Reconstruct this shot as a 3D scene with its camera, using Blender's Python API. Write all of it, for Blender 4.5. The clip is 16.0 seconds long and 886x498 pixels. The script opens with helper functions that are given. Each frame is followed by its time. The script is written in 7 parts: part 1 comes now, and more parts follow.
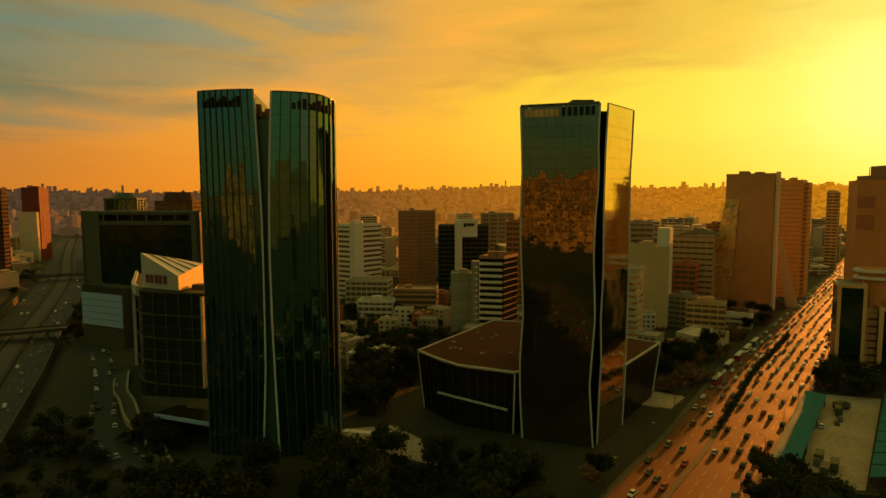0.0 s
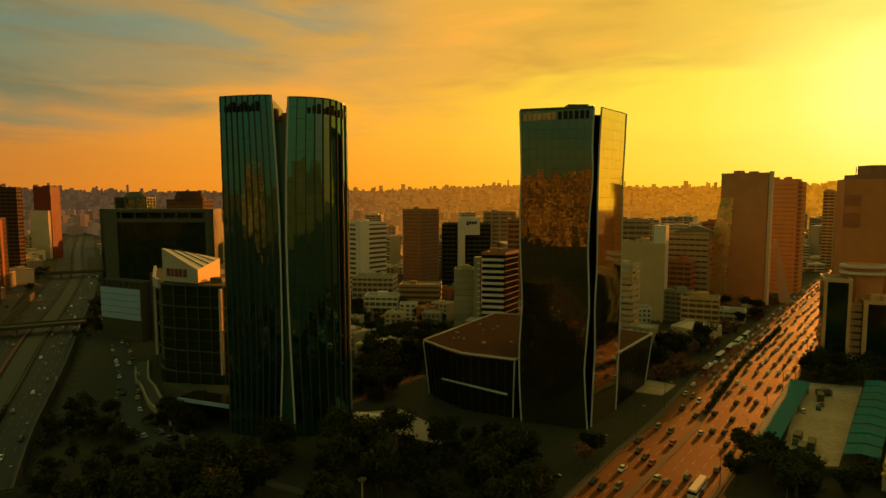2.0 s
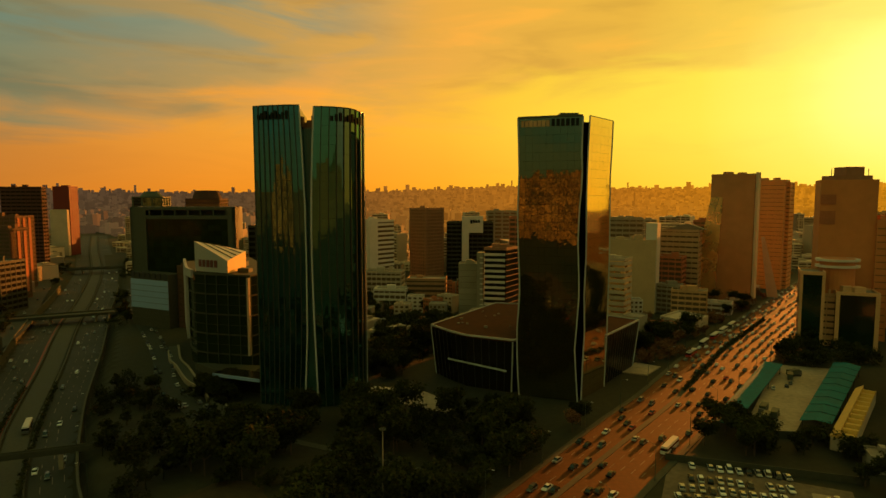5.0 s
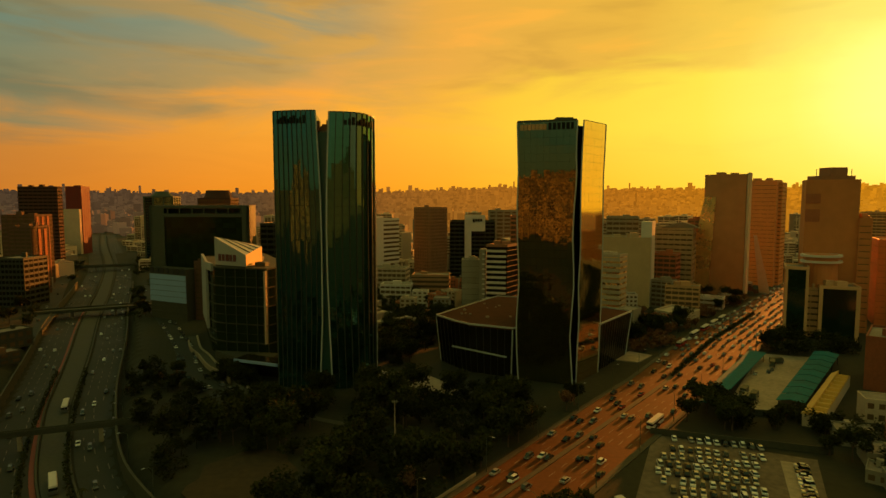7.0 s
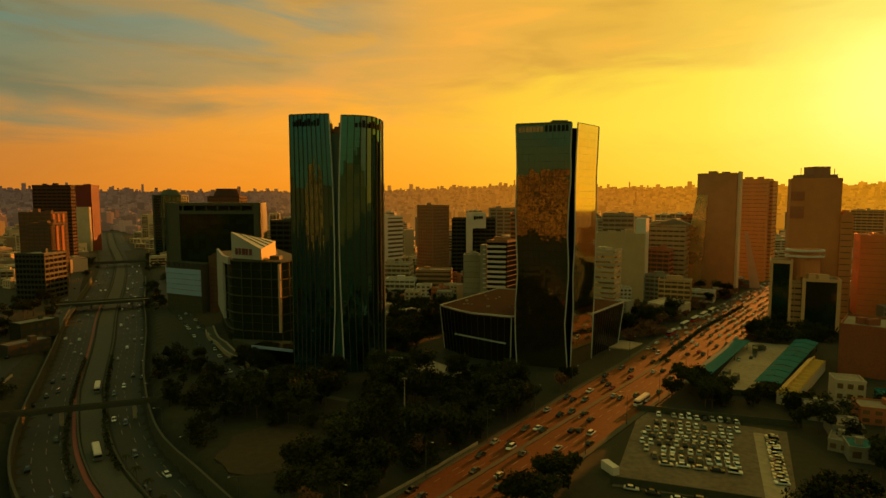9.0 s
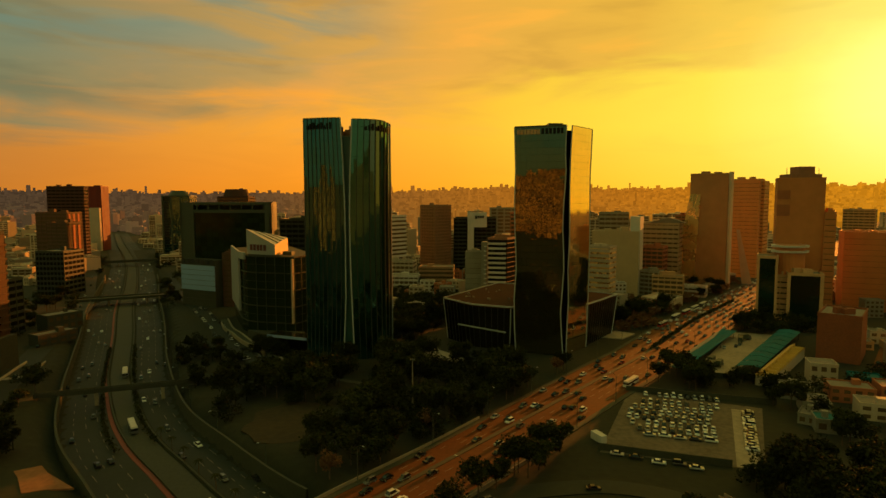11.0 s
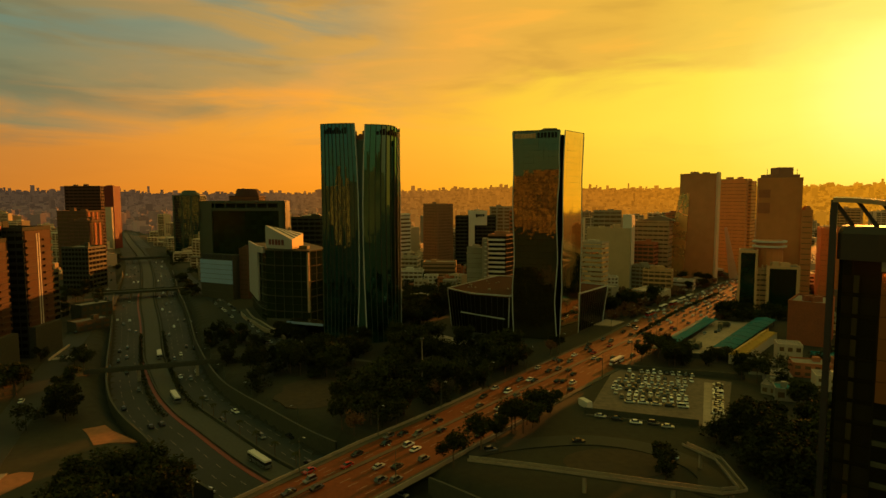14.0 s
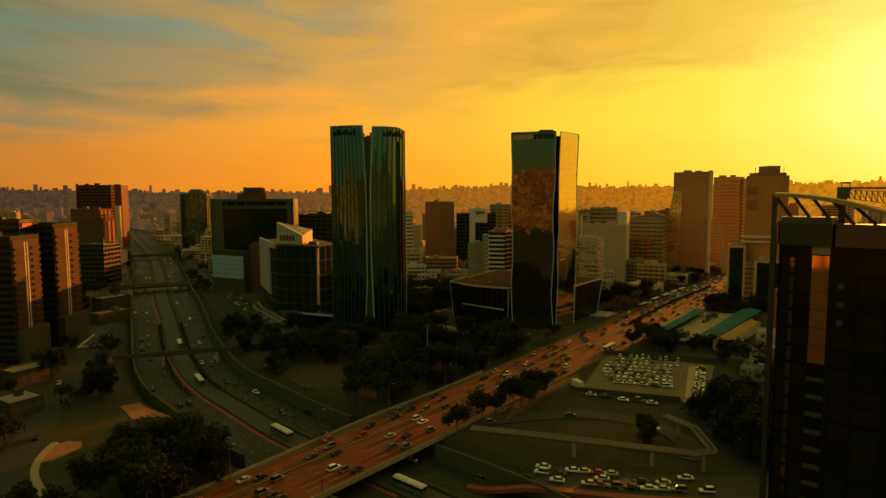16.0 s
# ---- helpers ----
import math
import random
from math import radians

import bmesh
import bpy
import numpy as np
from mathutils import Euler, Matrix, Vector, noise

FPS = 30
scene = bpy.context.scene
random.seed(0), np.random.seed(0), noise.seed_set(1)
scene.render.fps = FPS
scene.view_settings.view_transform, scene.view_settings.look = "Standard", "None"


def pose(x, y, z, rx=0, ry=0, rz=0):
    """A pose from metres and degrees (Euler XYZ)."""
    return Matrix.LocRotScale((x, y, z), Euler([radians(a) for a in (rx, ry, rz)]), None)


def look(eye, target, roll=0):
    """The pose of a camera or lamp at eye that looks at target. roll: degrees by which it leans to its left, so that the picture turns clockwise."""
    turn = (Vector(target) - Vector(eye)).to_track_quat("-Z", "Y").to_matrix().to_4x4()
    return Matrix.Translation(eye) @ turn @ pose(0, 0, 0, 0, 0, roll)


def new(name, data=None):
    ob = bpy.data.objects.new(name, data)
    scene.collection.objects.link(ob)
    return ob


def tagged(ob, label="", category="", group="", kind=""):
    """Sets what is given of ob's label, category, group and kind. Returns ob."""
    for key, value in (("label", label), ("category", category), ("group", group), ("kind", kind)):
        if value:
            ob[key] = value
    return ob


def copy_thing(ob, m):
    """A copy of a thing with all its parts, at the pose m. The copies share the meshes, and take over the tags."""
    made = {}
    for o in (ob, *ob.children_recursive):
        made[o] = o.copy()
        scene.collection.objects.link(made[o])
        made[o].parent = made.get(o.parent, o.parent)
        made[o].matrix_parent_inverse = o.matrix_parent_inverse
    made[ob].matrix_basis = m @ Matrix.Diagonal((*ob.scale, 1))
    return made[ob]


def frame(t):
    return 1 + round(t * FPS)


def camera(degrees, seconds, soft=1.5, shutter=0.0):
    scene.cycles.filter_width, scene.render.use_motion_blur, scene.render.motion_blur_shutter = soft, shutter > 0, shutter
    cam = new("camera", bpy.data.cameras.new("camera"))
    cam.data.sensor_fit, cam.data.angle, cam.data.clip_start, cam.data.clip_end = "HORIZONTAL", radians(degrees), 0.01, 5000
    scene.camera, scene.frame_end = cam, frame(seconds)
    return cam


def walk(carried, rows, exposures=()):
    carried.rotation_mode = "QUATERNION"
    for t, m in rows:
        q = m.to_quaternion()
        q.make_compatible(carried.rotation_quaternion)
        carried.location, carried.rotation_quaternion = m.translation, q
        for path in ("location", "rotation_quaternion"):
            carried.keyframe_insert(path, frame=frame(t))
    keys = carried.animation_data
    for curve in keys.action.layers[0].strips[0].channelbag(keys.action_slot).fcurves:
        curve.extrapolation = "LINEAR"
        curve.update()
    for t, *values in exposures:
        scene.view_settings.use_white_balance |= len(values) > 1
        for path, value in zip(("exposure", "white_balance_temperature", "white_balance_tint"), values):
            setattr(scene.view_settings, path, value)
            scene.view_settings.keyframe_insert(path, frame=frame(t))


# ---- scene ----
cam = camera(72.8, 16.0)
PATH = [
    (0, (-0.35, -0.858, 88.624), (-0.302, 1.134, 88.449), -0.1),
    (0.5, (-0.556, -4.267, 88.536), (-0.511, -2.275, 88.361), -0.1),
    (1, (-0.805, -7.883, 88.405), (-0.761, -5.892, 88.227), -0.1),
    (1.5, (-1.072, -11.768, 88.26), (-1.031, -9.776, 88.083), -0.1),
    (2, (-1.333, -15.985, 88.136), (-1.294, -13.993, 87.959), -0.1),
    (2.5, (-1.591, -20.4, 88.01), (-1.554, -18.408, 87.833), -0.0),
    (3, (-1.845, -24.962, 87.881), (-1.811, -22.97, 87.705), -0.1),
    (3.5, (-2.098, -29.701, 87.774), (-2.067, -27.709, 87.598), -0.0),
    (4, (-2.371, -34.607, 87.637), (-2.342, -32.615, 87.461), -0.0),
    (6.5, (-3.972, -59.753, 85.988), (-3.951, -57.76, 85.816), -0.0),
    (7, (-4.372, -64.872, 85.827), (-4.353, -62.879, 85.655), -0.0),
    (7.5, (-4.826, -70.071, 85.672), (-4.807, -68.078, 85.499), -0.0),
    (8, (-5.292, -75.263, 85.502), (-5.274, -73.271, 85.328), -0.0),
    (8.5, (-5.744, -80.42, 85.324), (-5.726, -78.428, 85.149), -0.0),
    (9, (-6.154, -85.532, 85.122), (-6.137, -83.54, 84.946), -0.0),
    (11.5, (-7.983, -111.561, 83.037), (-7.97, -109.568, 82.868), -0.1),
    (12, (-8.424, -116.735, 82.86), (-8.411, -114.742, 82.692), -0.1),
    (12.5, (-8.961, -121.862, 82.724), (-8.948, -119.869, 82.556), -0.1),
    (13, (-9.54, -126.962, 82.585), (-9.526, -124.97, 82.417), -0.1),
    (13.5, (-10.081, -132.077, 82.434), (-10.067, -130.084, 82.265), -0.1),
    (14, (-10.564, -137.247, 82.272), (-10.55, -135.255, 82.102), -0.1),
    (14.5, (-11.034, -142.429, 82.118), (-11.02, -140.437, 81.947), -0.1),
    (15, (-11.479, -147.658, 81.986), (-11.465, -145.665, 81.814), -0.2),
    (15.5, (-11.878, -152.979, 81.873), (-11.865, -150.986, 81.7), -0.2),
    (16, (-12.247, -158.374, 81.795), (-12.234, -156.382, 81.62), -0.2),
]
walk(cam, [(t, look(eye, target, roll)) for t, eye, target, roll in PATH])

# ---- world and light ----
SUN_AZ, SUN_EL = 38.8, 8.2
SUN = Vector((math.sin(radians(SUN_AZ)) * math.cos(radians(SUN_EL)), math.cos(radians(SUN_AZ)) * math.cos(radians(SUN_EL)), math.sin(radians(SUN_EL))))


def ramp(nt, stops, mode="EASE"):
    n = nt.nodes.new("ShaderNodeValToRGB")
    n.color_ramp.interpolation = mode
    el = n.color_ramp.elements
    while len(el) < len(stops):
        el.new(0.5)
    for e, (p, c) in zip(el, stops):
        e.position = p
        e.color = (c, c, c, 1) if isinstance(c, (int, float)) else (*c, 1)
    return n


def math_node(nt, op, a, b=None, clamp=False):
    n = nt.nodes.new("ShaderNodeMath")
    n.operation, n.use_clamp = op, clamp
    for i, v in enumerate((a, b)):
        if v is None:
            continue
        if isinstance(v, (int, float)):
            n.inputs[i].default_value = v
        else:
            nt.links.new(v, n.inputs[i])
    return n.outputs[0]


def mix_node(nt, fac, a, b, blend="MIX"):
    n = nt.nodes.new("ShaderNodeMix")
    n.data_type, n.blend_type = "RGBA", blend
    for sock, v in ((n.inputs[0], fac), (n.inputs[6], a), (n.inputs[7], b)):
        if isinstance(v, (int, float)):
            sock.default_value = v
        elif isinstance(v, tuple):
            sock.default_value = (*v, 1)
        else:
            nt.links.new(v, sock)
    return n.outputs[2]


def make_world():
    w = bpy.data.worlds.new("sunset_sky")
    scene.world = w
    w.use_nodes = True
    nt = w.node_tree
    nt.nodes.clear()
    tc = nt.nodes.new("ShaderNodeTexCoord")
    sep = nt.nodes.new("ShaderNodeSeparateXYZ")
    nt.links.new(tc.outputs["Generated"], sep.inputs[0])
    dot = nt.nodes.new("ShaderNodeVectorMath")
    dot.operation = "DOT_PRODUCT"
    dot.inputs[1].default_value = SUN
    nt.links.new(tc.outputs["Generated"], dot.inputs[0])
    d = dot.outputs["Value"]
    z = sep.outputs["Z"]
    low = ramp(nt, [(0.0, (0.30, 0.19, 0.07)), (0.17, (0.50, 0.208, 0.038)), (0.37, (0.71, 0.272, 0.028)), (0.65, (1.0, 0.385, 0.018)), (0.79, (1.0, 0.49, 0.019)), (0.91, (1.0, 0.67, 0.028)), (0.965, (1.0, 0.76, 0.042)), (0.99, (1.0, 0.85, 0.09)), (1.0, (1.15, 0.98, 0.22))], "LINEAR")
    sheet = ramp(nt, [(0.0, (0.20, 0.205, 0.10)), (0.30, (0.22, 0.21, 0.10)), (0.45, (0.36, 0.25, 0.09)), (0.58, (0.51, 0.30, 0.075)), (0.79, (0.83, 0.40, 0.045)), (0.93, (0.82, 0.45, 0.033)), (0.975, (0.90, 0.58, 0.045)), (1.0, (1.0, 0.82, 0.13))], "LINEAR")
    for r in (low, sheet):
        nt.links.new(math_node(nt, "MAXIMUM", d, 0.0), r.inputs[0])
    # streaked noise for the cloud sheet
    mp = nt.nodes.new("ShaderNodeMapping")
    mp.inputs["Scale"].default_value = (1.5, 1.5, 8.0)
    mp.inputs["Rotation"].default_value = (0.0, radians(9), 0.0)
    mp.inputs["Location"].default_value = (0.35, 0.2, 0.15)
    nt.links.new(tc.outputs["Generated"], mp.inputs[0])
    cl = nt.nodes.new("ShaderNodeTexNoise")
    cl.inputs["Scale"].default_value, cl.inputs["Detail"].default_value = 2.4, 8.0
    cl.inputs["Roughness"].default_value, cl.inputs["Distortion"].default_value = 0.55, 0.7
    nt.links.new(mp.outputs[0], cl.inputs["Vector"])
    puff = math_node(nt, "SUBTRACT", cl.outputs["Fac"], 0.5)
    # the sheet's lower edge climbs towards the sun
    edge = math_node(nt, "ADD", math_node(nt, "MULTIPLY", sep.outputs["X"], 0.085), 0.158)
    q = math_node(nt, "ADD", math_node(nt, "SUBTRACT", z, edge), math_node(nt, "MULTIPLY", puff, 0.20))
    cover = ramp(nt, [(0.0, 0.0), (0.40, 0.0), (0.62, 1.0), (1.0, 1.0)])
    nt.links.new(math_node(nt, "ADD", math_node(nt, "MULTIPLY", q, 2.5), 0.5, True), cover.inputs[0])
    base = mix_node(nt, cover.outputs[0], low.outputs[0], sheet.outputs[0])
    # redder air along the horizon
    dusk = ramp(nt, [(0.0, (1.0, 0.80, 0.55)), (0.05, (1.0, 0.87, 0.75)), (0.11, (1, 1, 1)), (1.0, (1, 1, 1))], "LINEAR")
    nt.links.new(math_node(nt, "MAXIMUM", z, 0.0), dusk.inputs[0])
    base = mix_node(nt, 1.0, base, dusk.outputs[0], "MULTIPLY")
    # brighter and duller streaks
    mp2 = nt.nodes.new("ShaderNodeMapping")
    mp2.inputs["Scale"].default_value = (2.0, 2.0, 11.0)
    mp2.inputs["Rotation"].default_value = (0.0, radians(6), 0.0)
    nt.links.new(tc.outputs["Generated"], mp2.inputs[0])
    st = nt.nodes.new("ShaderNodeTexNoise")
    st.inputs["Scale"].default_value, st.inputs["Detail"].default_value, st.inputs["Distortion"].default_value = 2.2, 6.0, 0.4
    nt.links.new(mp2.outputs[0], st.inputs["Vector"])
    streak = ramp(nt, [(0.0, (0.76, 0.76, 0.76)), (0.36, (0.87, 0.87, 0.88)), (0.52, (1, 1, 1)), (0.68, (1.16, 1.05, 0.95)), (1.0, (1.3, 1.1, 0.9))])
    nt.links.new(st.outputs["Fac"], streak.inputs[0])
    base = mix_node(nt, math_node(nt, "ADD", math_node(nt, "MULTIPLY", cover.outputs[0], 0.75), 0.25), base, mix_node(nt, 1.0, base, streak.outputs[0], "MULTIPLY"))
    # clear teal gaps high up, away from the sun
    gap = ramp(nt, [(0.0, 1.0), (0.38, 1.0), (0.60, 0.0), (1.0, 0.0)])
    nt.links.new(cl.outputs["Fac"], gap.inputs[0])
    high = ramp(nt, [(0.0, 0.0), (0.16, 0.0), (0.27, 1.0), (1.0, 1.0)])
    nt.links.new(z, high.inputs[0])
    far = ramp(nt, [(0.0, 1.0), (0.60, 0.8), (0.80, 0.0), (1.0, 0.0)])
    nt.links.new(d, far.inputs[0])
    g = math_node(nt, "MULTIPLY", math_node(nt, "MULTIPLY", gap.outputs[0], high.outputs[0]), far.outputs[0])
    base = mix_node(nt, math_node(nt, "MULTIPLY", g, 0.75), base, (0.14, 0.27, 0.21))
    # dimmer overhead, and opposite the sunset
    over = ramp(nt, [(0.0, (1, 1, 1)), (0.36, (1, 1, 1)), (0.62, (1.05, 1.12, 0.66)), (1.0, (1.0, 1.15, 0.68))], "LINEAR")
    nt.links.new(math_node(nt, "MAXIMUM", z, 0.0), over.inputs[0])
    base = mix_node(nt, 1.0, base, over.outputs[0], "MULTIPLY")
    back = ramp(nt, [(0.0, (1.05, 1.0, 0.75)), (0.30, (1.08, 1.0, 0.75)), (0.54, (1, 1, 1)), (1.0, (1, 1, 1))], "LINEAR")
    half = math_node(nt, "ADD", math_node(nt, "MULTIPLY", d, 0.5), 0.5)
    nt.links.new(half, back.inputs[0])
    base = mix_node(nt, 1.0, base, back.outputs[0], "MULTIPLY")
    # unseen warm arch added opposite the sunset, to fill walls facing the camera
    arch = ramp(nt, [(0.0, 0.0), (0.20, 0.0), (0.34, 1.0), (0.56, 1.0), (0.75, 0.0), (1.0, 0.0)])
    nt.links.new(z, arch.inputs[0])
    anti = ramp(nt, [(0.0, 1.0), (0.34, 1.0), (0.52, 0.0), (1.0, 0.0)])
    nt.links.new(half, anti.inputs[0])
    base = mix_node(nt, math_node(nt, "MULTIPLY", arch.outputs[0], anti.outputs[0]), base, mix_node(nt, 1.0, base, (2.0, 1.45, 0.80), "MULTIPLY"))
    # clear teal band low in the east
    east = ramp(nt, [(0.0, 1.0), (0.14, 1.0), (0.30, 0.0), (1.0, 0.0)])
    nt.links.new(z, east.inputs[0])
    base = mix_node(nt, math_node(nt, "MULTIPLY", east.outputs[0], anti.outputs[0]), base, mix_node(nt, 1.0, base, (0.50, 0.86, 0.78), "MULTIPLY"))
    sky = nt.nodes.new("ShaderNodeTexSky")
    sky.sky_type, sky.sun_disc = "NISHITA", False
    sky.sun_elevation, sky.sun_rotation = radians(SUN_EL), radians(SUN_AZ)
    bg1, bg2 = nt.nodes.new("ShaderNodeBackground"), nt.nodes.new("ShaderNodeBackground")
    nt.links.new(base, bg1.inputs["Color"])
    nt.links.new(sky.outputs[0], bg2.inputs["Color"])
    bg1.inputs["Strength"].default_value, bg2.inputs["Strength"].default_value = 1.0, 0.004
    add, out = nt.nodes.new("ShaderNodeAddShader"), nt.nodes.new("ShaderNodeOutputWorld")
    nt.links.new(bg1.outputs[0], add.inputs[0])
    nt.links.new(bg2.outputs[0], add.inputs[1])
    nt.links.new(add.outputs[0], out.inputs[0])


make_world()
sun_data = bpy.data.lights.new("sun", "SUN")
sun_data.energy, sun_data.angle, sun_data.color = 5.0, radians(0.6), (1.0, 0.29, 0.035)
sun_lamp = new("sun", sun_data)
sun_lamp.matrix_world = look(SUN * 900, (0, 0, 0))

# ---- materials ----
MATS = {}


def mat(name, color, rough=0.7, metal=0.0, vary=0.25, grain=1.2, patch=0.12, bump=0.15, rand=0.0, ior=1.45, island=False, stretch=1.0, cells=None, coat=None):
    """A surface with grain and larger patches, in metres, and some change from piece to piece."""
    if name in MATS:
        return MATS[name]
    m = bpy.data.materials.new(name)
    m.use_nodes = True
    nt = m.node_tree
    b = nt.nodes["Principled BSDF"]
    b.inputs["Roughness"].default_value, b.inputs["Metallic"].default_value, b.inputs["IOR"].default_value = rough, metal, ior
    if coat:
        b.inputs["Specular Tint"].default_value = (*coat, 1)
    geo = nt.nodes.new("ShaderNodeNewGeometry")
    fine, broad = nt.nodes.new("ShaderNodeTexNoise"), nt.nodes.new("ShaderNodeTexNoise")
    for n, s, dt in ((fine, grain, 5.0), (broad, patch, 3.0)):
        n.inputs["Scale"].default_value, n.inputs["Detail"].default_value = s, dt
        pos = nt.nodes.new("ShaderNodeVectorMath")
        pos.operation = "MULTIPLY"
        pos.inputs[1].default_value = (1, 1, stretch)
        nt.links.new(geo.outputs["Position"], pos.inputs[0])
        nt.links.new(pos.outputs[0], n.inputs["Vector"])
    v = math_node(nt, "ADD", math_node(nt, "MULTIPLY", fine.outputs["Fac"], 0.5), math_node(nt, "MULTIPLY", broad.outputs["Fac"], 0.5))
    v = math_node(nt, "MULTIPLY", math_node(nt, "SUBTRACT", v, 0.5), vary * 4)
    if rand or island:
        src = geo.outputs["Random Per Island"] if island else nt.nodes.new("ShaderNodeObjectInfo").outputs["Random"]
        v = math_node(nt, "ADD", v, math_node(nt, "MULTIPLY", math_node(nt, "SUBTRACT", src, 0.5), rand * 2))
    v = math_node(nt, "ADD", v, 1.0)
    comb = nt.nodes.new("ShaderNodeCombineXYZ")
    for i in range(3):
        nt.links.new(v, comb.inputs[i])
    col = mix_node(nt, 1.0, tuple(color), comb.outputs[0], "MULTIPLY")
    nt.links.new(col, b.inputs["Base Color"])
    if rough > 0.15:
        r = math_node(nt, "ADD", math_node(nt, "MULTIPLY", math_node(nt, "SUBTRACT", broad.outputs["Fac"], 0.5), 0.3), rough, True)
        nt.links.new(r, b.inputs["Roughness"])
    if bump:
        bn = nt.nodes.new("ShaderNodeBump")
        bn.inputs["Strength"].default_value, bn.inputs["Distance"].default_value = bump, 0.1
        nt.links.new(fine.outputs["Fac"], bn.inputs["Height"])
        nt.links.new(bn.outputs[0], b.inputs["Normal"])
    if cells:
        # sheets of glass set a little out of true, each its own way
        wide, high, lean = cells
        snap, white = nt.nodes.new("ShaderNodeVectorMath"), nt.nodes.new("ShaderNodeTexWhiteNoise")
        snap.operation, snap.inputs[1].default_value = "SNAP", (wide, 40.0, high)
        nt.links.new(geo.outputs["Position"], snap.inputs[0])
        nt.links.new(snap.outputs[0], white.inputs["Vector"])
        tip, more, unit = (nt.nodes.new("ShaderNodeVectorMath") for _ in range(3))
        tip.operation, more.operation, unit.operation = "MULTIPLY_ADD", "ADD", "NORMALIZE"
        tip.inputs[1].default_value, tip.inputs[2].default_value = (lean,) * 3, (-lean / 2,) * 3
        nt.links.new(white.outputs["Color"], tip.inputs[0])
        nt.links.new(tip.outputs[0], more.inputs[0])
        nt.links.new(bn.outputs[0] if bump else geo.outputs["Normal"], more.inputs[1])
        nt.links.new(more.outputs[0], unit.inputs[0])
        nt.links.new(unit.outputs[0], b.inputs["Normal"])
    MATS[name] = m
    return m


def glass(name, tint, ior=1.9, rough=0.03, vary=0.2, grain=0.25, bump=0.02, stretch=1.0, cells=None, coat=None):
    return mat(name, tint, rough, 0.0, vary, grain, 0.03, bump, 0.25, ior, False, stretch, cells, coat)


# The sun's orange is put into the avenue's colour and sheen tint.
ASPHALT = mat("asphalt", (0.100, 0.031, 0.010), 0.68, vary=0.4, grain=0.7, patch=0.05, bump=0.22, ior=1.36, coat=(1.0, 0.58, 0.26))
# Asphalt of the shaded roads, with the shade put into its dark colour.
ASPHALT_OLD = mat("shaded_worn_asphalt", (0.019, 0.022, 0.014), 0.75, vary=0.35, grain=0.6, patch=0.04, bump=0.2)
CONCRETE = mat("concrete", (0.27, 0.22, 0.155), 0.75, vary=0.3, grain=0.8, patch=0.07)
# Darker copy of the concrete, the sunken road's shade put into its colour.
CONCRETE_DARK = mat("dark_concrete", (0.050, 0.050, 0.032), 0.8, vary=0.35, grain=0.8, patch=0.07)
LOT = mat("dusty_lot_surface", (0.13, 0.098, 0.066), 0.85, vary=0.6, grain=0.5, patch=0.08)
PAVING = mat("pale_paving", (0.30, 0.24, 0.17), 0.7, vary=0.45, grain=0.5, patch=0.06)
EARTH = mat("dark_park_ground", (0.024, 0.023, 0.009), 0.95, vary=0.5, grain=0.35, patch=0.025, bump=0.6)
# The busway's concrete is darkened for the same shade.
BUSWAY = mat("busway_concrete", (0.052, 0.052, 0.036), 0.8, vary=0.35, grain=0.8, patch=0.07)
LINE = mat("road_paint", (0.17, 0.13, 0.09), 0.6, vary=0.3, grain=1.5)
RED_PAVE = mat("red_lane_surface", (0.22, 0.05, 0.03), 0.7, vary=0.3)
WHITE = mat("white_paint", (0.58, 0.53, 0.49), 0.55, vary=0.10, grain=0.4, bump=0.05)
WHITE_METAL = mat("white_aluminium", (0.40, 0.43, 0.43), 0.35, vary=0.10, grain=0.6, bump=0.03)
PANEL_GREY = mat("grey_cladding", (0.052, 0.064, 0.044), 0.5, vary=0.15, grain=0.5, bump=0.05)
DARK_CLAD = mat("dark_olive_cladding", (0.030, 0.032, 0.021), 0.6, vary=0.2, grain=0.5, bump=0.05)
STEEL = mat("dark_steel", (0.05, 0.05, 0.05), 0.45, 0.6, vary=0.2)
GREEN_GLASS = glass("green_tinted_glass", (0.004, 0.015, 0.009), 3.1, grain=0.9, bump=0.05, stretch=0.10, cells=(1.2, 61.0, 0.02), coat=(0.34, 0.86, 0.82))
BLUE_GLASS = glass("teal_tinted_glass", (0.003, 0.016, 0.015), 2.5, grain=0.9, bump=0.05, stretch=0.10, cells=(1.1, 11.1, 0.03), coat=(0.38, 0.85, 0.95))
BRONZE_GLASS = glass("bronze_tinted_glass", (0.022, 0.018, 0.006), 2.4, 0.01, grain=0.8, bump=0.03, stretch=0.6, cells=(1.0, 0.9, 0.006), coat=(0.76, 0.84, 0.58))
FLANK_GLASS = mat("gold_mirror_glass", (0.80, 0.66, 0.40), 0.06, 1.0, vary=0.06, grain=0.25, bump=0.01)
BLACK_GLASS = glass("black_glass", (0.014, 0.012, 0.004), 1.24, 0.14)
DEEP_GLASS = glass("deep_black_glass", (0.014, 0.022, 0.008), 1.22, 0.1)
RECESS = mat("teal_recess_panels", (0.030, 0.085, 0.075), 0.35, vary=0.15)
MIRROR = mat("copper_mirror_glass", (0.85, 0.50, 0.22), 0.04, 1.0, vary=0.08, bump=0.01)
AMBER = mat("amber_glass", (0.80, 0.52, 0.20), 0.28, 0.8, vary=0.2, grain=0.3, bump=0.03)
# Browner and lighter than bare glass: haze is put into its colour.
DARK_PANE = glass("dark_window_glass", (0.115, 0.075, 0.04), 1.6, 0.08)
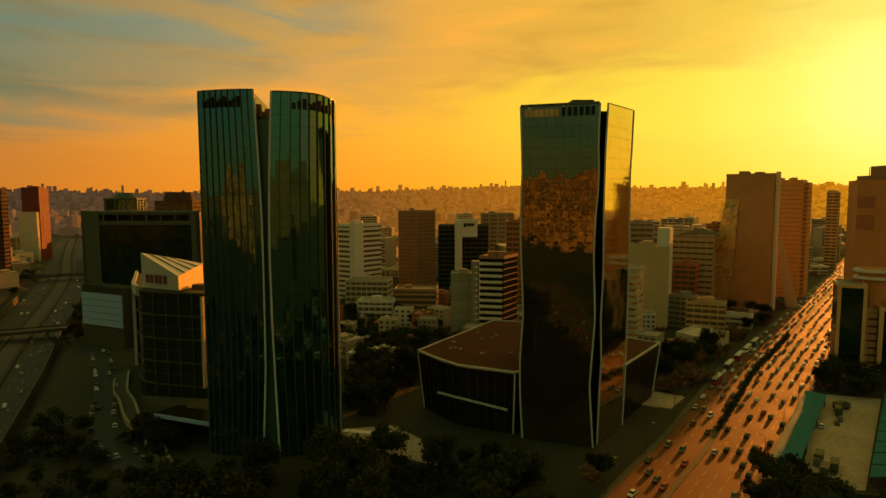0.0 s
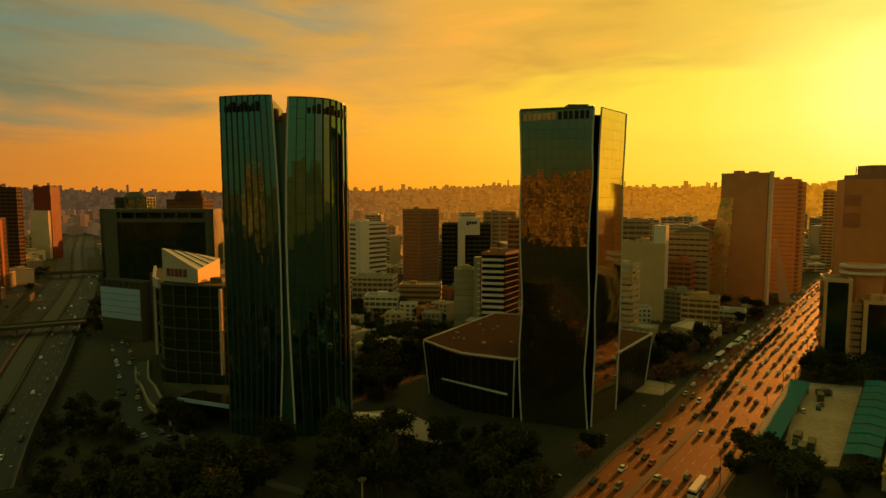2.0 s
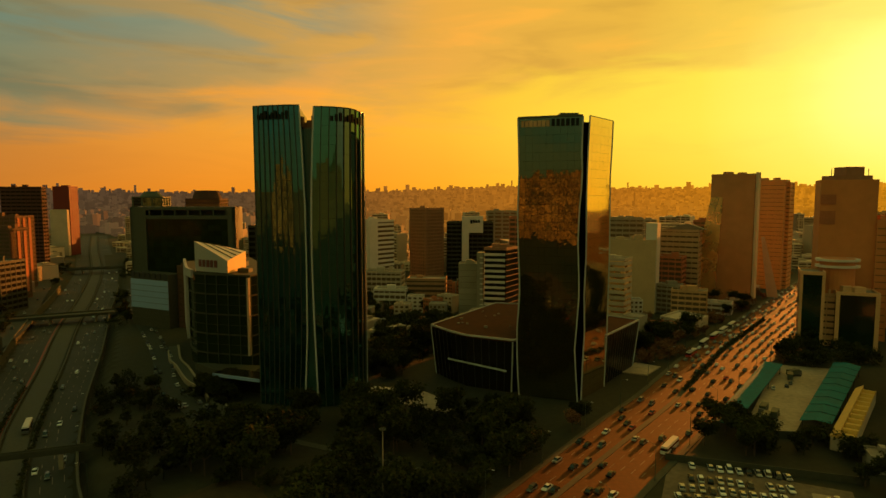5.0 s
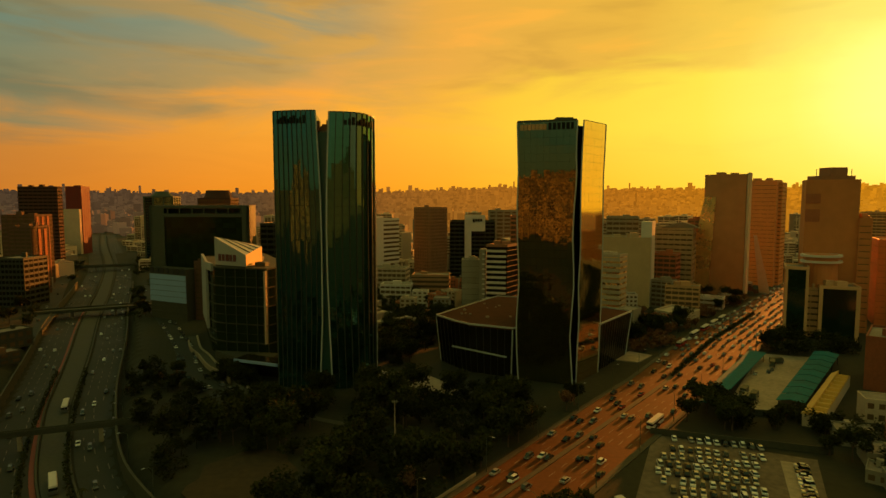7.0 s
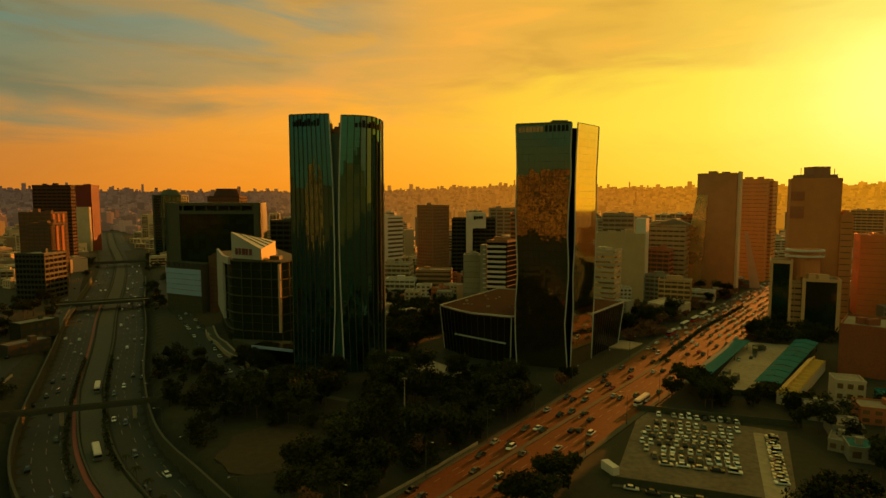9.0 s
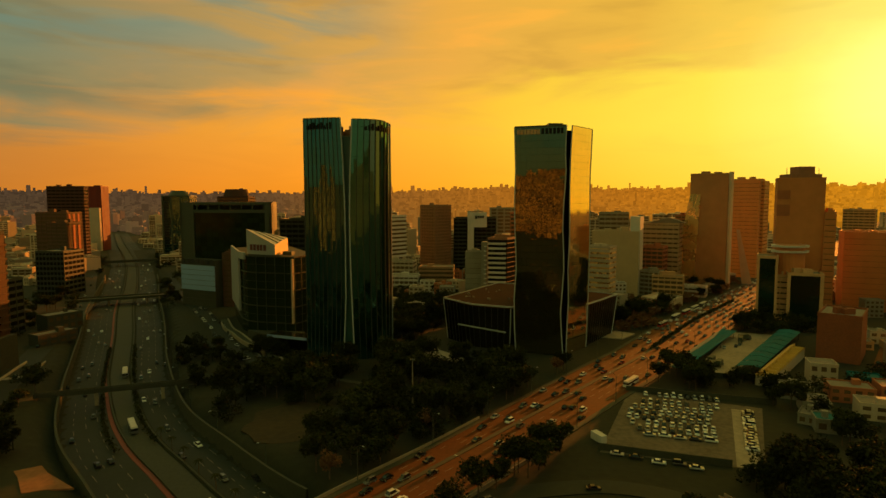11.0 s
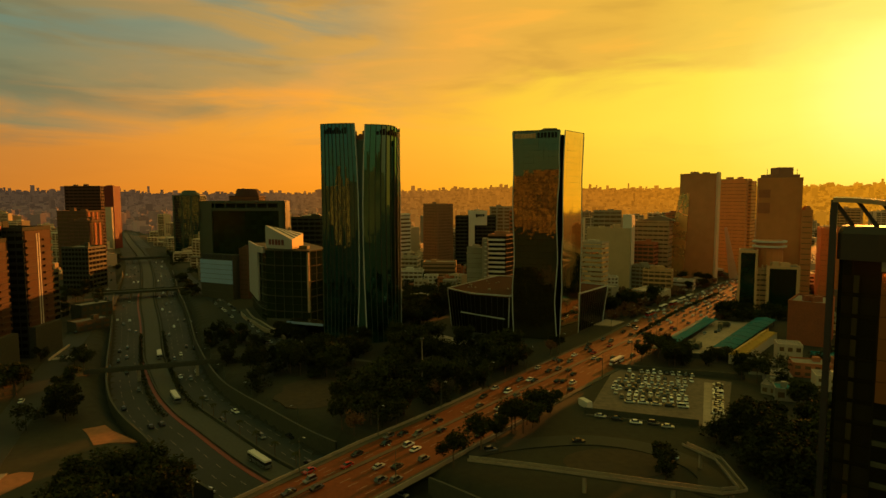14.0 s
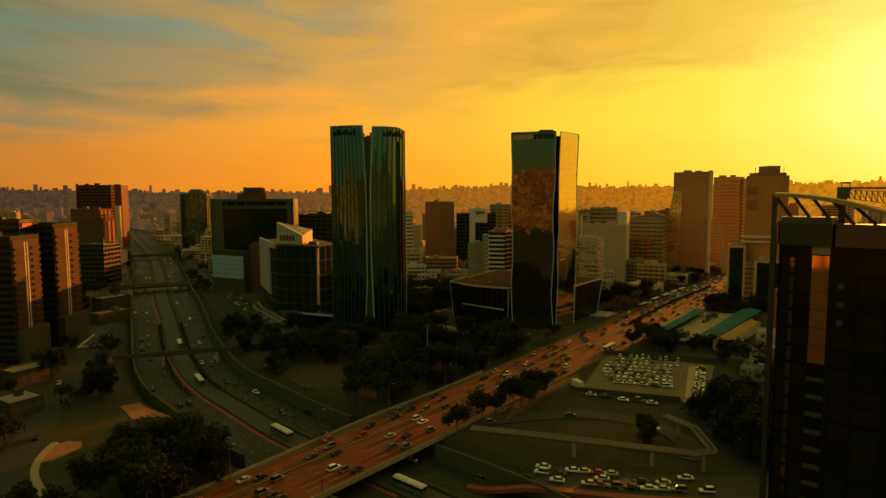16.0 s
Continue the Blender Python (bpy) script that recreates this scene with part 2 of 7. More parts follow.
TAN = mat("tan_render", (0.52, 0.31, 0.15), 0.8, vary=0.18, rand=0.12)
BROWN = mat("brown_render", (0.30, 0.14, 0.07), 0.75, vary=0.2)
BRICK = mat("red_brick_render", (0.38, 0.13, 0.055), 0.85, vary=0.25, rand=0.1)
RED_WALL = mat("deep_red_cladding", (0.14, 0.014, 0.009), 0.6, vary=0.15)
CREAM = mat("cream_render", (0.46, 0.375, 0.285), 0.8, vary=0.18, rand=0.12)
GREY_RENDER = mat("grey_render", (0.27, 0.24, 0.19), 0.8, vary=0.2, rand=0.15)
ROOF = mat("roof_screed", (0.20, 0.17, 0.14), 0.85, vary=0.35, grain=0.5, patch=0.1, rand=0.15)
TEAL_ROOF = mat("teal_sheet_roof", (0.006, 0.125, 0.150), 0.75, vary=0.35, grain=0.5, ior=1.25)
# Sheet roof with the sun's yellow put into its colour.
SUNLIT_ROOF = mat("sunlit_sheet_roof", (0.62, 0.40, 0.10), 0.55, vary=0.2, grain=0.5)
BARK = mat("bark", (0.09, 0.06, 0.04), 0.95, vary=0.4, grain=4)
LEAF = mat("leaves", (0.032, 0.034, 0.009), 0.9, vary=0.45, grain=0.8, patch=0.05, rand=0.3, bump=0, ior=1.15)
# Warm copy of the leaves, low sun and haze put into the colour.
LEAF_WARM = mat("painted_warm_leaves", (0.135, 0.060, 0.020), 0.9, vary=0.4, grain=0.8, patch=0.05, rand=0.3, bump=0)
TYRE = mat("tyre_rubber", (0.02, 0.02, 0.02), 0.9, vary=0.1)

# ---- building tools ----


def mesh_of(name, verts, faces, material, smooth=False):
    me = bpy.data.meshes.new(name)
    me.from_pydata([tuple(v) for v in verts], [], faces)
    me.materials.append(material)
    me.update()
    if smooth:
        me.polygons.foreach_set("use_smooth", [True] * len(me.polygons))
    return me


def part(name, data, parent=None, label="", at=(0, 0, 0), turn=0.0):
    """One mesh object, under a thing or part where there is one."""
    ob = new(name, data)
    ob.location = at
    ob.rotation_euler = (0, 0, turn)
    if parent is not None:
        ob.parent = parent
    return tagged(ob, label)


def thing(name, label, category, at=(0, 0, 0), group="", kind="", turn=0.0):
    ob = new(name)
    ob.location = at
    ob.rotation_euler = (0, 0, turn)
    ob.empty_display_size = 0.5
    return tagged(ob, label, category, group, kind)


class Shape:
    """Collects boxes and prisms into the one mesh of one part."""

    def __init__(self):
        self.v, self.f = [], []

    def hull(self, low, high):
        n, k = len(low), len(self.v)
        self.v += [tuple(p) for p in low] + [tuple(p) for p in high]
        self.f += [tuple(range(k + n - 1, k - 1, -1)), tuple(range(k + n, k + 2 * n))]
        self.f += [(k + i, k + (i + 1) % n, k + n + (i + 1) % n, k + n + i) for i in range(n)]
        return self

    def prism(self, plan, z0, z1):
        return self.hull([(x, y, z0) for x, y in plan], [(x, y, z1) for x, y in plan])

    def box(self, x0, x1, y0, y1, z0, z1):
        return self.prism([(x0, y0), (x1, y0), (x1, y1), (x0, y1)], z0, z1)

    def ring(self, plan, inner, z0, z1):
        n, k = len(plan), len(self.v)
        for z in (z0, z1):
            self.v += [(x, y, z) for x, y in plan] + [(x, y, z) for x, y in inner]
        for i in range(n):
            j = (i + 1) % n
            a, b, c, d = k + i, k + j, k + n + i, k + n + j
            e, f, g, h = a + 2 * n, b + 2 * n, c + 2 * n, d + 2 * n
            self.f += [(a, b, f, e), (d, c, g, h), (e, f, h, g), (b, a, c, d)]
        return self

    def loft(self, rings):
        """One closed body through a stack of rings."""
        n, k = len(rings[0]), len(self.v)
        for r in rings:
            self.v += [tuple(p) for p in r]
        for j in range(len(rings) - 1):
            a = k + j * n
            self.f += [(a + i, a + (i + 1) % n, a + n + (i + 1) % n, a + n + i) for i in range(n)]
        e = k + (len(rings) - 1) * n
        self.f += [tuple(range(k + n - 1, k - 1, -1)), tuple(range(e, e + n))]
        return self

    def beam(self, p, q, w, h=None):
        """A square bar from p to q."""
        p, q = Vector(p), Vector(q)
        d = (q - p).normalized()
        s = d.cross(Vector((0, 0, 1)))
        s = s.normalized() if s.length > 1e-4 else Vector((1, 0, 0))
        t = s.cross(d).normalized()
        h = h or w
        o = [s * a * w / 2 + t * b * h / 2 for a, b in ((-1, -1), (1, -1), (1, 1), (-1, 1))]
        return self.hull([p + c for c in o], [q + c for c in o])

    def mesh(self, name, material, smooth=False):
        return mesh_of(name, self.v, self.f, material, smooth)


def grow(plan, d):
    """The plan (counter-clockwise) moved outwards by d."""
    n, out = len(plan), []
    for i in range(n):
        p, q, r = Vector(plan[i - 1]), Vector(plan[i]), Vector(plan[(i + 1) % n])
        a, b = (q - p).normalized(), (r - q).normalized()
        na, nb = Vector((a.y, -a.x)), Vector((b.y, -b.x))
        m = na + nb
        m = m / max(m.length_squared, 0.3) * 2
        out.append(tuple(q + m * d))
    return out


def rect(x, y, w, d, deg):
    """A counter-clockwise rectangle: x, y its front left corner, w along deg, d behind it."""
    c, s = math.cos(radians(deg)), math.sin(radians(deg))
    return [(x, y), (x + w * c, y + w * s), (x + w * c - d * s, y + w * s + d * c), (x - d * s, y + d * c)]


def centre(plan):
    return (sum(p[0] for p in plan) / len(plan), sum(p[1] for p in plan) / len(plan))


FOOT = []  # taken ground: centre and radius


def claim(plan, extra=4.0):
    c = centre(plan)
    FOOT.append((c[0], c[1], max(math.dist(c, p) for p in plan) + extra))


def lerp2(p, q, f):
    return (p[0] + (q[0] - p[0]) * f, p[1] + (q[1] - p[1]) * f)


def office(name, label, plan, h, floors, bays, wall, pane, z0=0.0, band=0.42, proud=0.25, pier=0.5, plant=True, cat="office building", piers=True, bands=True, parent=None):
    """A framed block: a glazed core, a wall band round every floor, piers on every face, parapet, rooftop boxes."""
    if parent is None:
        claim(plan)
    c = centre(plan)
    loc = [(x - c[0], y - c[1]) for x, y in plan]
    top = thing(name, label, cat, (c[0], c[1], z0)) if parent is None else parent
    off = (0, 0, 0) if parent is None else (c[0] - parent.location.x, c[1] - parent.location.y, z0 - parent.location.z)

    def put(n, me, z=0.0, xy=(0, 0), lab=""):
        return part(n, me, top, lab, (off[0] + xy[0], off[1] + xy[1], off[2] + z))

    put("glazing", Shape().prism(grow(loc, -proud), 0.02, h - 0.3).mesh("glazing", pane))
    fh = h / floors
    if bands:
        ring = Shape().ring(loc, grow(loc, -proud - 0.3), 0, fh * band).mesh("spandrel", wall)
        for i in range(floors):
            put("spandrel", ring, i * fh)
    if piers:
        for i in range(len(loc)):
            p, q = loc[i], loc[(i + 1) % len(loc)]
            n = bays[i % len(bays)]
            if not n:
                continue
            a = math.atan2(q[1] - p[1], q[0] - p[0])
            me = Shape().box(-pier / 2, pier / 2, -0.12, proud + 0.3, 0.01, h - 0.1).mesh("pier", wall)
            for k in range(n + 1):
                f = k / n
                L = math.dist(p, q)
                f = min(max(f, pier / 2 / L), 1 - pier / 2 / L)
                ob = put("pier", me, 0, lerp2(p, q, f))
                ob.rotation_euler = (0, 0, a)
    put("parapet", Shape().ring(grow(loc, 0.1), grow(loc, -0.5), h - 0.9, h + 1.0).mesh("parapet", wall))
    put("roof", Shape().prism(grow(loc, -0.4), h - 0.25, h).mesh("roof", ROOF))
    if plant:
        rnd = random.Random(hash_of(name) + int(abs(c[0]) * 7 + abs(c[1])))
        for _ in range(rnd.choice((1, 2, 3))):
            f, g = rnd.uniform(0.25, 0.7), rnd.uniform(0.25, 0.7)
            p = lerp2(lerp2(loc[0], loc[1], f), lerp2(loc[3], loc[2], f), g)
            s, hh = rnd.uniform(1.6, 3.6), rnd.uniform(1.8, 4.0)
            put("roof_plant", Shape().box(-s, s, -s * 0.7, s * 0.7, 0, hh).mesh("roof_plant", wall), h, p)
    return top


def hash_of(s):
    return sum(ord(ch) * (i + 3) for i, ch in enumerate(s))


# ---- ground, trench and roads ----
U, N = Vector((0.640, 0.768)), Vector((0.768, -0.640))  # along the avenue, and to its right
EXPRESS = [(32, -130), (29, -85), (21, -47), (5, -17), (-14, 3), (-38, 24), (-67, 48), (-95, 78), (-127, 116), (-162, 178), (-211, 277), (-264, 381), (-330, 520), (-430, 715), (-560, 940), (-760, 1300)]


def along(s, n, z=0.0):
    """A place by metres along the avenue and to its right."""
    p = U * s + N * n
    return Vector((p.x, p.y, z))


def dense(line, step=6.0):
    pts = [Vector((*p, 0)) for p in line]
    out = []
    for i in range(len(pts) - 1):
        p0, p1, p2, p3 = pts[max(i - 1, 0)], pts[i], pts[i + 1], pts[min(i + 2, len(pts) - 1)]
        n = max(1, int((p2 - p1).length / step))
        for k in range(n):
            t = k / n
            out.append(0.5 * ((2 * p1) + (p2 - p0) * t + (2 * p0 - 5 * p1 + 4 * p2 - p3) * t * t + (3 * p1 - p0 - 3 * p2 + p3) * t ** 3))
    out.append(pts[-1])
    return out


EXP = dense(EXPRESS)
EXP_XY = np.array([(p.x, p.y) for p in EXP])


def depth_at(x, y):
    """Ground height: the sunken expressway, level elsewhere."""
    if y > 880 or abs(x) > 700:
        return 0.0
    d = float(np.sqrt(((EXP_XY - (x, y)) ** 2).sum(1)).min())
    f = min(max((31.0 - 3.2 * min(max((330 - y) / 130, 0), 1) - d) / 5.0, 0.0), 1.0)
    fade = min(max((860 - y) / 160, 0), 1)
    return -5.2 * f * f * (3 - 2 * f) * fade


def level(p):
    """Height of the sunken road's surface."""
    f = min(max((860 - p.y) / 160, 0), 1)
    return -5.05 * f + 0.2 * (1 - f)


def strip_mesh(name, line, lo, hi, zfun, material, thick=0.0):
    v, f = [], []
    n = len(line)
    for i, p in enumerate(line):
        t = (line[min(i + 1, n - 1)] - line[max(i - 1, 0)]).normalized()
        side = Vector((t.y, -t.x, 0))
        for o in (lo, hi):
            q = p + side * (o(p) if callable(o) else o)
            v.append((q.x, q.y, zfun(p)))
    f = [(2 * i, 2 * i + 1, 2 * i + 3, 2 * i + 2) for i in range(n - 1)]
    f = [tuple(reversed(q)) for q in f]
    if thick:
        k = len(v)
        v += [(x, y, z - thick) for x, y, z in v]
        f += [tuple(j + k for j in reversed(q)) for q in f]
        for i in range(n - 1):
            f += [(2 * i, 2 * i + 2, 2 * i + 2 + k, 2 * i + k), (2 * i + 3, 2 * i + 1, 2 * i + 1 + k, 2 * i + 3 + k)]
    me = mesh_of(name, v, f, material)
    bm = bmesh.new()
    bm.from_mesh(me)
    bmesh.ops.recalc_face_normals(bm, faces=bm.faces)
    if not thick and sum(q.normal.z for q in bm.faces) < 0:
        bmesh.ops.reverse_faces(bm, faces=bm.faces)
    bm.to_mesh(me)
    bm.free()
    return me


def ground():
    fine_x, fine_y = np.arange(-520, 260, 5.0), np.arange(-90, 860, 5.0)
    far = np.array([12, 30, 70, 150, 320, 650, 1200, 2200, 4600.0])
    xs = np.concatenate([(-520 - far)[::-1], fine_x, fine_x[-1] + far])
    ys = np.concatenate([(-90 - far)[::-1], fine_y, fine_y[-1] + far])
    v = [(x, y, depth_at(x, y)) for y in ys for x in xs]
    w = len(xs)
    f = [(j * w + i, j * w + i + 1, (j + 1) * w + i + 1, (j + 1) * w + i) for j in range(len(ys) - 1) for i in range(w - 1)]
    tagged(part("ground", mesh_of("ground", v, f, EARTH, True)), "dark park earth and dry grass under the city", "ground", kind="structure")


ground()


def dashes(name, line, offset, z, material, length=3.0, gap=6.0, width=0.22, label="worn white lane dashes", solid=False):
    sh, run = Shape(), 0.0
    pts = []
    for i, p in enumerate(line):
        t = (line[min(i + 1, len(line) - 1)] - line[max(i - 1, 0)]).normalized()
        s = Vector((t.y, -t.x, 0))
        pts.append((p + s * (offset(p) if callable(offset) else offset), s, level(p) if z is None else z))
    acc, on = 0.0, True
    for (p, s, zp), (q, s2, zq) in zip(pts, pts[1:]):
        L = (q - p).length
        k = max(1, int(L / 3))
        for j in range(k):
            acc += L / k
            if solid or (acc % (length + gap)) < length:
                a, b = p.lerp(q, j / k), p.lerp(q, (j + 1) / k)
                lo = [a - s * width / 2, a + s * width / 2, b + s2 * width / 2, b - s2 * width / 2]
                sh.hull([(c.x, c.y, zp + 0.004) for c in lo], [(c.x, c.y, zp + 0.02) for c in lo])
    return sh.mesh(name, material)


def shift(high, low):
    """An offset that changes along the road: narrower past the bridge, the busway to one side in the bend."""
    return lambda p: low + (high * (1 - 0.135 * min(max((330 - p.y) / 130, 0), 1)) - low) * min(max((p.y - 110) / 80, 0), 1)


def expressway():
    road = thing("expressway_road", "sunken multi-lane expressway of worn asphalt, darkened for shade", "road", kind="structure")
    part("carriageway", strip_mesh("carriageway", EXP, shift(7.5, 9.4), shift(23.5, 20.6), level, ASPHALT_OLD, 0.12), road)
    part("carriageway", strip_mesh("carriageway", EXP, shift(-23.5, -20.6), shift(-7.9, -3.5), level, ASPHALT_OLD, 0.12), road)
    part("busway", strip_mesh("busway", EXP, shift(-4.6, -0.6), shift(4.6, 7.2), lambda p: level(p) + 0.08, BUSWAY, 0.15), road, "pale concrete busway down the middle")
    for o in (shift(-6.0, -1.3), shift(6.0, 8.3)):
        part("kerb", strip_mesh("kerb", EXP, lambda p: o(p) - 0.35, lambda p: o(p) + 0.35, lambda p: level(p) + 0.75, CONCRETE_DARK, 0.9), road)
    near = [p for p in EXP if 10 < p.y < 420]
    part("red_strip", strip_mesh("red_strip", near, shift(-7.8, -3.4), shift(-6.5, -1.8), lambda p: level(p) + 0.05, RED_PAVE, 0.1), road, "red surfaced strip")
    for high, low in ((11.4, 12.5), (15.3, 15.7), (19.2, 19.0), (-11.4, -7.6), (-15.3, -12.0), (-19.2, -16.4)):
        tagged(part("lane_marking", dashes("lane_marking", EXP, shift(high, low), None, LINE), road), kind="stuff")
    for s in (-1, 1):
        runs, side = [[]], []
        for i, p in enumerate(EXP[:-1]):
            t = (EXP[i + 1] - p).normalized()
            side.append(p + Vector((t.y, -t.x, 0)) * s * (25.2 - 3.2 * min(max((330 - p.y) / 130, 0), 1)))
        for a, b in zip(side, side[1:]):
            for k in range(4):
                q = a.lerp(b, k / 4)
                # no upstand where the avenue crosses
                if q.y < 545 and not -71.5 < q.x * 0.768 - q.y * 0.640 < -32.5:
                    runs[-1].append(q)
                elif runs[-1]:
                    runs.append([])
        for run in runs:
            if len(run) > 3:
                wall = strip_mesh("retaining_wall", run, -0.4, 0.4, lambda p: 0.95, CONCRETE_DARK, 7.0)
                tagged(part("retaining_wall", wall), "concrete retaining wall along the sunken road, darkened for shade", "retaining wall", kind="structure")


expressway()

AV_IN, AV_MID, AV_OUT = -68.0, -54.0, -36.0


def lane(n, s):
    """A lane's offset: the left edge draws in towards the bridge, and the median drifts left further out."""
    near, far = min(max((180 - s) / 120, 0), 1), min(max((s - 215) / 110, 0), 1)
    if n < AV_MID:
        return n + (4.5 * near + 3.0 * min(max((20 - s) / 60, 0), 1)) * (AV_MID - n) / (AV_MID - AV_IN) - 7.0 * far
    return n - 7.0 * far * (AV_OUT - n) / (AV_OUT - AV_MID)


AVENUE = [along(s, 0) for s in np.arange(-190, 1500, 12.0)]


def avenue():
    road = thing("avenue_road", "wide busy avenue running to the sunset, asphalt painted sunlit orange", "road", kind="structure")
    def inner(o):
        return lambda p: lane(AV_IN, p.dot(Vector((*U, 0)))) + o

    def line_at(n):
        return lambda p: lane(n, p.dot(Vector((*U, 0))))

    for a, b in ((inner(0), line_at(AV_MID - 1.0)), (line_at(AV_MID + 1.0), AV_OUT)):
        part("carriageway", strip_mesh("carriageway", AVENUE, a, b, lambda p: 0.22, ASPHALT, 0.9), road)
    part("median", strip_mesh("median", AVENUE, line_at(AV_MID - 1.0), line_at(AV_MID + 1.0), lambda p: 0.42, CONCRETE_DARK, 1.0), road, "low concrete median")
    for a, b in ((inner(-2.2), inner(0)), (AV_OUT, AV_OUT + 2.2)):
        tagged(part("pavement", strip_mesh("pavement", AVENUE, a, b, lambda p: 0.38, CONCRETE_DARK, 1.0)), "concrete pavement with kerb along the avenue", "pavement", kind="structure")
    for o in map(line_at, (AV_IN + 3.5, AV_IN + 7.0, AV_IN + 10.3, AV_MID + 4.6, AV_MID + 8.1, AV_MID + 11.6, AV_MID + 15)):
        tagged(part("lane_marking", dashes("lane_marking", AVENUE[:60], o, 0.22, LINE), road), kind="stuff")
    # parapets where the avenue bridges the sunken road
    over = [along(s, 0) for s in np.arange(-100, 95, 6.0)]
    for a, b in ((inner(-2.45), inner(-2.15)), (AV_OUT + 2.15, AV_OUT + 2.45)):
        tagged(part("bridge_parapet", strip_mesh("bridge_parapet", over, a, b, lambda p: 1.35, CONCRETE, 1.6)), "concrete parapet beside the avenue", "parapet", kind="structure")


avenue()


def overbridge(a, b, width, z, name, label, rails=True):
    """A slab across the trench, with parapets and two piers."""
    a, b = Vector((*a, 0)), Vector((*b, 0))
    line = [a.lerp(b, i / 12) for i in range(13)]
    br = thing(name, label, "bridge", (0, 0, 0))
    part("deck", strip_mesh("deck", line, -width / 2, width / 2, lambda p: z, CONCRETE_DARK, 1.1), br)
    if rails:
        for o in (-width / 2, width / 2):
            part("parapet", strip_mesh("parapet", line, o - 0.12, o + 0.12, lambda p: z + 1.0, CONCRETE_DARK, 1.2), br)
    for f in (0.32, 0.68):
        p = a.lerp(b, f)
        part("pier", Shape().box(-0.7, 0.7, -min(width / 2 - 0.5, 3), min(width / 2 - 0.5, 3), -5.3, z - 1.0).mesh("pier", CONCRETE), br, "", (p.x, p.y, 0), math.atan2(b.y - a.y, b.x - a.x))
    return br


overbridge((-304, 376), (-232, 411), 13, 0.9, "road_bridge", "dark concrete road bridge over the expressway")
overbridge((-462, 655), (-345, 715), 12, 1.0, "road_bridge", "distant concrete road bridge over the expressway")
overbridge((-176, 138), (-108, 161), 2.0, 1.6, "footbridge", "slim pale footbridge crossing the expressway")

SERVICE = dense([(-118, -40), (-142, 18), (-165, 72), (-203, 160), (-240, 250), (-280, 350), (-345, 470), (-450, 660)], 8)
tagged(part("service_road", strip_mesh("service_road", SERVICE, -6, 6, lambda p: 0.16, ASPHALT_OLD, 0.5)), "worn asphalt slip road beside the trench", "road", kind="structure")
FRONTAGE = dense([(0, 21), (14, 13), (30, 8), (50, 4.5), (80, 2), (120, 2)], 4)
tagged(part("frontage_road", strip_mesh("frontage_road", FRONTAGE, -6.5, 6.4, lambda p: depth_at(p.x, p.y) * 0.9 + 0.3, ASPHALT_OLD, 1.6)), "busy dark asphalt frontage road below the loop", "road", kind="structure")
tagged(part("red_lane", strip_mesh("red_lane", FRONTAGE, 6.5, 9.0, lambda p: depth_at(p.x, p.y) * 0.9 + 0.34, RED_PAVE, 1.2)), "red surfaced lane beside the frontage road", "road", kind="structure")
LOOP = dense([(-2, 50), (16, 57), (40, 60), (57, 54), (67, 43), (69, 31), (64, 21)], 4)
tagged(part("loop_road", strip_mesh("loop_road", LOOP, -4, 4, lambda p: depth_at(p.x, p.y) * 0.9 + 0.35, ASPHALT_OLD, 1.6)), "curved slip road looping round a grass island", "road", kind="structure")
PARKWAY = dense([(-84, 190), (-60, 168), (-30, 152), (-10, 141), (12, 131)], 6)
tagged(part("park_path", strip_mesh("park_path", PARKWAY, -1.6, 1.6, lambda p: 0.12, CONCRETE_DARK, 0.3)), "pale concrete path through the dark park", "path", kind="structure")
RIGHTRD = dense([(-96, 190), (-125, 225), (-150, 275), (-185, 335), (-230, 410), (-290, 520)], 8)
tagged(part("side_road", strip_mesh("side_road", RIGHTRD, -5, 5, lambda p: 0.16, ASPHALT_OLD, 0.5)), "narrow asphalt street beside the trench", "road", kind="structure")


LAWN = mat("dry_lawn", (0.046, 0.029, 0.011), 0.95, vary=0.5, grain=0.4, patch=0.06, bump=0.5)
SUN_PATCH = mat("painted_sun_patch", (0.27, 0.11, 0.045), 0.95, vary=0.4, grain=0.5, patch=0.1)


def slab(name, plan, z, material, label, cat="paving", h=0.5):
    claim(plan, -2)
    return tagged(part(name, Shape().prism(plan, z - h, z).mesh(name, material)), label, cat, kind="structure")


FOOT.extend([(-136, 62, 21), (-137, 22, 24), (-136, 2, 14), (-121, 7, 17), (-121, 50, 26), (-66, 108, 27)])  # kept clear of trees
# Two pools of low sun on the ground, painted as reddish slabs.
slab("bare_earth", [(-138, 72), (-134, 68), (-130, 63), (-126, 58), (-121, 60), (-113, 61), (-120, 66), (-127, 71), (-132, 76)], 0.12, SUN_PATCH, "reddish slab between trees painting a patch of sun on the earth", "ground")
slab("bare_earth", [(-136.5, 22), (-133, 23.5), (-131.5, 27), (-130, 33), (-132.5, 38), (-137, 38.5), (-140, 36), (-139, 29)], 0.12, SUN_PATCH, "reddish slab between trees painting a patch of sun on the earth", "ground")
KERB = dense([(-141, 37), (-139, 28), (-136, 20), (-131, 12), (-122, 2), (-112, -8)], 4)
tagged(part("island_kerb", strip_mesh("island_kerb", KERB, -1.1, 1.1, lambda p: 0.3, CONCRETE, 0.5)), "pale curved kerb round a planted island", "kerb", kind="structure")
slab("park_lawn", [(-64 + 15 * math.cos(i * math.tau / 28) * (1 + 0.12 * math.sin(i * 1.7)), 113 + 21 * math.sin(i * math.tau / 28)) for i in range(28)], 0.06, LAWN, "dry brown lawn in the dark park", "lawn")
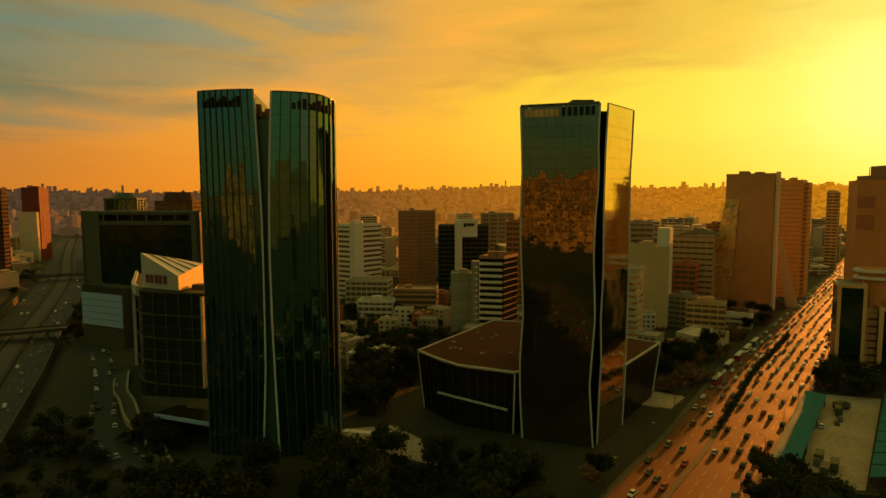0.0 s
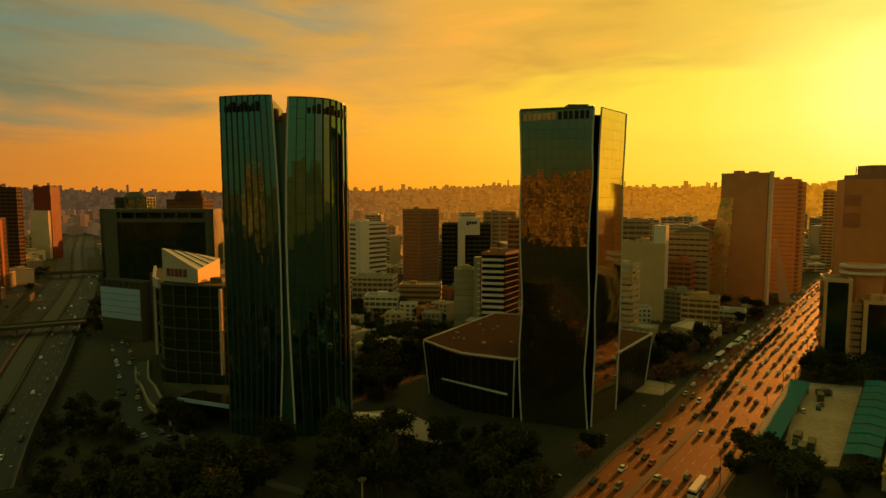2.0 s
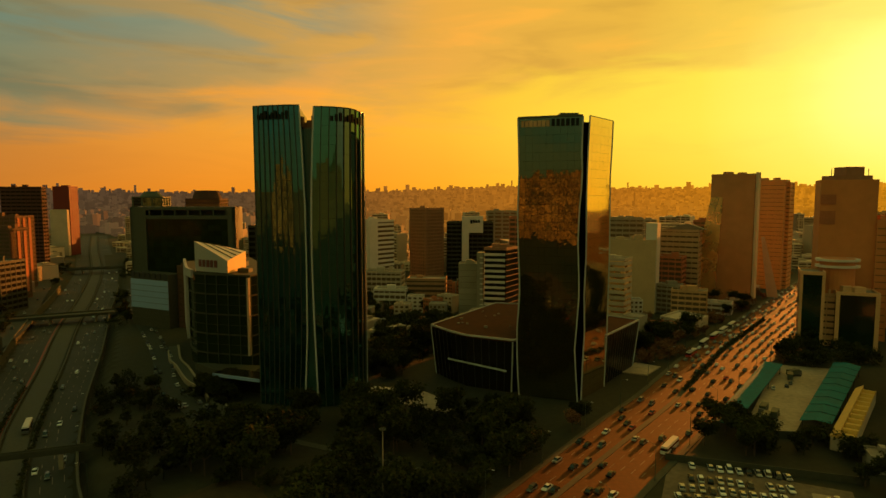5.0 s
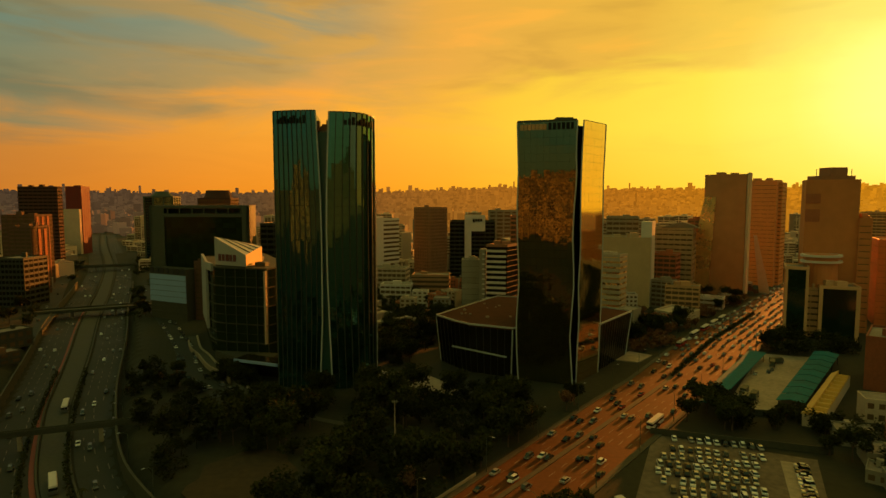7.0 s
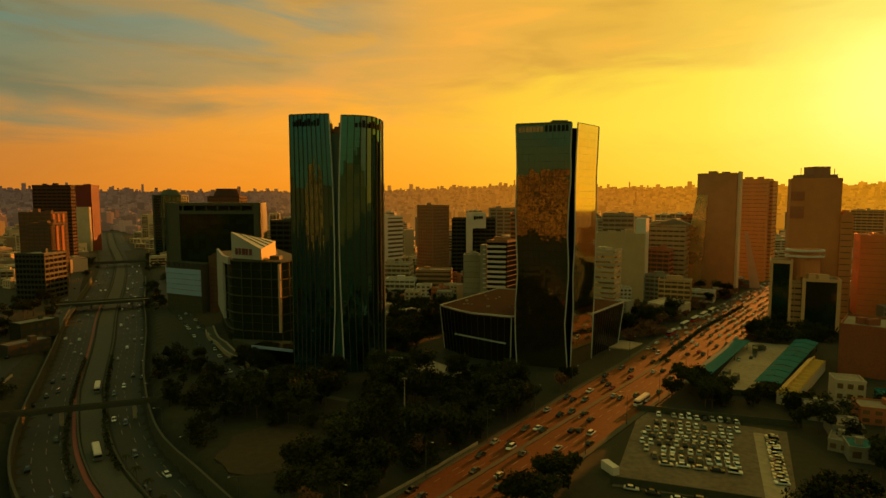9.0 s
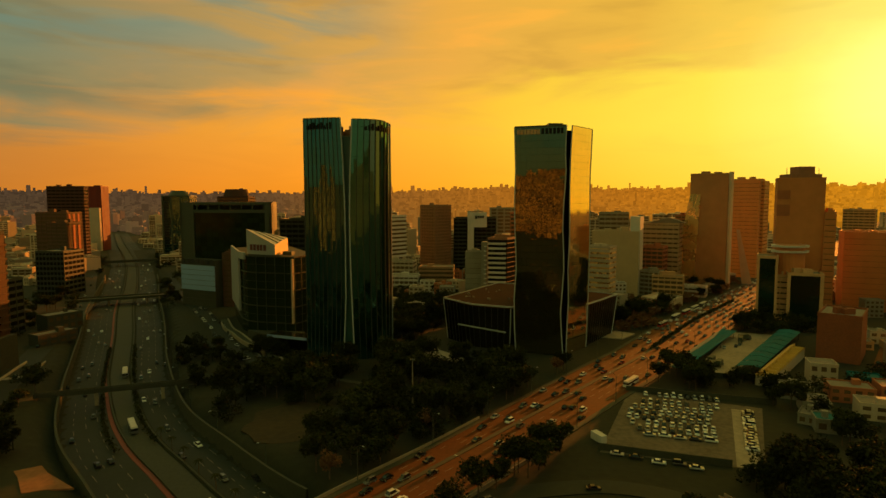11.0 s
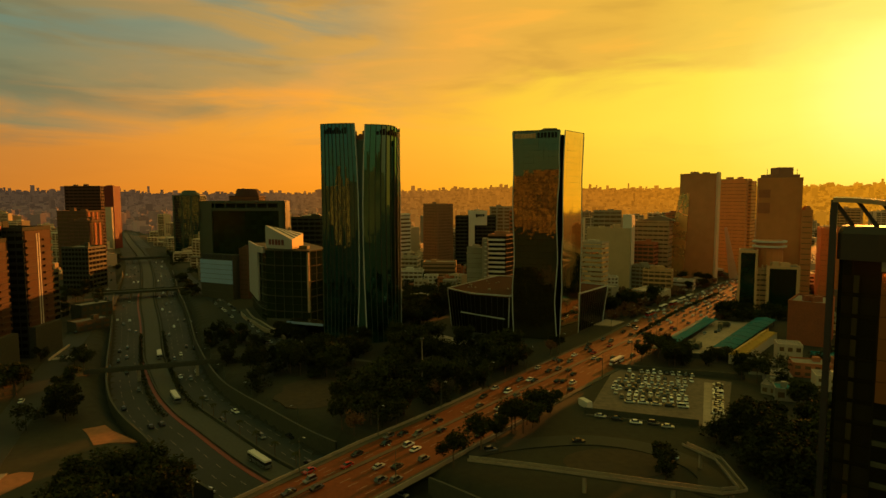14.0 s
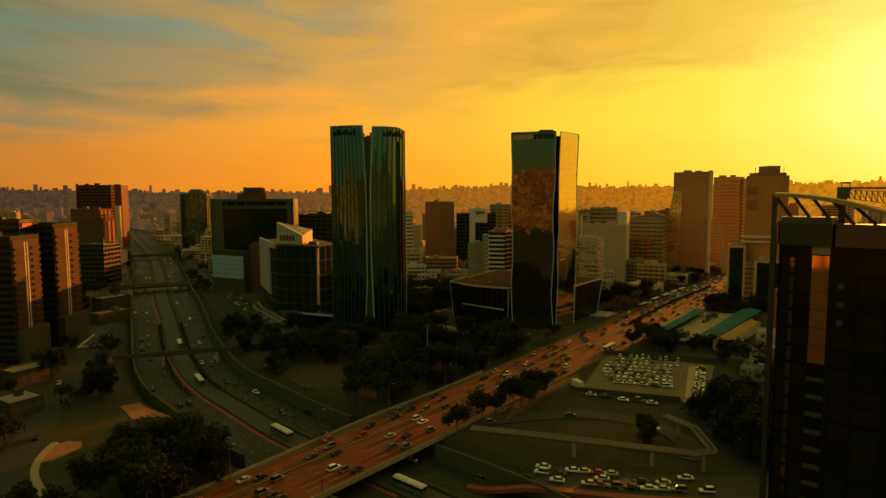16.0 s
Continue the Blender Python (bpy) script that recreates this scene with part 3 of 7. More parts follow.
slab("island_lawn", [(45 + 17 * math.cos(i * math.tau / 24), 43 + 10.5 * math.sin(i * math.tau / 24)) for i in range(24)], 0.1, LAWN, "dry brown lawn inside the loop road", "lawn")
slab("car_park_surface", [(45, 84), (92, 70), (120, 124), (74, 146)], 0.1, LOT, "dusty brown surface of a crowded car park")
slab("car_park_lane", [(84.5, 72.6), (90.5, 70.8), (114, 121), (107.5, 123.5)], 0.16, PAVING, "pale lane through the car park", "paving")
slab("yard_surface", [(112, 172), (131, 170), (197, 250), (174, 258)], 0.12, PAVING, "pale concrete yard behind a wall")
slab("plaza_paving", [(-36, 222), (-26, 208), (2, 190), (6, 200), (-14, 226)], 0.14, PAVING, "pale plaza paving between the towers")
slab("plaza_paving", [(88, 246), (100, 240), (112, 254), (102, 262)], 0.5, PAVING, "pale paved wedge beside the hotel podium")

# ---- glass towers ----


def pane_mesh(q, thick, rnd, wobble, material):
    """A glass pane on four corners, a little out of true."""
    q = [Vector(p) for p in q]
    nrm = (q[1] - q[0]).cross(q[3] - q[0]).normalized()
    mid = sum(q, Vector()) / 4
    q = [p.lerp(mid, 0.0) + (mid - p).normalized() * 0.045 for p in q]
    tx, ty = rnd.gauss(0, wobble), rnd.gauss(0, wobble)
    q = [p + nrm * (thick + (tx if i in (0, 3) else -tx) + (ty if i < 2 else -ty)) for i, p in enumerate(q)]
    back = [p - nrm * (thick + 0.05) for p in q]
    return Shape().hull(back, q).mesh("pane", material)


def glazed_face(top, origin, fn, rows, cols, material, rnd, wobble, fin=0.0, fin_mat=None, name="pane"):
    """Panes over a face fn(u, w) -> place; fins stand on the joints between columns."""
    o = Vector(origin)
    for r in range(rows):
        for c in range(cols):
            q = [fn(c / cols, r / rows), fn((c + 1) / cols, r / rows), fn((c + 1) / cols, (r + 1) / rows), fn(c / cols, (r + 1) / rows)]
            part(name, pane_mesh([Vector(p) - o for p in q], 0.1, rnd, wobble, material), top)
    if fin:
        for c in range(1, cols):
            sh = Shape()
            for r in range(0, rows, 3):
                a, b = Vector(fn(c / cols, r / rows)) - o, Vector(fn(c / cols, min(r + 3, rows) / rows)) - o
                e = Vector(fn(min(c / cols + 0.02, 1), r / rows)) - o
                t = (e - a).normalized()
                n = Vector((t.y, -t.x, 0))
                k = [t * -0.16, t * 0.16, t * 0.16 + n * fin, t * -0.16 + n * fin]
                sh.hull([a + d for d in k], [b + d for d in k])
            part("mullion_fin", sh.mesh("mullion_fin", fin_mat), top)


def interp(z, table):
    for (z0, x0), (z1, x1) in zip(table, table[1:]):
        if z <= z1:
            return x0 + (x1 - x0) * max(z - z0, 0) / (z1 - z0)
    return table[-1][1]


def edge_trim(top, origin, pts, w, material, name="edge_trim"):
    o = Vector(origin)
    pts = [Vector(p) - o for p in pts]
    rings = []
    for i, p in enumerate(pts):
        d = (pts[min(i + 1, len(pts) - 1)] - pts[max(i - 1, 0)]).normalized()
        s = d.cross(Vector((0, 0, 1)))
        s = s.normalized() if s.length > 0.3 else Vector((1, 0, 0))
        t = s.cross(d).normalized()
        rings.append([p + s * a * w / 2 + t * b * w / 2 for a, b in ((-1, -1), (1, -1), (1, 1), (-1, 1))])
    sh = Shape().loft(rings)
    part(name, sh.mesh(name, material), top, "slim pale metal edge trim")


def sign_bars(top, origin, a, b, z0, z1, count, material, label, out=0.35, seed=1):
    """Unreadable lettering: bars of varying width along a line."""
    rnd = random.Random(seed)
    a, b = Vector((*a, 0)), Vector((*b, 0))
    t = (b - a).normalized()
    n = Vector((t.y, -t.x, 0))
    L = (b - a).length
    o = Vector(origin)
    for i in range(count):
        s0, s1 = L * (i + 0.12) / count, L * (i + rnd.uniform(0.7, 0.9)) / count
        p = [a + t * s0 + n * 0.1, a + t * s1 + n * 0.1, a + t * s1 + n * out, a + t * s0 + n * out]
        p = [c - o for c in p]
        part("sign_bar", Shape().hull([(c.x, c.y, z0 - o.z) for c in p], [(c.x, c.y, z1 - o.z) for c in p]).mesh("sign_bar", material), top, label if i == 0 else "")


def twin_sail_tower():
    """Two curved glass sails with a bent recess between them."""
    H = 122.6
    rnd = random.Random(5)
    o = (-55, 216, 0)
    top = thing("glass_tower", "tall dark green glass tower with two curved sails and recess", "skyscraper", o)
    claim([(-80, 196), (-28, 196), (-28, 240), (-80, 240)])
    left_in = [(0, -56.9), (30, -55.4), (60, -55.2), (80, -55.3), (98, -55.8), (123, -56.9)]
    right_in = [(0, -51.2), (30, -52.2), (50, -52.7), (70, -52.9), (88, -52.6), (107, -51.9), (123, -51.0)]

    def left(u, w):
        z = 0.2 + w * (H + 0.6 - 0.2)
        xr = interp(z, left_in)
        x = -76.2 + (xr + 76.2) * u
        f = (x + 76.2) / 20
        return (x, 203.0 - 4.6 * math.sin(min(f, 1.1) * 1.75) + 0.6 * f, z)

    def right(u, w):
        z = 0.2 + w * (H - 0.2 - 3.0 * max(u - 0.55, 0) * 0.9)
        x0 = interp(z, right_in)
        a = u * 1.52
        return (x0 + (-32.9 - x0) * math.sin(a) / math.sin(1.52), 198.6 + 16.5 * (1 - math.cos(a)), z)

    glazed_face(top, o, left, 33, 9, BLUE_GLASS, rnd, 0.004, 0.4, DARK_CLAD)
    glazed_face(top, o, right, 33, 9, GREEN_GLASS, rnd, 0.003, 0.6, DARK_CLAD)
    # backing walls, so that the panes stand on a closed body
    n = 12
    for fn in (left, right):
        rings = []
        for k in range(n + 1):
            lo = [Vector(fn(i / 8, k / n * 0.992)) - Vector(o) for i in range(9)]
            rings.append([p + Vector((0, 0.25, 0)) for p in lo] + [Vector((lo[-1].x - 4.0, 16, lo[-1].z)), Vector((lo[0].x, 16, lo[0].z))])
        part("core", Shape().loft(rings).mesh("core", BLACK_GLASS), top)
    # rear sails
    rear = [(-1, 16.1), (17.9, 16.1), (16.5, 22), (12, 26.5), (5, 28.5), (-6, 28.5), (-15, 26), (-21.2, 16.1)]
    part("rear_facade", Shape().prism(rear[1:], 0, H - 4).mesh("rear_facade", BLUE_GLASS), top)
    # recess with its own glass strip
    lo = [(interp(z, left_in) - 0.6, z) for z in (0.2, 30, 60, 90, 114)]
    sh = Shape()
    for z0, z1 in zip((0.2, 30, 60, 90), (30, 60, 90, 114)):
        a, b, c, d = interp(z0, left_in) - 0.8, interp(z0, right_in) + 0.8, interp(z1, left_in) - 0.8, interp(z1, right_in) + 0.8
        sh.hull([(a - o[0], -15, z0), (b - o[0], -15, z0), (b - o[0], -8, z0), (a - o[0], -8, z0)], [(c - o[0], -15, z1), (d - o[0], -15, z1), (d - o[0], -8, z1), (c - o[0], -8, z1)])
    part("recess_glazing", sh.mesh("recess_glazing", RECESS), top, "teal panel strip in the recess")
    edge_trim(top, o, [Vector(left(1, k / 12)) + Vector((0, -0.25, 0)) for k in range(13)], 0.55, WHITE_METAL)
    edge_trim(top, o, [Vector(right(0, k / 12)) + Vector((0, -0.25, 0)) for k in range(13)], 0.6, WHITE_METAL)
    edge_trim(top, o, [Vector(right(1, k / 12)) + Vector((0.1, 0, 0)) for k in range(10)], 0.4, WHITE_METAL)
    edge_trim(top, o, [Vector(left(0, k / 12)) + Vector((-0.1, -0.1, 0)) for k in range(13)], 0.35, PANEL_GREY)
    # crown: parapet rails, roof plant in the gap
    for fn in (left, right):
        edge_trim(top, o, [Vector(fn(k / 10, 1)) for k in range(11)], 0.4, STEEL, "coping")
    part("roof", Shape().box(-20.5, 18, -8, 14, 114, 115.5).mesh("roof", ROOF), top)
    for x, y, s, h in ((-3, -9, 1.2, 4.2), (0.5, -6, 1.5, 3.0), (2.6, -10, 1.0, 4.4), (-1, -3, 2.2, 2.4)):
        part("roof_plant", Shape().box(x - s, x + s, y - s, y + s, 115.4, 115.4 + h).mesh("roof_plant", BROWN), top)
    # sign lettering as plain bars
    for k in range(9):
        for fn, u0, u1 in ((left, 0.1, 0.78), (right, 0.24, 0.84)):
            a, b = Vector(fn(u0 + (u1 - u0) * k / 9, 0.955)) - Vector(o), Vector(fn(u0 + (u1 - u0) * (k + 0.6) / 9, 0.955)) - Vector(o)
            t = (b - a).normalized()
            m = Vector((t.y, -t.x, 0))
            q = [a + m * 0.3, b + m * 0.3, b + m * 0.7, a + m * 0.7]
            part("sign_bar", Shape().hull(q, [p + Vector((0, 0, 2.0 + 0.7 * (k % 3))) for p in q]).mesh("sign_bar", BLACK_GLASS), top)


twin_sail_tower()


def folded_tower():
    """The hotel tower: a folded front, a folded flank, and a dark cleft between them."""
    H = 119.8
    rnd = random.Random(9)
    o = (55, 222, 0)
    top = thing("hotel_tower", "tall folded bronze glass hotel tower with pale edge trims", "skyscraper", o)
    claim([(30, 202), (76, 202), (76, 250), (30, 250)])
    fa = [(0, 33.9), (12, 33.1), (28, 32.7), (47, 33.8), (68, 32.8), (80, 32.5), (98, 32.9), (121, 32.2)]
    fb = [(0, 57.2), (22, 55.7), (47, 57.1), (68, 56.2), (82, 56.6), (94, 57.5), (107, 57.0), (121, 57.6)]
    ra = [(0, 59.4), (14, 59.7), (30, 60.3), (46, 59.8), (62, 60.4), (88, 60.0), (107, 60.3), (121, 60.9)]
    rb = [(0, 72.0), (25, 72.7), (61, 73.0), (96, 72.6), (106, 73.0), (121, 73.4)]
    fold = [(0, 0.4), (22, -0.2), (47, 0.3), (68, 0.1), (80, 0.1), (96, 0.4), (121, -0.3)]

    def front(u, w):
        z = 0.2 + w * (H - 0.2)
        x0, x1 = interp(z, fa), interp(z, fb)
        out = interp(z, fold)
        return (x0 + (x1 - x0) * u, 212.4 - 8.9 * u - out, z)

    def flank(u, w):
        z = 0.2 + w * (H + 0.2 - 0.2)
        x0, x1 = interp(z, ra), interp(z, rb) * 1.03
        return (x0 + (x1 - x0) * u, 205.6 + 17.5 * u, z)

    glazed_face(top, o, front, 33, 9, BRONZE_GLASS, rnd, 0.005)
    glazed_face(top, o, flank, 33, 6, FLANK_GLASS, rnd, 0.003)
    rings, n = [], 12
    for k in range(n + 1):
        w = k / n * 0.985
        p, q, r, s = front(0, w), front(1, w), flank(0, w), flank(1, w)
        z = p[2]
        ring = [(p[0] + 0.2, p[1] + 0.3, z), (q[0] - 0.2, q[1] + 0.4, z), (q[0] + 0.4, q[1] + 5.5, z), (r[0] + 0.9, r[1] + 5.0, z), (r[0] + 0.4, r[1] + 0.4, z), (s[0] - 0.2, s[1] + 0.3, z), (s[0] - 6, s[1] + 19, z), (p[0] + 6, p[1] + 30, z)]
        rings.append([Vector(c) - Vector(o) for c in ring])
    part("core", Shape().loft(rings).mesh("core", BLACK_GLASS), top)
    for fn, u, dx, dy, wd in ((front, 0, -0.15, -0.1, 0.5), (front, 1, 0.1, -0.25, 0.5), (flank, 0, 0, -0.3, 0.55), (flank, 1, 0.2, 0, 0.4)):
        edge_trim(top, o, [Vector(fn(u, k / 16)) + Vector((dx, dy, 0)) for k in range(17)], wd, WHITE_METAL)
    edge_trim(top, o, [Vector(front(k / 4, 1)) + Vector((0, -0.1, 0.2)) for k in range(5)], 0.8, PANEL_GREY, "coping")
    edge_trim(top, o, [Vector(flank(k / 4, 1)) + Vector((0, 0, 0.1)) for k in range(5)], 0.3, PANEL_GREY, "coping")
    part("roof_plant", Shape().box(-6, 1.5, -15, -6, 117, 121.4).mesh("roof_plant", PANEL_GREY), top)
    part("roof_plant", Shape().box(-14, -9, -8, -4, 117, 120.6).mesh("roof_plant", PANEL_GREY), top)
    part("roof", Shape().box(-18, 10, -8, 18, 116.4, 117.4).mesh("roof", ROOF), top)
    a, b = front(0.52, 0.965), front(0.97, 0.965)
    sign_bars(top, o, a[:2], b[:2], 116.0, 118.9, 6, BLACK_GLASS, "dark sign lettering as bars", 0.7, 3)
    a, b = front(0.03, 0.965), front(0.5, 0.965)
    # bright screen panels of the crown
    for k in range(7):
        p, q = Vector(front(0.04 + k * 0.066, 0.968)) - Vector(o), Vector(front(0.04 + k * 0.066 + 0.055, 0.968)) - Vector(o)
        r = [p + Vector((0, -0.32, 0)), q + Vector((0, -0.32, 0)), q + Vector((0, -0.2, 0)), p + Vector((0, -0.2, 0))]
        part("crown_panel", Shape().hull(r, [c + Vector((0, 0, 2.6)) for c in r]).mesh("crown_panel", TAN), top)


folded_tower()


def podium():
    o = (45, 250, 0)
    plan = [(-4.9, 246), (4.3, 231.5), (11, 223.5), (31, 213.5), (40, 219), (66, 224), (74.5, 222), (101, 256), (89, 266), (46, 302), (33, 306)]
    claim(plan)
    top = thing("hotel_podium", "low hotel podium with brown flat roof and pale edge", "convention hall", o)
    loc = [(x - o[0], y - o[1]) for x, y in plan]
    low = grow(loc, -2.2)
    part("wall", Shape().hull([(x, y, 0) for x, y in low], [(x, y, 23.2) for x, y in loc]).mesh("wall", BLACK_GLASS), top, "dark glass walls leaning outwards")
    for i in (0, 3, 6, 7):
        part("edge_trim", Shape().beam((*low[i], 0.1), (*loc[i], 23.4), 0.55).mesh("edge_trim", WHITE_METAL), top, "pale slanting edge trim")
    part("roof", Shape().prism(grow(loc, -0.36), 22.9, 24.2).mesh("roof", mat("brown_roof_membrane", (0.070, 0.026, 0.011), 0.95, vary=0.35, grain=0.4, patch=0.06, ior=1.2)), top, "brown flat roof membrane")
    part("roof_edge", Shape().ring(grow(loc, 0.15), grow(loc, -0.35), 23.9, 24.7).mesh("roof_edge", WHITE_METAL), top, "pale metal roof edge")
    part("ledge", Shape().beam((3 - 45, 229 - 250, 12), (28 - 45, 211.5 - 250, 11), 0.8, 0.6).mesh("ledge", WHITE_METAL), top)
    # mullions between the leaning glass sheets
    for i in range(len(loc) - 1):
        if i in (3, 4, 5):
            continue
        L = math.dist(loc[i], loc[i + 1])
        n = max(2, int(L / 3.2))
        for k in range(n + 1):
            p, q = lerp2(low[i], low[i + 1], k / n), lerp2(loc[i], loc[i + 1], k / n)
            part("mullion", Shape().beam((*p, 0.2), (*q, 23), 0.35).mesh("mullion", STEEL), top)
    rnd = random.Random(4)
    for _ in range(26):
        f, g = rnd.uniform(0.05, 0.95), rnd.uniform(0.1, 0.9)
        p = lerp2(lerp2(loc[0], loc[3], f), lerp2(loc[10], loc[7], f), g)
        s = rnd.uniform(0.4, 0.9)
        part("roof_vent", Shape().box(-s, s, -s, s, 24.1, 24.2 + s).mesh("roof_vent", CONCRETE), top, "", (*p, 0))


podium()

# ---- named buildings, nearest first ----
AV = -39.8  # degrees of a front that faces along the avenue


def near_tower():
    """Dark glass corner tower with a curved crown and an open roof canopy; its front runs across the avenue."""
    o = (57.5, -37.5, 0)
    top = thing("corner_tower", "dark glass tower with rounded crown and open curved roof canopy", "skyscraper", o, turn=radians(AV))
    # local x runs along the front, y into the block
    loc = [(-1.2, 1.2), (-0.4, 0.2), (1.0, 0.0), (34, 0.0), (34, 10), (-1.2, 10)]
    FOOT.append((74, -42, 22))
    H = 71.8
    part("core", Shape().prism(grow(loc, -0.3), 0, H).mesh("core", BLACK_GLASS), top)
    fh = 3.6
    band = Shape().box(0.3, 33.8, -0.05, 0.4, 0, 0.5).mesh("floor_band", BLACK_GLASS)
    for i in range(19):
        part("floor_band", band, top, "", (0, 0, 1.0 + i * fh))
    rnd = random.Random(31)
    for x0, x1, m in ((-0.2, 1.2, BLACK_GLASS), (1.4, 2.2, BRONZE_GLASS), (2.5, 4.9, BLACK_GLASS), (5.15, 8.1, MIRROR), (8.9, 12.6, BLACK_GLASS), (12.9, 17.5, BLACK_GLASS), (17.8, 23, BLACK_GLASS)):
        for i in range(19):
            z = 1.55 + i * fh
            up = z + fh - (0.0 if m is MIRROR else 0.6)
            if m is MIRROR and i < 13:
                part("loggia_slab", Shape().box(x0, x1, -0.2, 0.25, z - 0.05, z + 0.75).mesh("loggia_slab", CONCRETE_DARK), top, "concrete loggia slab")
                continue
            part("pane", pane_mesh([(x0, -0.05, z), (x1, -0.05, z), (x1, -0.05, up), (x0, -0.05, up)], 0.12, rnd, 0.0006, m), top)
    for x, w in ((1.3, 0.16), (2.35, 0.2), (5.0, 0.25), (8.5, 0.7), (12.75, 0.25), (17.6, 0.25)):
        part("pilaster", Shape().box(x - w / 2, x + w / 2, -0.4, 0.3, 0, H).mesh("pilaster", BLACK_GLASS), top)
    part("strip_head", Shape().box(5.1, 8.15, -0.45, 0.2, 70.2, 71.9).mesh("strip_head", CONCRETE), top, "pale head over the glass strip")
    for z in (64.2, 60.6, 57.0):
        ring = Shape()
        k = [(10.2 + 0.6 * math.cos(a), 0.6 * math.sin(a) + z) for a in (i * math.tau / 12 for i in range(12))]
        ring.hull([(a, -0.55, b) for a, b in k], [(a, -0.1, b) for a, b in k])
        part("porthole", ring.mesh("porthole", CONCRETE_DARK), top, "round pale porthole")
    crown = [(-1.3, 1.3), (-0.6, -0.1), (1.0, -0.5), (4.5, -1.1), (8.4, -0.9), (8.8, 6), (4, 9), (-1.2, 9)]
    up = [(x * 0.93 + 0.3, y * 0.93 + 0.5) for x, y in crown]
    part("crown", Shape().hull([(*p, H) for p in crown], [(*p, 76.2) for p in crown]).hull([(*p, 76.2) for p in crown], [(*p, 77.4) for p in up]).mesh("crown", mat("dark_brown_cladding", (0.030, 0.022, 0.011), 0.45, vary=0.2)), top, "dark rounded crown drum")
    part("fascia", Shape().box(8.9, 34, -0.6, 3, H, 76.2).mesh("fascia", mat("dark_bronze_panels", (0.10, 0.045, 0.02), 0.5, vary=0.2)), top)
    part("roof", Shape().box(-0.9, 33.7, 3.1, 9.8, H - 0.4, H + 0.3).mesh("roof", ROOF), top)
    arc = [Vector((-2.2 + 24 * f, 0.6 - 3.4 * math.sin(f * math.pi * 0.7), 81.4 - 5.6 * f ** 2.0)) for f in (i / 14 for i in range(15))]
    sh = Shape()
    for a, b in zip(arc, arc[1:]):
        w = Vector((0.1, 1.5, 0.2))
        sh.hull([a, b, b + w, a + w], [p + Vector((0, 0, 0.75)) for p in (a, b, b + w, a + w)])
    part("canopy", sh.mesh("canopy", mat("tan_metal", (0.36, 0.24, 0.13), 0.4, 0.3, vary=0.15)), top, "curved tan metal canopy blade")
    for f in (0, 2, 4, 6, 8):
        a = arc[f]
        part("strut", Shape().beam(a + Vector((0.2, 0.7, 0.2)), (a.x + 3.6, a.y + 2.5, 76.2), 0.5).mesh("strut", STEEL), top)
    part("corner_post", Shape().beam((-2.0, 1.2, 0.2), (-2.0, 1.2, 81.8), 1.0).mesh("corner_post", STEEL), top)
    cr = thing("roof_crane", "steel window-cleaning crane with lattice boom on the roof", "crane", (67.5, -40.0, H + 0.3), turn=radians(AV))
    part("mast", Shape().box(-0.6, 0.6, -0.6, 0.6, 0, 9.0).mesh("mast", STEEL), cr)
    part("cab", Shape().box(-1.0, 1.1, -0.9, 0.9, 9.0, 11.2).mesh("cab", PANEL_GREY), cr)
    part("cab_roof", Shape().box(-0.5, 1.1, -1.0, 1.0, 11.9, 12.2).mesh("cab_roof", STEEL), cr)
    for x in (-0.4, 1.0):
        part("cab_post", Shape().beam((x, 0, 11.1), (x, 0, 12.0), 0.14).mesh("cab_post", STEEL), cr)
    boom = Shape()
    for k in range(9):
        a, b = 1.0 + k * 0.9, 1.0 + (k + 1) * 0.9
        for y in (-0.4, 0.4):
            boom.beam((a, y, 10.6 - k * 0.05), (b, y, 10.55 - k * 0.05), 0.13).beam((a, y, 9.0 - k * 0.15), (b, y, 8.85 - k * 0.15), 0.13).beam((a, y, 10.6 - k * 0.05), (b, y, 8.9 - k * 0.15), 0.1).beam((b, y, 10.55 - k * 0.05), (b, y, 8.85 - k * 0.15), 0.1)
    part("lattice_boom", boom.mesh("lattice_boom", STEEL), cr)
    part("jib", Shape().beam((0, 0, 11.0), (14, 0.6, 10.9), 0.6, 0.45).mesh("jib", BROWN), cr)
    part("engine_house", Shape().box(9.4, 20, -1.8, 2.8, 0, 10.6).mesh("engine_house", BROWN), cr)


near_tower()


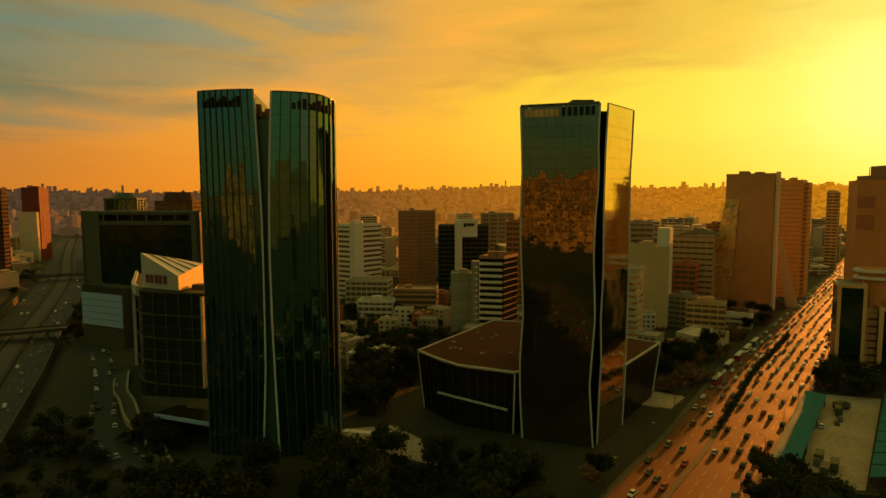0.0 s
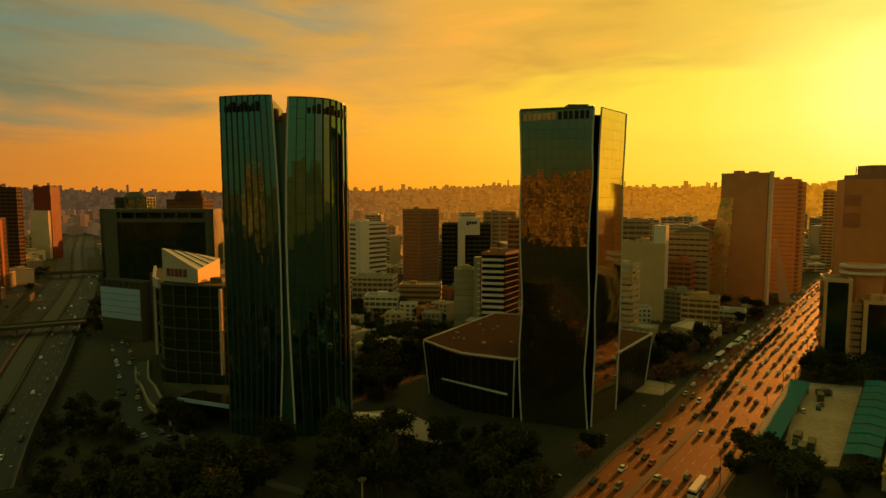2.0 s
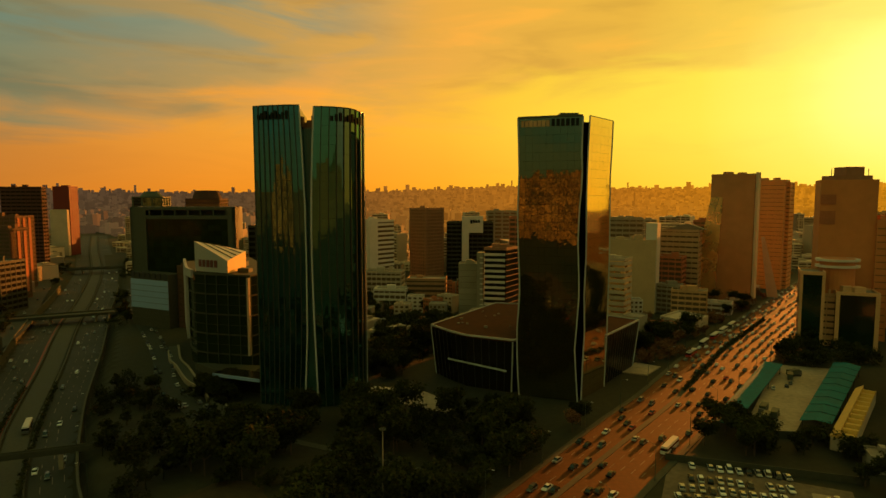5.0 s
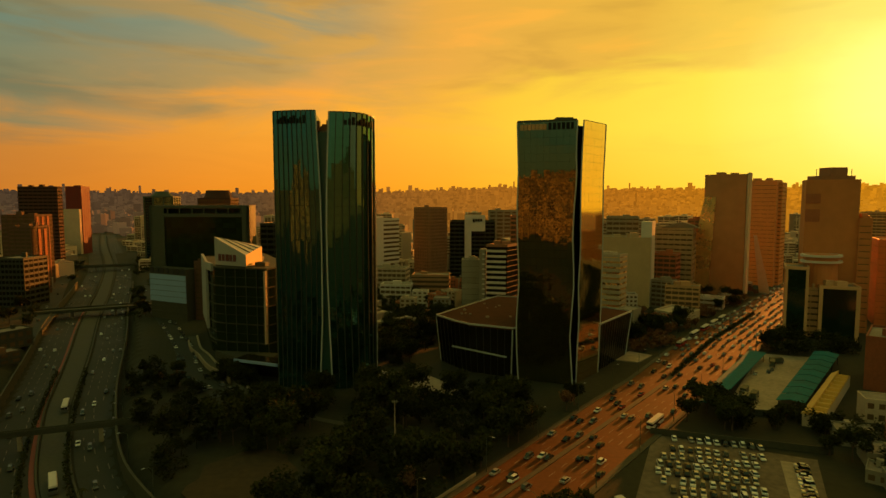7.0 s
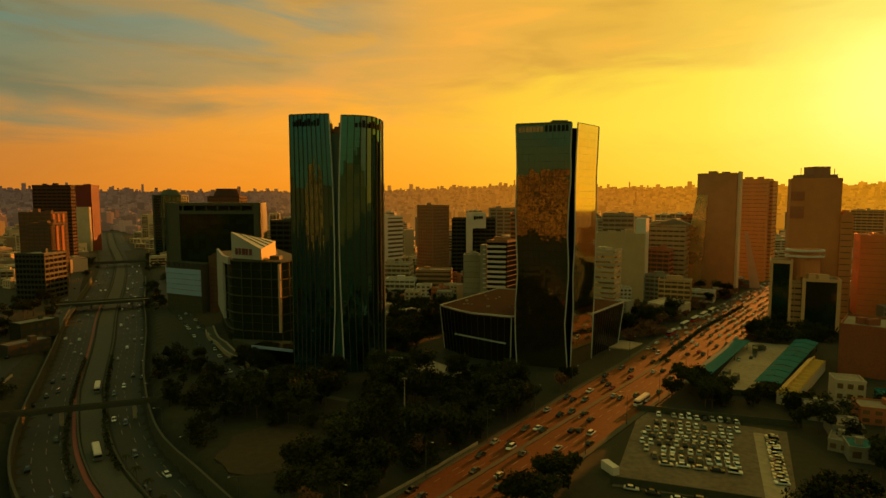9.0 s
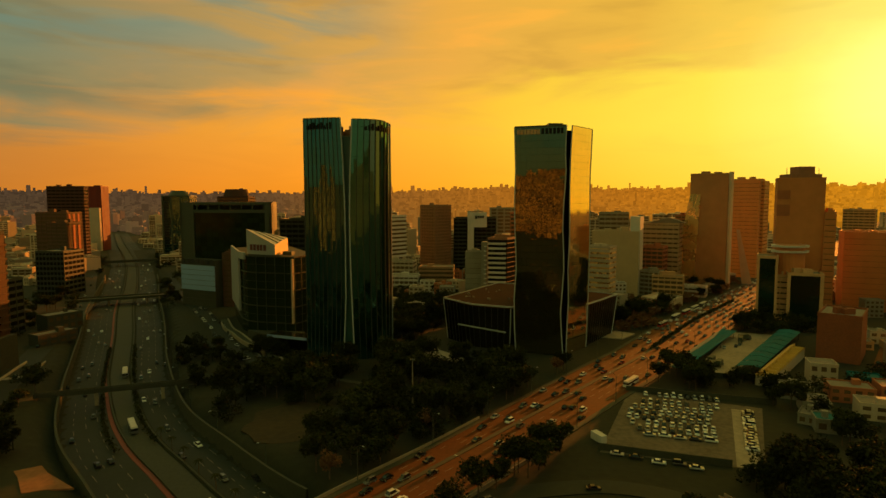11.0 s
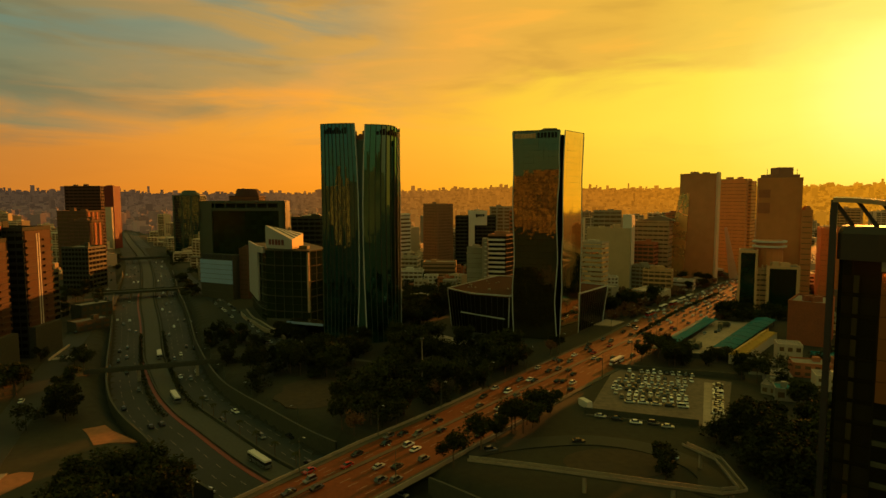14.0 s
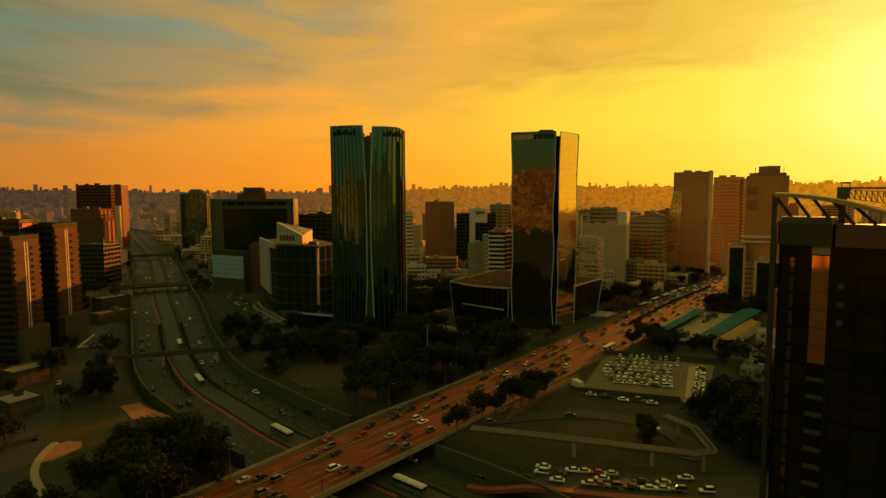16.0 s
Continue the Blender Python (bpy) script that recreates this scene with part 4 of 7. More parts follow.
def slab_pair():
    """Two linked slabs with sun painted on their flank walls and twin pale strips."""
    for i, (y0, y1, h) in enumerate(((136, 157, 62.0), (169, 191, 66.6))):
        plan = [(-262, y0), (-222, y0), (-222, y1), (-262, y1)]
        # shade goes into this dark render, the sun into the ochre flank panel
        b = office("apartment_slab", "tall slab with orange-lit flank and twin pale vertical strips", plan, h, 18, (10, 7, 0, 0), mat("shaded_slab_render", (0.022, 0.022, 0.013), 0.8, vary=0.35), BLACK_GLASS, pier=0.3, cat="apartment block", band=0.45)
        c = b.location
        part("flank_wall", Shape().box(0, 0.3, -(y1 - y0) / 2 + 1.0, (y1 - y0) / 2 - 1.0, 16, h - 1).mesh("flank_wall", mat("sunlit_ochre_render", (0.070, 0.030, 0.012), 0.8, vary=0.45)), b, "rendered flank wall with the sun's orange put into its colour", (-222 + 0.1 - c.x, (y0 + y1) / 2 - c.y, 0))
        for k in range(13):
            part("balcony", Shape().box(0.3, 1.3, -(y1 - y0) / 2 + 1.0, -3.2, 0, 1.0).box(0.3, 1.3, 3.2, (y1 - y0) / 2 - 1.0, 0, 1.0).mesh("balcony", MATS["sunlit_ochre_render"]), b, "ochre balcony pair", (-222 + 0.1 - c.x, (y0 + y1) / 2 - c.y, 18 + k * (h - 21) / 13))
        for dy in (-1.2, 0.6):
            part("light_strip", Shape().box(0, 0.5, -0.3, 0.3, 1, h - 2.5).mesh("light_strip", WHITE), b, "pale vertical strip", (-221.9 - c.x, (y0 + y1) / 2 + dy - c.y, 0))
        part("lower_block", Shape().box(-0.2, 3.5, -(y1 - y0) / 2 + 0.4, (y1 - y0) / 2 - 0.4, 0, 16).mesh("lower_block", CONCRETE_DARK), b, "", (-222 - c.x, (y0 + y1) / 2 - c.y, 0))
    plan = [(-268, 157.5), (-232, 157.5), (-232, 168.5), (-268, 168.5)]
    b = office("apartment_slab", "dark recessed stair tower between two slabs with a red sign", plan, 69.5, 18, (0, 3, 0, 0), DARK_CLAD, BLACK_GLASS, cat="apartment block", pier=0.3)
    part("sign_bar", Shape().box(0, 0.4, -4.2, 4.2, 66.2, 68.4).mesh("sign_bar", mat("red_sign", (0.45, 0.02, 0.02), 0.5)), b, "red roof sign bar", (-231.9 - b.location.x, 0, 0))


slab_pair()


def bank_block():
    """A broad pale frame round one huge dark glass front."""
    plan = rect(-213, 372.5, 74, 13, -4)
    claim(plan)
    c = centre(plan)
    loc = [(x - c[0], y - c[1]) for x, y in plan]
    H = 80
    top = thing("bank_building", "massive block with pale stone frame round a huge dark glass front", "office building", (*c, 0))
    part("core", Shape().prism(grow(loc, -1.4), 0, H - 6).mesh("core", DEEP_GLASS), top)
    a, b = Vector((*loc[0], 0)), Vector((*loc[1], 0))
    t = (b - a).normalized()
    n = Vector((t.y, -t.x, 0))

    def frontal(name, s0, s1, z0, z1, out0, out1, m, label=""):
        q = [a + t * s0 + n * out1, a + t * s1 + n * out1, a + t * s1 + n * out0, a + t * s0 + n * out0]
        return part(name, Shape().hull([(p.x, p.y, z0) for p in q], [(p.x, p.y, z1) for p in q]).mesh(name, m), top, label)

    frontal("frame_side", 0, 11, 0, H, -8, 0, PANEL_GREY)
    frontal("frame_side", 68.5, 74, 0, H, -8, 0, PANEL_GREY)
    frontal("lintel", 11, 68.5, 71.5, 74, -3, -0.1, PANEL_GREY)
    frontal("cornice", 11, 68.5, H - 2, H, -6, -0.05, PANEL_GREY)
    frontal("sill", 11, 68.5, 18, 26, -3, -0.1, PANEL_GREY)
    for k in range(7):
        frontal("loggia_post", 13 + k * 9, 13.9 + k * 9, 74, H - 2, -2, -0.6, PANEL_GREY)
    rnd = random.Random(2)
    for r in range(12):
        for k in range(12):
            z, s = 26.2 + r * 3.75, 11.2 + k * 4.77
            q = [a + t * s - n * 0.9, a + t * (s + 4.7) - n * 0.9]
            part("pane", pane_mesh([(q[0].x, q[0].y, z), (q[1].x, q[1].y, z), (q[1].x, q[1].y, z + 3.7), (q[0].x, q[0].y, z + 3.7)], 0.1, rnd, 0.012, DEEP_GLASS), top)
    part("side_wall", Shape().prism([loc[1], loc[2], lerp2(loc[2], loc[3], 0.03), lerp2(loc[1], loc[0], 0.03)], 0, H).mesh("side_wall", PANEL_GREY), top)
    part("rear_wall", Shape().prism([loc[2], loc[3], lerp2(loc[3], loc[0], 0.05), lerp2(loc[2], loc[1], 0.05)], 0, H).mesh("rear_wall", PANEL_GREY), top)
    part("side_wall", Shape().prism([loc[3], loc[0], lerp2(loc[0], loc[1], 0.03), lerp2(loc[3], loc[2], 0.03)], 0, H).mesh("side_wall", PANEL_GREY), top)
    part("roof", Shape().prism(grow(loc, -1.0), H - 2.4, H - 1.6).mesh("roof", ROOF), top)


bank_block()


def louvre_building():
    plan = rect(-208.4, 365.2, 36, 10, -27)
    plan = [(x - 1, y - 2) for x, y in plan]
    claim(plan)
    c = centre(plan)
    loc = [(x - c[0], y - c[1]) for x, y in plan]
    top = thing("louvre_building", "pale block faced with broad horizontal white louvres", "office building", (*c, 0))
    part("wall", Shape().prism(loc, 0, 36).mesh("wall", CONCRETE_DARK), top)
    a, b = Vector((*loc[0], 0)), Vector((*loc[1], 0))
    t = (b - a).normalized()
    n = Vector((t.y, -t.x, 0))
    for k in range(5):
        z = 12.6 + k * 3.9
        q = [a + n * 0.7, b + n * 0.7, b + n * 0.1, a + n * 0.1]
        part("louvre", Shape().hull([(p.x, p.y, z) for p in q], [(p.x - n.x * 0.25 * (i < 2), p.y - n.y * 0.25 * (i < 2), z + 3.55) for i, p in enumerate(q)]).mesh("louvre", mat("pale_blue_panel", (0.22, 0.34, 0.60), 0.45, vary=0.08, bump=0.03)), top)
    for k in range(7):
        p = a.lerp(b, (k + 0.5) / 7) + n * 0.4
        part("roof_fin", Shape().box(-1.4, 1.4, -0.2, 0.2, 0, 3.6).mesh("roof_fin", STEEL), top, "", (p.x, p.y, 33), math.atan2(t.y, t.x))
    for z in (5, 9):
        q = [a + n * 0.4, b + n * 0.4, b, a]
        part("ledge", Shape().hull([(p.x, p.y, z) for p in q], [(p.x, p.y, z + 0.7) for p in q]).mesh("ledge", CONCRETE_DARK), top)


louvre_building()


def prism_building():
    """Dark gridded block under a white wedge-shaped crown."""
    o = (-122, 285, 0)
    plan = [(-153, 316), (-133, 271), (-126, 260.5), (-118.5, 256.5), (-94, 250), (-85, 268), (-121, 338)]
    claim(plan)
    loc = [(x - o[0], y - o[1]) for x, y in plan]
    top = thing("wedge_building", "dark gridded office block crowned by a white wedge with sunlit end", "office building", o)
    H = 48.0
    part("glazing", Shape().prism(grow(loc, -0.7), 0, H).mesh("glazing", DEEP_GLASS), top)
    for z in (7.5, 17.5, 27.6, 37.8):
        part("floor_slab", Shape().ring(loc, grow(loc, -1.2), 0, 0.6).mesh("floor_slab", CONCRETE_DARK), top, "", (0, 0, z))
    for z in (12.5, 22.6, 32.7, 43):
        part("transom", Shape().ring(grow(loc, -0.4), grow(loc, -1.2), 0, 0.16).mesh("transom", CONCRETE_DARK), top, "", (0, 0, z))
    for e, n in ((3, 4), (4, 3)):
        p, q = loc[e], loc[e + 1]
        for k in range(n + 1):
            x, y = lerp2(p, q, k / n)
            part("post", Shape().box(-0.17, 0.17, -0.17, 0.17, 0.2, H).mesh("post", PANEL_GREY), top, "slim grey post", (x, y, 0), math.atan2(q[1] - p[1], q[0] - p[0]))
    # cream fin added in place of a bright reflection on the corner
    part("sunlit_fin", Shape().box(-0.5, 0.5, -0.5, 1.6, 8, 47).mesh("sunlit_fin", CREAM), top, "narrow cream fin added for a lit reflection", (-95.2 - o[0], 249.8 - o[1], 0), radians(-14))
    part("roof", Shape().prism(loc, H - 0.4, H + 0.4).mesh("roof", CONCRETE_DARK), top)
    for x, y, w, d, h in ((-100, 262, 3, 2, 2.2), (-112, 290, 4, 3, 2.6), (-126, 305, 3, 3, 2.0), (-121, 276, 2, 2, 1.6)):
        part("roof_plant", Shape().box(-w, w, -d, d, H + 0.4, H + 0.4 + h).mesh("roof_plant", PANEL_GREY), top, "", (x - o[0], y - o[1], 0), radians(-14))
    tip, mid, end, far = Vector((-126.2, 264, 64.2)), Vector((-106, 253.2, 55.2)), Vector((-103.6, 274.5, 58.2)), Vector((-114, 271.5, 60.9))
    low = [Vector((p.x, p.y, 49.0)) for p in (tip, mid, end, far)]
    oo = Vector(o)
    part("wedge_crown", Shape().hull([p - oo for p in low], [p - oo for p in (tip, mid, end, far)]).mesh("wedge_crown", WHITE), top, "white wedge-shaped crown")
    # white front in shade: the shade is put into a grey panel colour
    fa, fb = [p - oo for p in (low[0], low[1], mid, tip)], Vector((-0.47, -0.88, 0))
    part("sign_wall", Shape().hull([p + fb * 0.02 for p in fa], [p + fb * 0.12 for p in fa]).mesh("sign_wall", mat("shade_grey_panel", (0.33, 0.33, 0.335), 0.6, vary=0.12, bump=0.03)), top, "white sign wall with shade put into its grey")
    # sunlit end: the sun's warmth is put into a cream panel colour
    fa, fb = [p - oo for p in (low[1], low[2], end, mid)], Vector((0.99, -0.13, 0))
    part("end_wall", Shape().hull([p + fb * 0.02 for p in fa], [p + fb * 0.12 for p in fa]).mesh("end_wall", mat("sun_warmed_panel", (0.88, 0.58, 0.26), 0.6, vary=0.08, bump=0.03)), top, "white end wall with the sun put into its warm cream")
    part("crown_base", Shape().hull([(p.x * 0.97 + o[0] * 0.03 - o[0], p.y * 0.97 + o[1] * 0.03 - o[1], 48.0) for p in low], [(p.x * 0.97 + o[0] * 0.03 - o[0], p.y * 0.97 + o[1] * 0.03 - o[1], 49.0) for p in low]).mesh("crown_base", STEEL), top)
    # roof ribs of the wedge
    for f in (0.25, 0.5, 0.75):
        a, b = tip.lerp(far, f), mid.lerp(end, f)
        part("roof_rib", Shape().beam(a - oo + Vector((0, 0, 0.15)), b - oo + Vector((0, 0, 0.15)), 0.5).mesh("roof_rib", PANEL_GREY), top)
    t = (mid - tip).normalized()
    a, b = tip.lerp(mid, 0.12), tip.lerp(mid, 0.72)
    sign_bars(top, o, (a.x, a.y), (b.x, b.y), 51.4, 55.0, 5, mat("dark_red_letters", (0.12, 0.03, 0.03), 0.6), "dark red sign bars", 0.5, 7)
    # side wall and lintel take the same shade-greyed white
    part("white_slab", Shape().prism([(x - o[0], y - o[1]) for x, y in ((-154.2, 316), (-134.2, 270.6), (-133, 271.2), (-153, 316.6))], 12, 50).mesh("white_slab", MATS["shade_grey_panel"]), top, "white side wall standing on a dark base")
    part("white_lintel", Shape().prism([(x - o[0], y - o[1]) for x, y in ((-134.2, 270.6), (-127.2, 260.2), (-126.2, 261), (-133, 271.2))], 45.8, 50).mesh("white_lintel", MATS["shade_grey_panel"]), top)
    # lower storeys stepping out towards the street
    part("lower_wing", Shape().prism([(x - o[0], y - o[1]) for x, y in ((-124, 254), (-108, 240), (-90, 236), (-88, 248))], 0, 3.6).mesh("lower_wing", CONCRETE_DARK), top)


prism_building()


def portal_pavilion():
    o = (-89, 212, 0)
    top = thing("entrance_pavilion", "open pavilion with a pale folded portal frame", "pavilion", o)
    a, b = Vector((-101, 216, 0)), Vector((-77.8, 206.6, 0))
    t = (b - a).normalized()
    m = Vector((-t.y, t.x, 0))
    O = Vector(o)
    q = [a, b, b + m * 9, a + m * 9]
    part("roof", Shape().hull([p - O + Vector((0, 0, 8.2)) for p in q], [p - O + Vector((0, 0, 9.4)) for p in q]).mesh("roof", BLACK_GLASS), top)
    part("fascia", Shape().beam(a - O + Vector((0, -0.2, 8.8)), b - O + Vector((0, -0.2, 8.8)), 0.5, 1.3).mesh("fascia", mat("pale_blue_panel", (0.22, 0.34, 0.60), 0.45, vary=0.08, bump=0.03)), top, "pale blue front beam")
    q = [a, a + t * 1.3, a + t * 1.3 + m * 9, a + m * 9]
    part("side_wall", Shape().hull([p - O for p in q], [p - O + Vector((0, 0, 8.2)) for p in q]).mesh("side_wall", mat("pale_blue_wall", (0.38, 0.52, 0.56), 0.5, vary=0.1)), top, "pale blue side wall")
    q = [a + m * 8 + t * 1.4, b + m * 8, b + m * 8.8, a + m * 8.8 + t * 1.4]
    part("rear_wall", Shape().hull([p - O for p in q], [p - O + Vector((0, 0, 8.1)) for p in q]).mesh("rear_wall", BLACK_GLASS), top)
    q = [a + t * 1.4, a + t * 5, a + t * 4 + m * 6, a + t * 1.4 + m * 6]
    part("ramp", Shape().hull([p - O for p in q], [p - O + Vector((0, 0, 2.4 * (i in (0, 3)) + 0.1)) for i, p in enumerate(q)]).mesh("ramp", MATS["pale_blue_wall"]), top)


portal_pavilion()

# left, along the expressway
office("office_tower", "dark brick tower with sunlit edge beyond the expressway", rect(-483, 628, 45, 9, 0), 97, 24, (8, 2, 0, 0), mat("dark_brick", (0.06, 0.024, 0.016), 0.8, vary=0.2), BLACK_GLASS, band=0.6)
b = office("office_tower", "deep red clad tower over a pale lower front", rect(-565, 850, 24, 22, 0), 101, 22, (0, 4, 0, 0), RED_WALL, DARK_PANE, band=1.0)
part("lower_front", Shape().box(-14, 11, -6, 0, 0, 68).mesh("lower_front", CREAM), b, "cream lower front", (0, -11, 0))
office("apartment_block", "stepped block with sunlit balconies and orange top floor", rect(-374, 456, 20, 22, -4), 60, 18, (4, 5, 0, 0), mat("dark_umber_render", (0.11, 0.055, 0.03), 0.8, vary=0.3), DARK_PANE, cat="apartment block")
office("apartment_block", "brown block with orange sunlit stair head", rect(-426, 520, 34, 24, -4), 68, 16, (6, 4, 0, 0), MATS["dark_umber_render"], DARK_PANE, cat="apartment block")
# strips added on both flanks, their brighter colour painting the sun there
for ob, x, y, h in ((bpy.data.objects["apartment_block"], -353.9, 457.5, 58), (bpy.data.objects["apartment_block.001"], -391.9, 521, 67)):
    for k, z0 in ((0, 0.0), (1, 0.25), (2, 0.1)):
        part("flank_strip", Shape().box(0, 0.6, -1.5, 1.5, h * z0, h).mesh("flank_strip", BRICK), ob, "brick-coloured strip added to paint sun on the flank", (x + 0.49 * k - ob.location.x, y + 7 * k - ob.location.y, 0), radians(-4))
office("office_block", "low dark glass office block beside the slip road", rect(-348, 400, 25, 26, -4), 38, 9, (8, 5, 0, 0), DARK_CLAD, BLACK_GLASS)
office("office_block", "low dark office block with pale roof edge", rect(-330, 240, 62, 30, -4), 34, 8, (10, 5, 0, 0), CONCRETE_DARK, BLACK_GLASS)
office("office_tower", "teal glass tower with pale corner frames", rect(-409, 768, 40, 30, 4), 86, 22, (3, 3, 0, 0), PANEL_GREY, BLUE_GLASS, band=0.12, pier=2.2)
part("roof_drum", Shape().hull([(16 * math.cos(i * math.tau / 14), 9 * math.sin(i * math.tau / 14), 0) for i in range(14)], [(9 * math.cos(i * math.tau / 14), 5 * math.sin(i * math.tau / 14), 7) for i in range(14)]).mesh("roof_drum", PANEL_GREY), bpy.data.objects["office_tower.002"], "", (0, 0, 86.9))
b = office("office_tower", "brown tower with a round stepped top behind the bank", rect(-252, 560, 34, 26, 0), 84, 20, (6, 4, 0, 0), MATS["dark_brick"], DARK_PANE, plant=False)
part("roof_drum", Shape().hull([(15 * math.cos(i * math.tau / 16), 10 * math.sin(i * math.tau / 16), 0) for i in range(16)], [(12 * math.cos(i * math.tau / 16), 8 * math.sin(i * math.tau / 16), 8) for i in range(16)]).mesh("roof_drum", MATS["dark_brick"]), b, "", (0, 0, 85))
office("office_block", "dark flat-roofed block beside the bank", rect(-147, 420, 44, 30, -4), 64, 15, (8, 5, 0, 0), DARK_CLAD, BLACK_GLASS)
office("office_block", "narrow umber block between larger offices", rect(-173.8, 353, 8, 12, -20), 40.5, 10, (2, 3, 0, 0), MATS["dark_umber_render"], DARK_PANE, band=0.7)

# centre, between and behind the towers
lw = [(-83, 521), (-63, 506), (-42, 529), (-62, 546)]
office("office_block", "white block with dark ribbon windows and a blank corner wall", lw, 64, 15, (0, 0, 0, 0), WHITE, DARK_PANE, piers=False, band=0.52)
part("blank_wall", Shape().prism([(-67, 506.3), (-62.8, 505.2), (-56, 513), (-59, 515.6)], 0, 66.5).mesh("blank_wall", WHITE), None)
tagged(bpy.data.objects["blank_wall"], "tall blank white corner wall of an office block", "wall")
office("office_tower", "brown gridded tower with close-set window bays", [(-28.4, 558), (-12, 545.5), (6, 563), (-10, 577)], 74.5, 22, (9, 12, 0, 0), mat("umber_render", (0.27, 0.14, 0.075), 0.8, vary=0.2), DARK_PANE, pier=0.9, proud=0.5, band=0.35)
b = office("bank_office", "dark glass office with a broad white folded frame and sign", rect(9, 574, 48, 26, -4), 60, 14, (9, 4, 0, 0), DARK_CLAD, BLACK_GLASS)
bc = b.location
part("white_frame", Shape().box(24.6 - bc.x, 31.5 - bc.x, 566 - bc.y, 571.5 - bc.y, 0, 67).mesh("white_frame", WHITE), b, "white frame upright")
part("white_frame", Shape().box(31.5 - bc.x, 46 - bc.x, 566.3 - bc.y, 571.4 - bc.y, 50, 67).mesh("white_frame", WHITE), b, "white frame head")
for k in range(4):
    part("sign_bar", Shape().box(33 + k * 2.6 - bc.x, 34.9 + k * 2.6 - bc.x, 565.7 - bc.y, 566.2 - bc.y, 60.4 - (k == 0), 63.2).mesh("sign_bar", BLACK_GLASS), b)
office("office_block", "grey office with pale tall frames on its front", rect(54, 618, 34, 24, -3), 70, 16, (4, 3, 0, 0), CONCRETE, DARK_PANE, pier=1.8)
b = office("office_tower", "slim block with bright white ribbon bands on a dark front", [(31.5, 374), (46.6, 370), (58, 388), (41, 392)], 50.5, 13, (0, 3, 0, 0), BROWN, BLACK_GLASS, piers=False, band=0.15)
bc = b.location
for i in range(12):
    part("white_band", Shape().hull([(31.4 - bc.x, 373.6 - bc.y, 0), (45.6 - bc.x, 369.9 - bc.y, 0), (45.8 - bc.x, 370.6 - bc.y, 0), (31.6 - bc.x, 374.3 - bc.y, 0)], [(31.4 - bc.x, 373.6 - bc.y, 1.7), (45.6 - bc.x, 369.9 - bc.y, 1.7), (45.8 - bc.x, 370.6 - bc.y, 1.7), (31.6 - bc.x, 374.3 - bc.y, 1.7)]).mesh("white_band", WHITE), b, "", (0, 0, 3 + i * 3.88))
part("stair_wall", Shape().prism([(26.5 - bc.x, 376 - bc.y), (30.6 - bc.x, 374.6 - bc.y), (33 - bc.x, 384 - bc.y), (29 - bc.x, 386 - bc.y)], 0, 47.5).mesh("stair_wall", GREY_RENDER), b)
for i in range(12):
    part("stair_band", Shape().box(-1.2, 1.2, -0.3, 0.3, 0, 0.8).mesh("stair_band", WHITE), b, "", (29.8 - bc.x, 374.4 - bc.y, 3 + i * 3.7), -0.25)
office("office_block", "brown terraced low-rise with warm ribbon bands", rect(-26, 437, 31, 20, -6), 20, 5, (0, 0, 0, 0), mat("warm_brown_render", (0.33, 0.19, 0.10), 0.8, vary=0.25), DARK_PANE, piers=False, band=0.5)
office("office_block", "dark glazed low-rise with pale roof line", rect(16, 440, 22, 20, -4), 27, 6, (5, 3, 0, 0), DARK_CLAD, BLACK_GLASS)
office("office_block", "grey concrete low block behind the podium", rect(14, 385, 13, 14, -6), 38, 9, (0, 2, 0, 0), GREY_RENDER, DARK_PANE, band=0.95)
office("office_block", "rust brown slab behind the hotel tower", rect(62, 480, 26, 26, -10), 68, 16, (5, 4, 0, 0), BRICK, DARK_PANE)
office("office_block", "small cream low-rise with flat roof", rect(-66, 470, 34, 20, -8), 22, 5, (8, 4, 0, 0), CREAM, DARK_PANE)
office("office_block", "cream low-rise with terrace", rect(-52, 430, 26, 16, -8), 13, 3, (6, 4, 0, 0), WHITE, DARK_PANE)

# right of the hotel tower, up to the avenue; haze warms two render colours
# grey walls made tan: the warm haze is put into the render
b = office("office_tower", "pale grey office with white corner slab", rect(123, 404, 38, 26, -18), 54, 14, (8, 4, 0, 0), mat("hazed_pale_render", (0.46, 0.33, 0.19), 0.7, vary=0.15), DARK_PANE, band=1.0, piers=False)
bc = b.location
part("white_slab", Shape().prism([(155.5 - bc.x, 404 - bc.y), (162 - bc.x, 398.5 - bc.y), (168 - bc.x, 408 - bc.y), (160 - bc.x, 412 - bc.y)], 0, 67).mesh("white_slab", WHITE), b, "white corner slab")
office("office_tower", "concrete block with boxed roof rooms", rect(137, 436, 26, 20, -16), 69, 17, (5, 4, 0, 0), CONCRETE, DARK_PANE, band=0.5)
office("office_block", "striped block with a mirror glass front", [(107, 352), (121, 344), (130, 356), (113, 364)], 45.5, 12, (0, 5, 0, 0), CREAM, AMBER, piers=False, band=0.62)
# this render is warmed for haze too
b = office("office_tower", "teal and grey office under a shallow gable", rect(180, 452, 34, 24, -30), 59, 14, (7, 4, 0, 0), mat("hazed_grey_render", (0.40, 0.28, 0.16), 0.6, vary=0.2), DARK_PANE, band=0.66, plant=False)
bc = b.location
part("gable", Shape().hull([(-14, -8, 60), (14, -20, 60), (18, -12, 60), (-9, 0, 60)], [(-1, -15, 65), (1, -16, 65), (6, -8, 65), (4, -7, 65)]).mesh("gable", GREY_RENDER), b)
office("office_block", "brown brick block with vertical window bays", rect(173, 430, 20, 16, -34), 39, 10, (4, 3, 0, 0), BRICK, DARK_PANE)
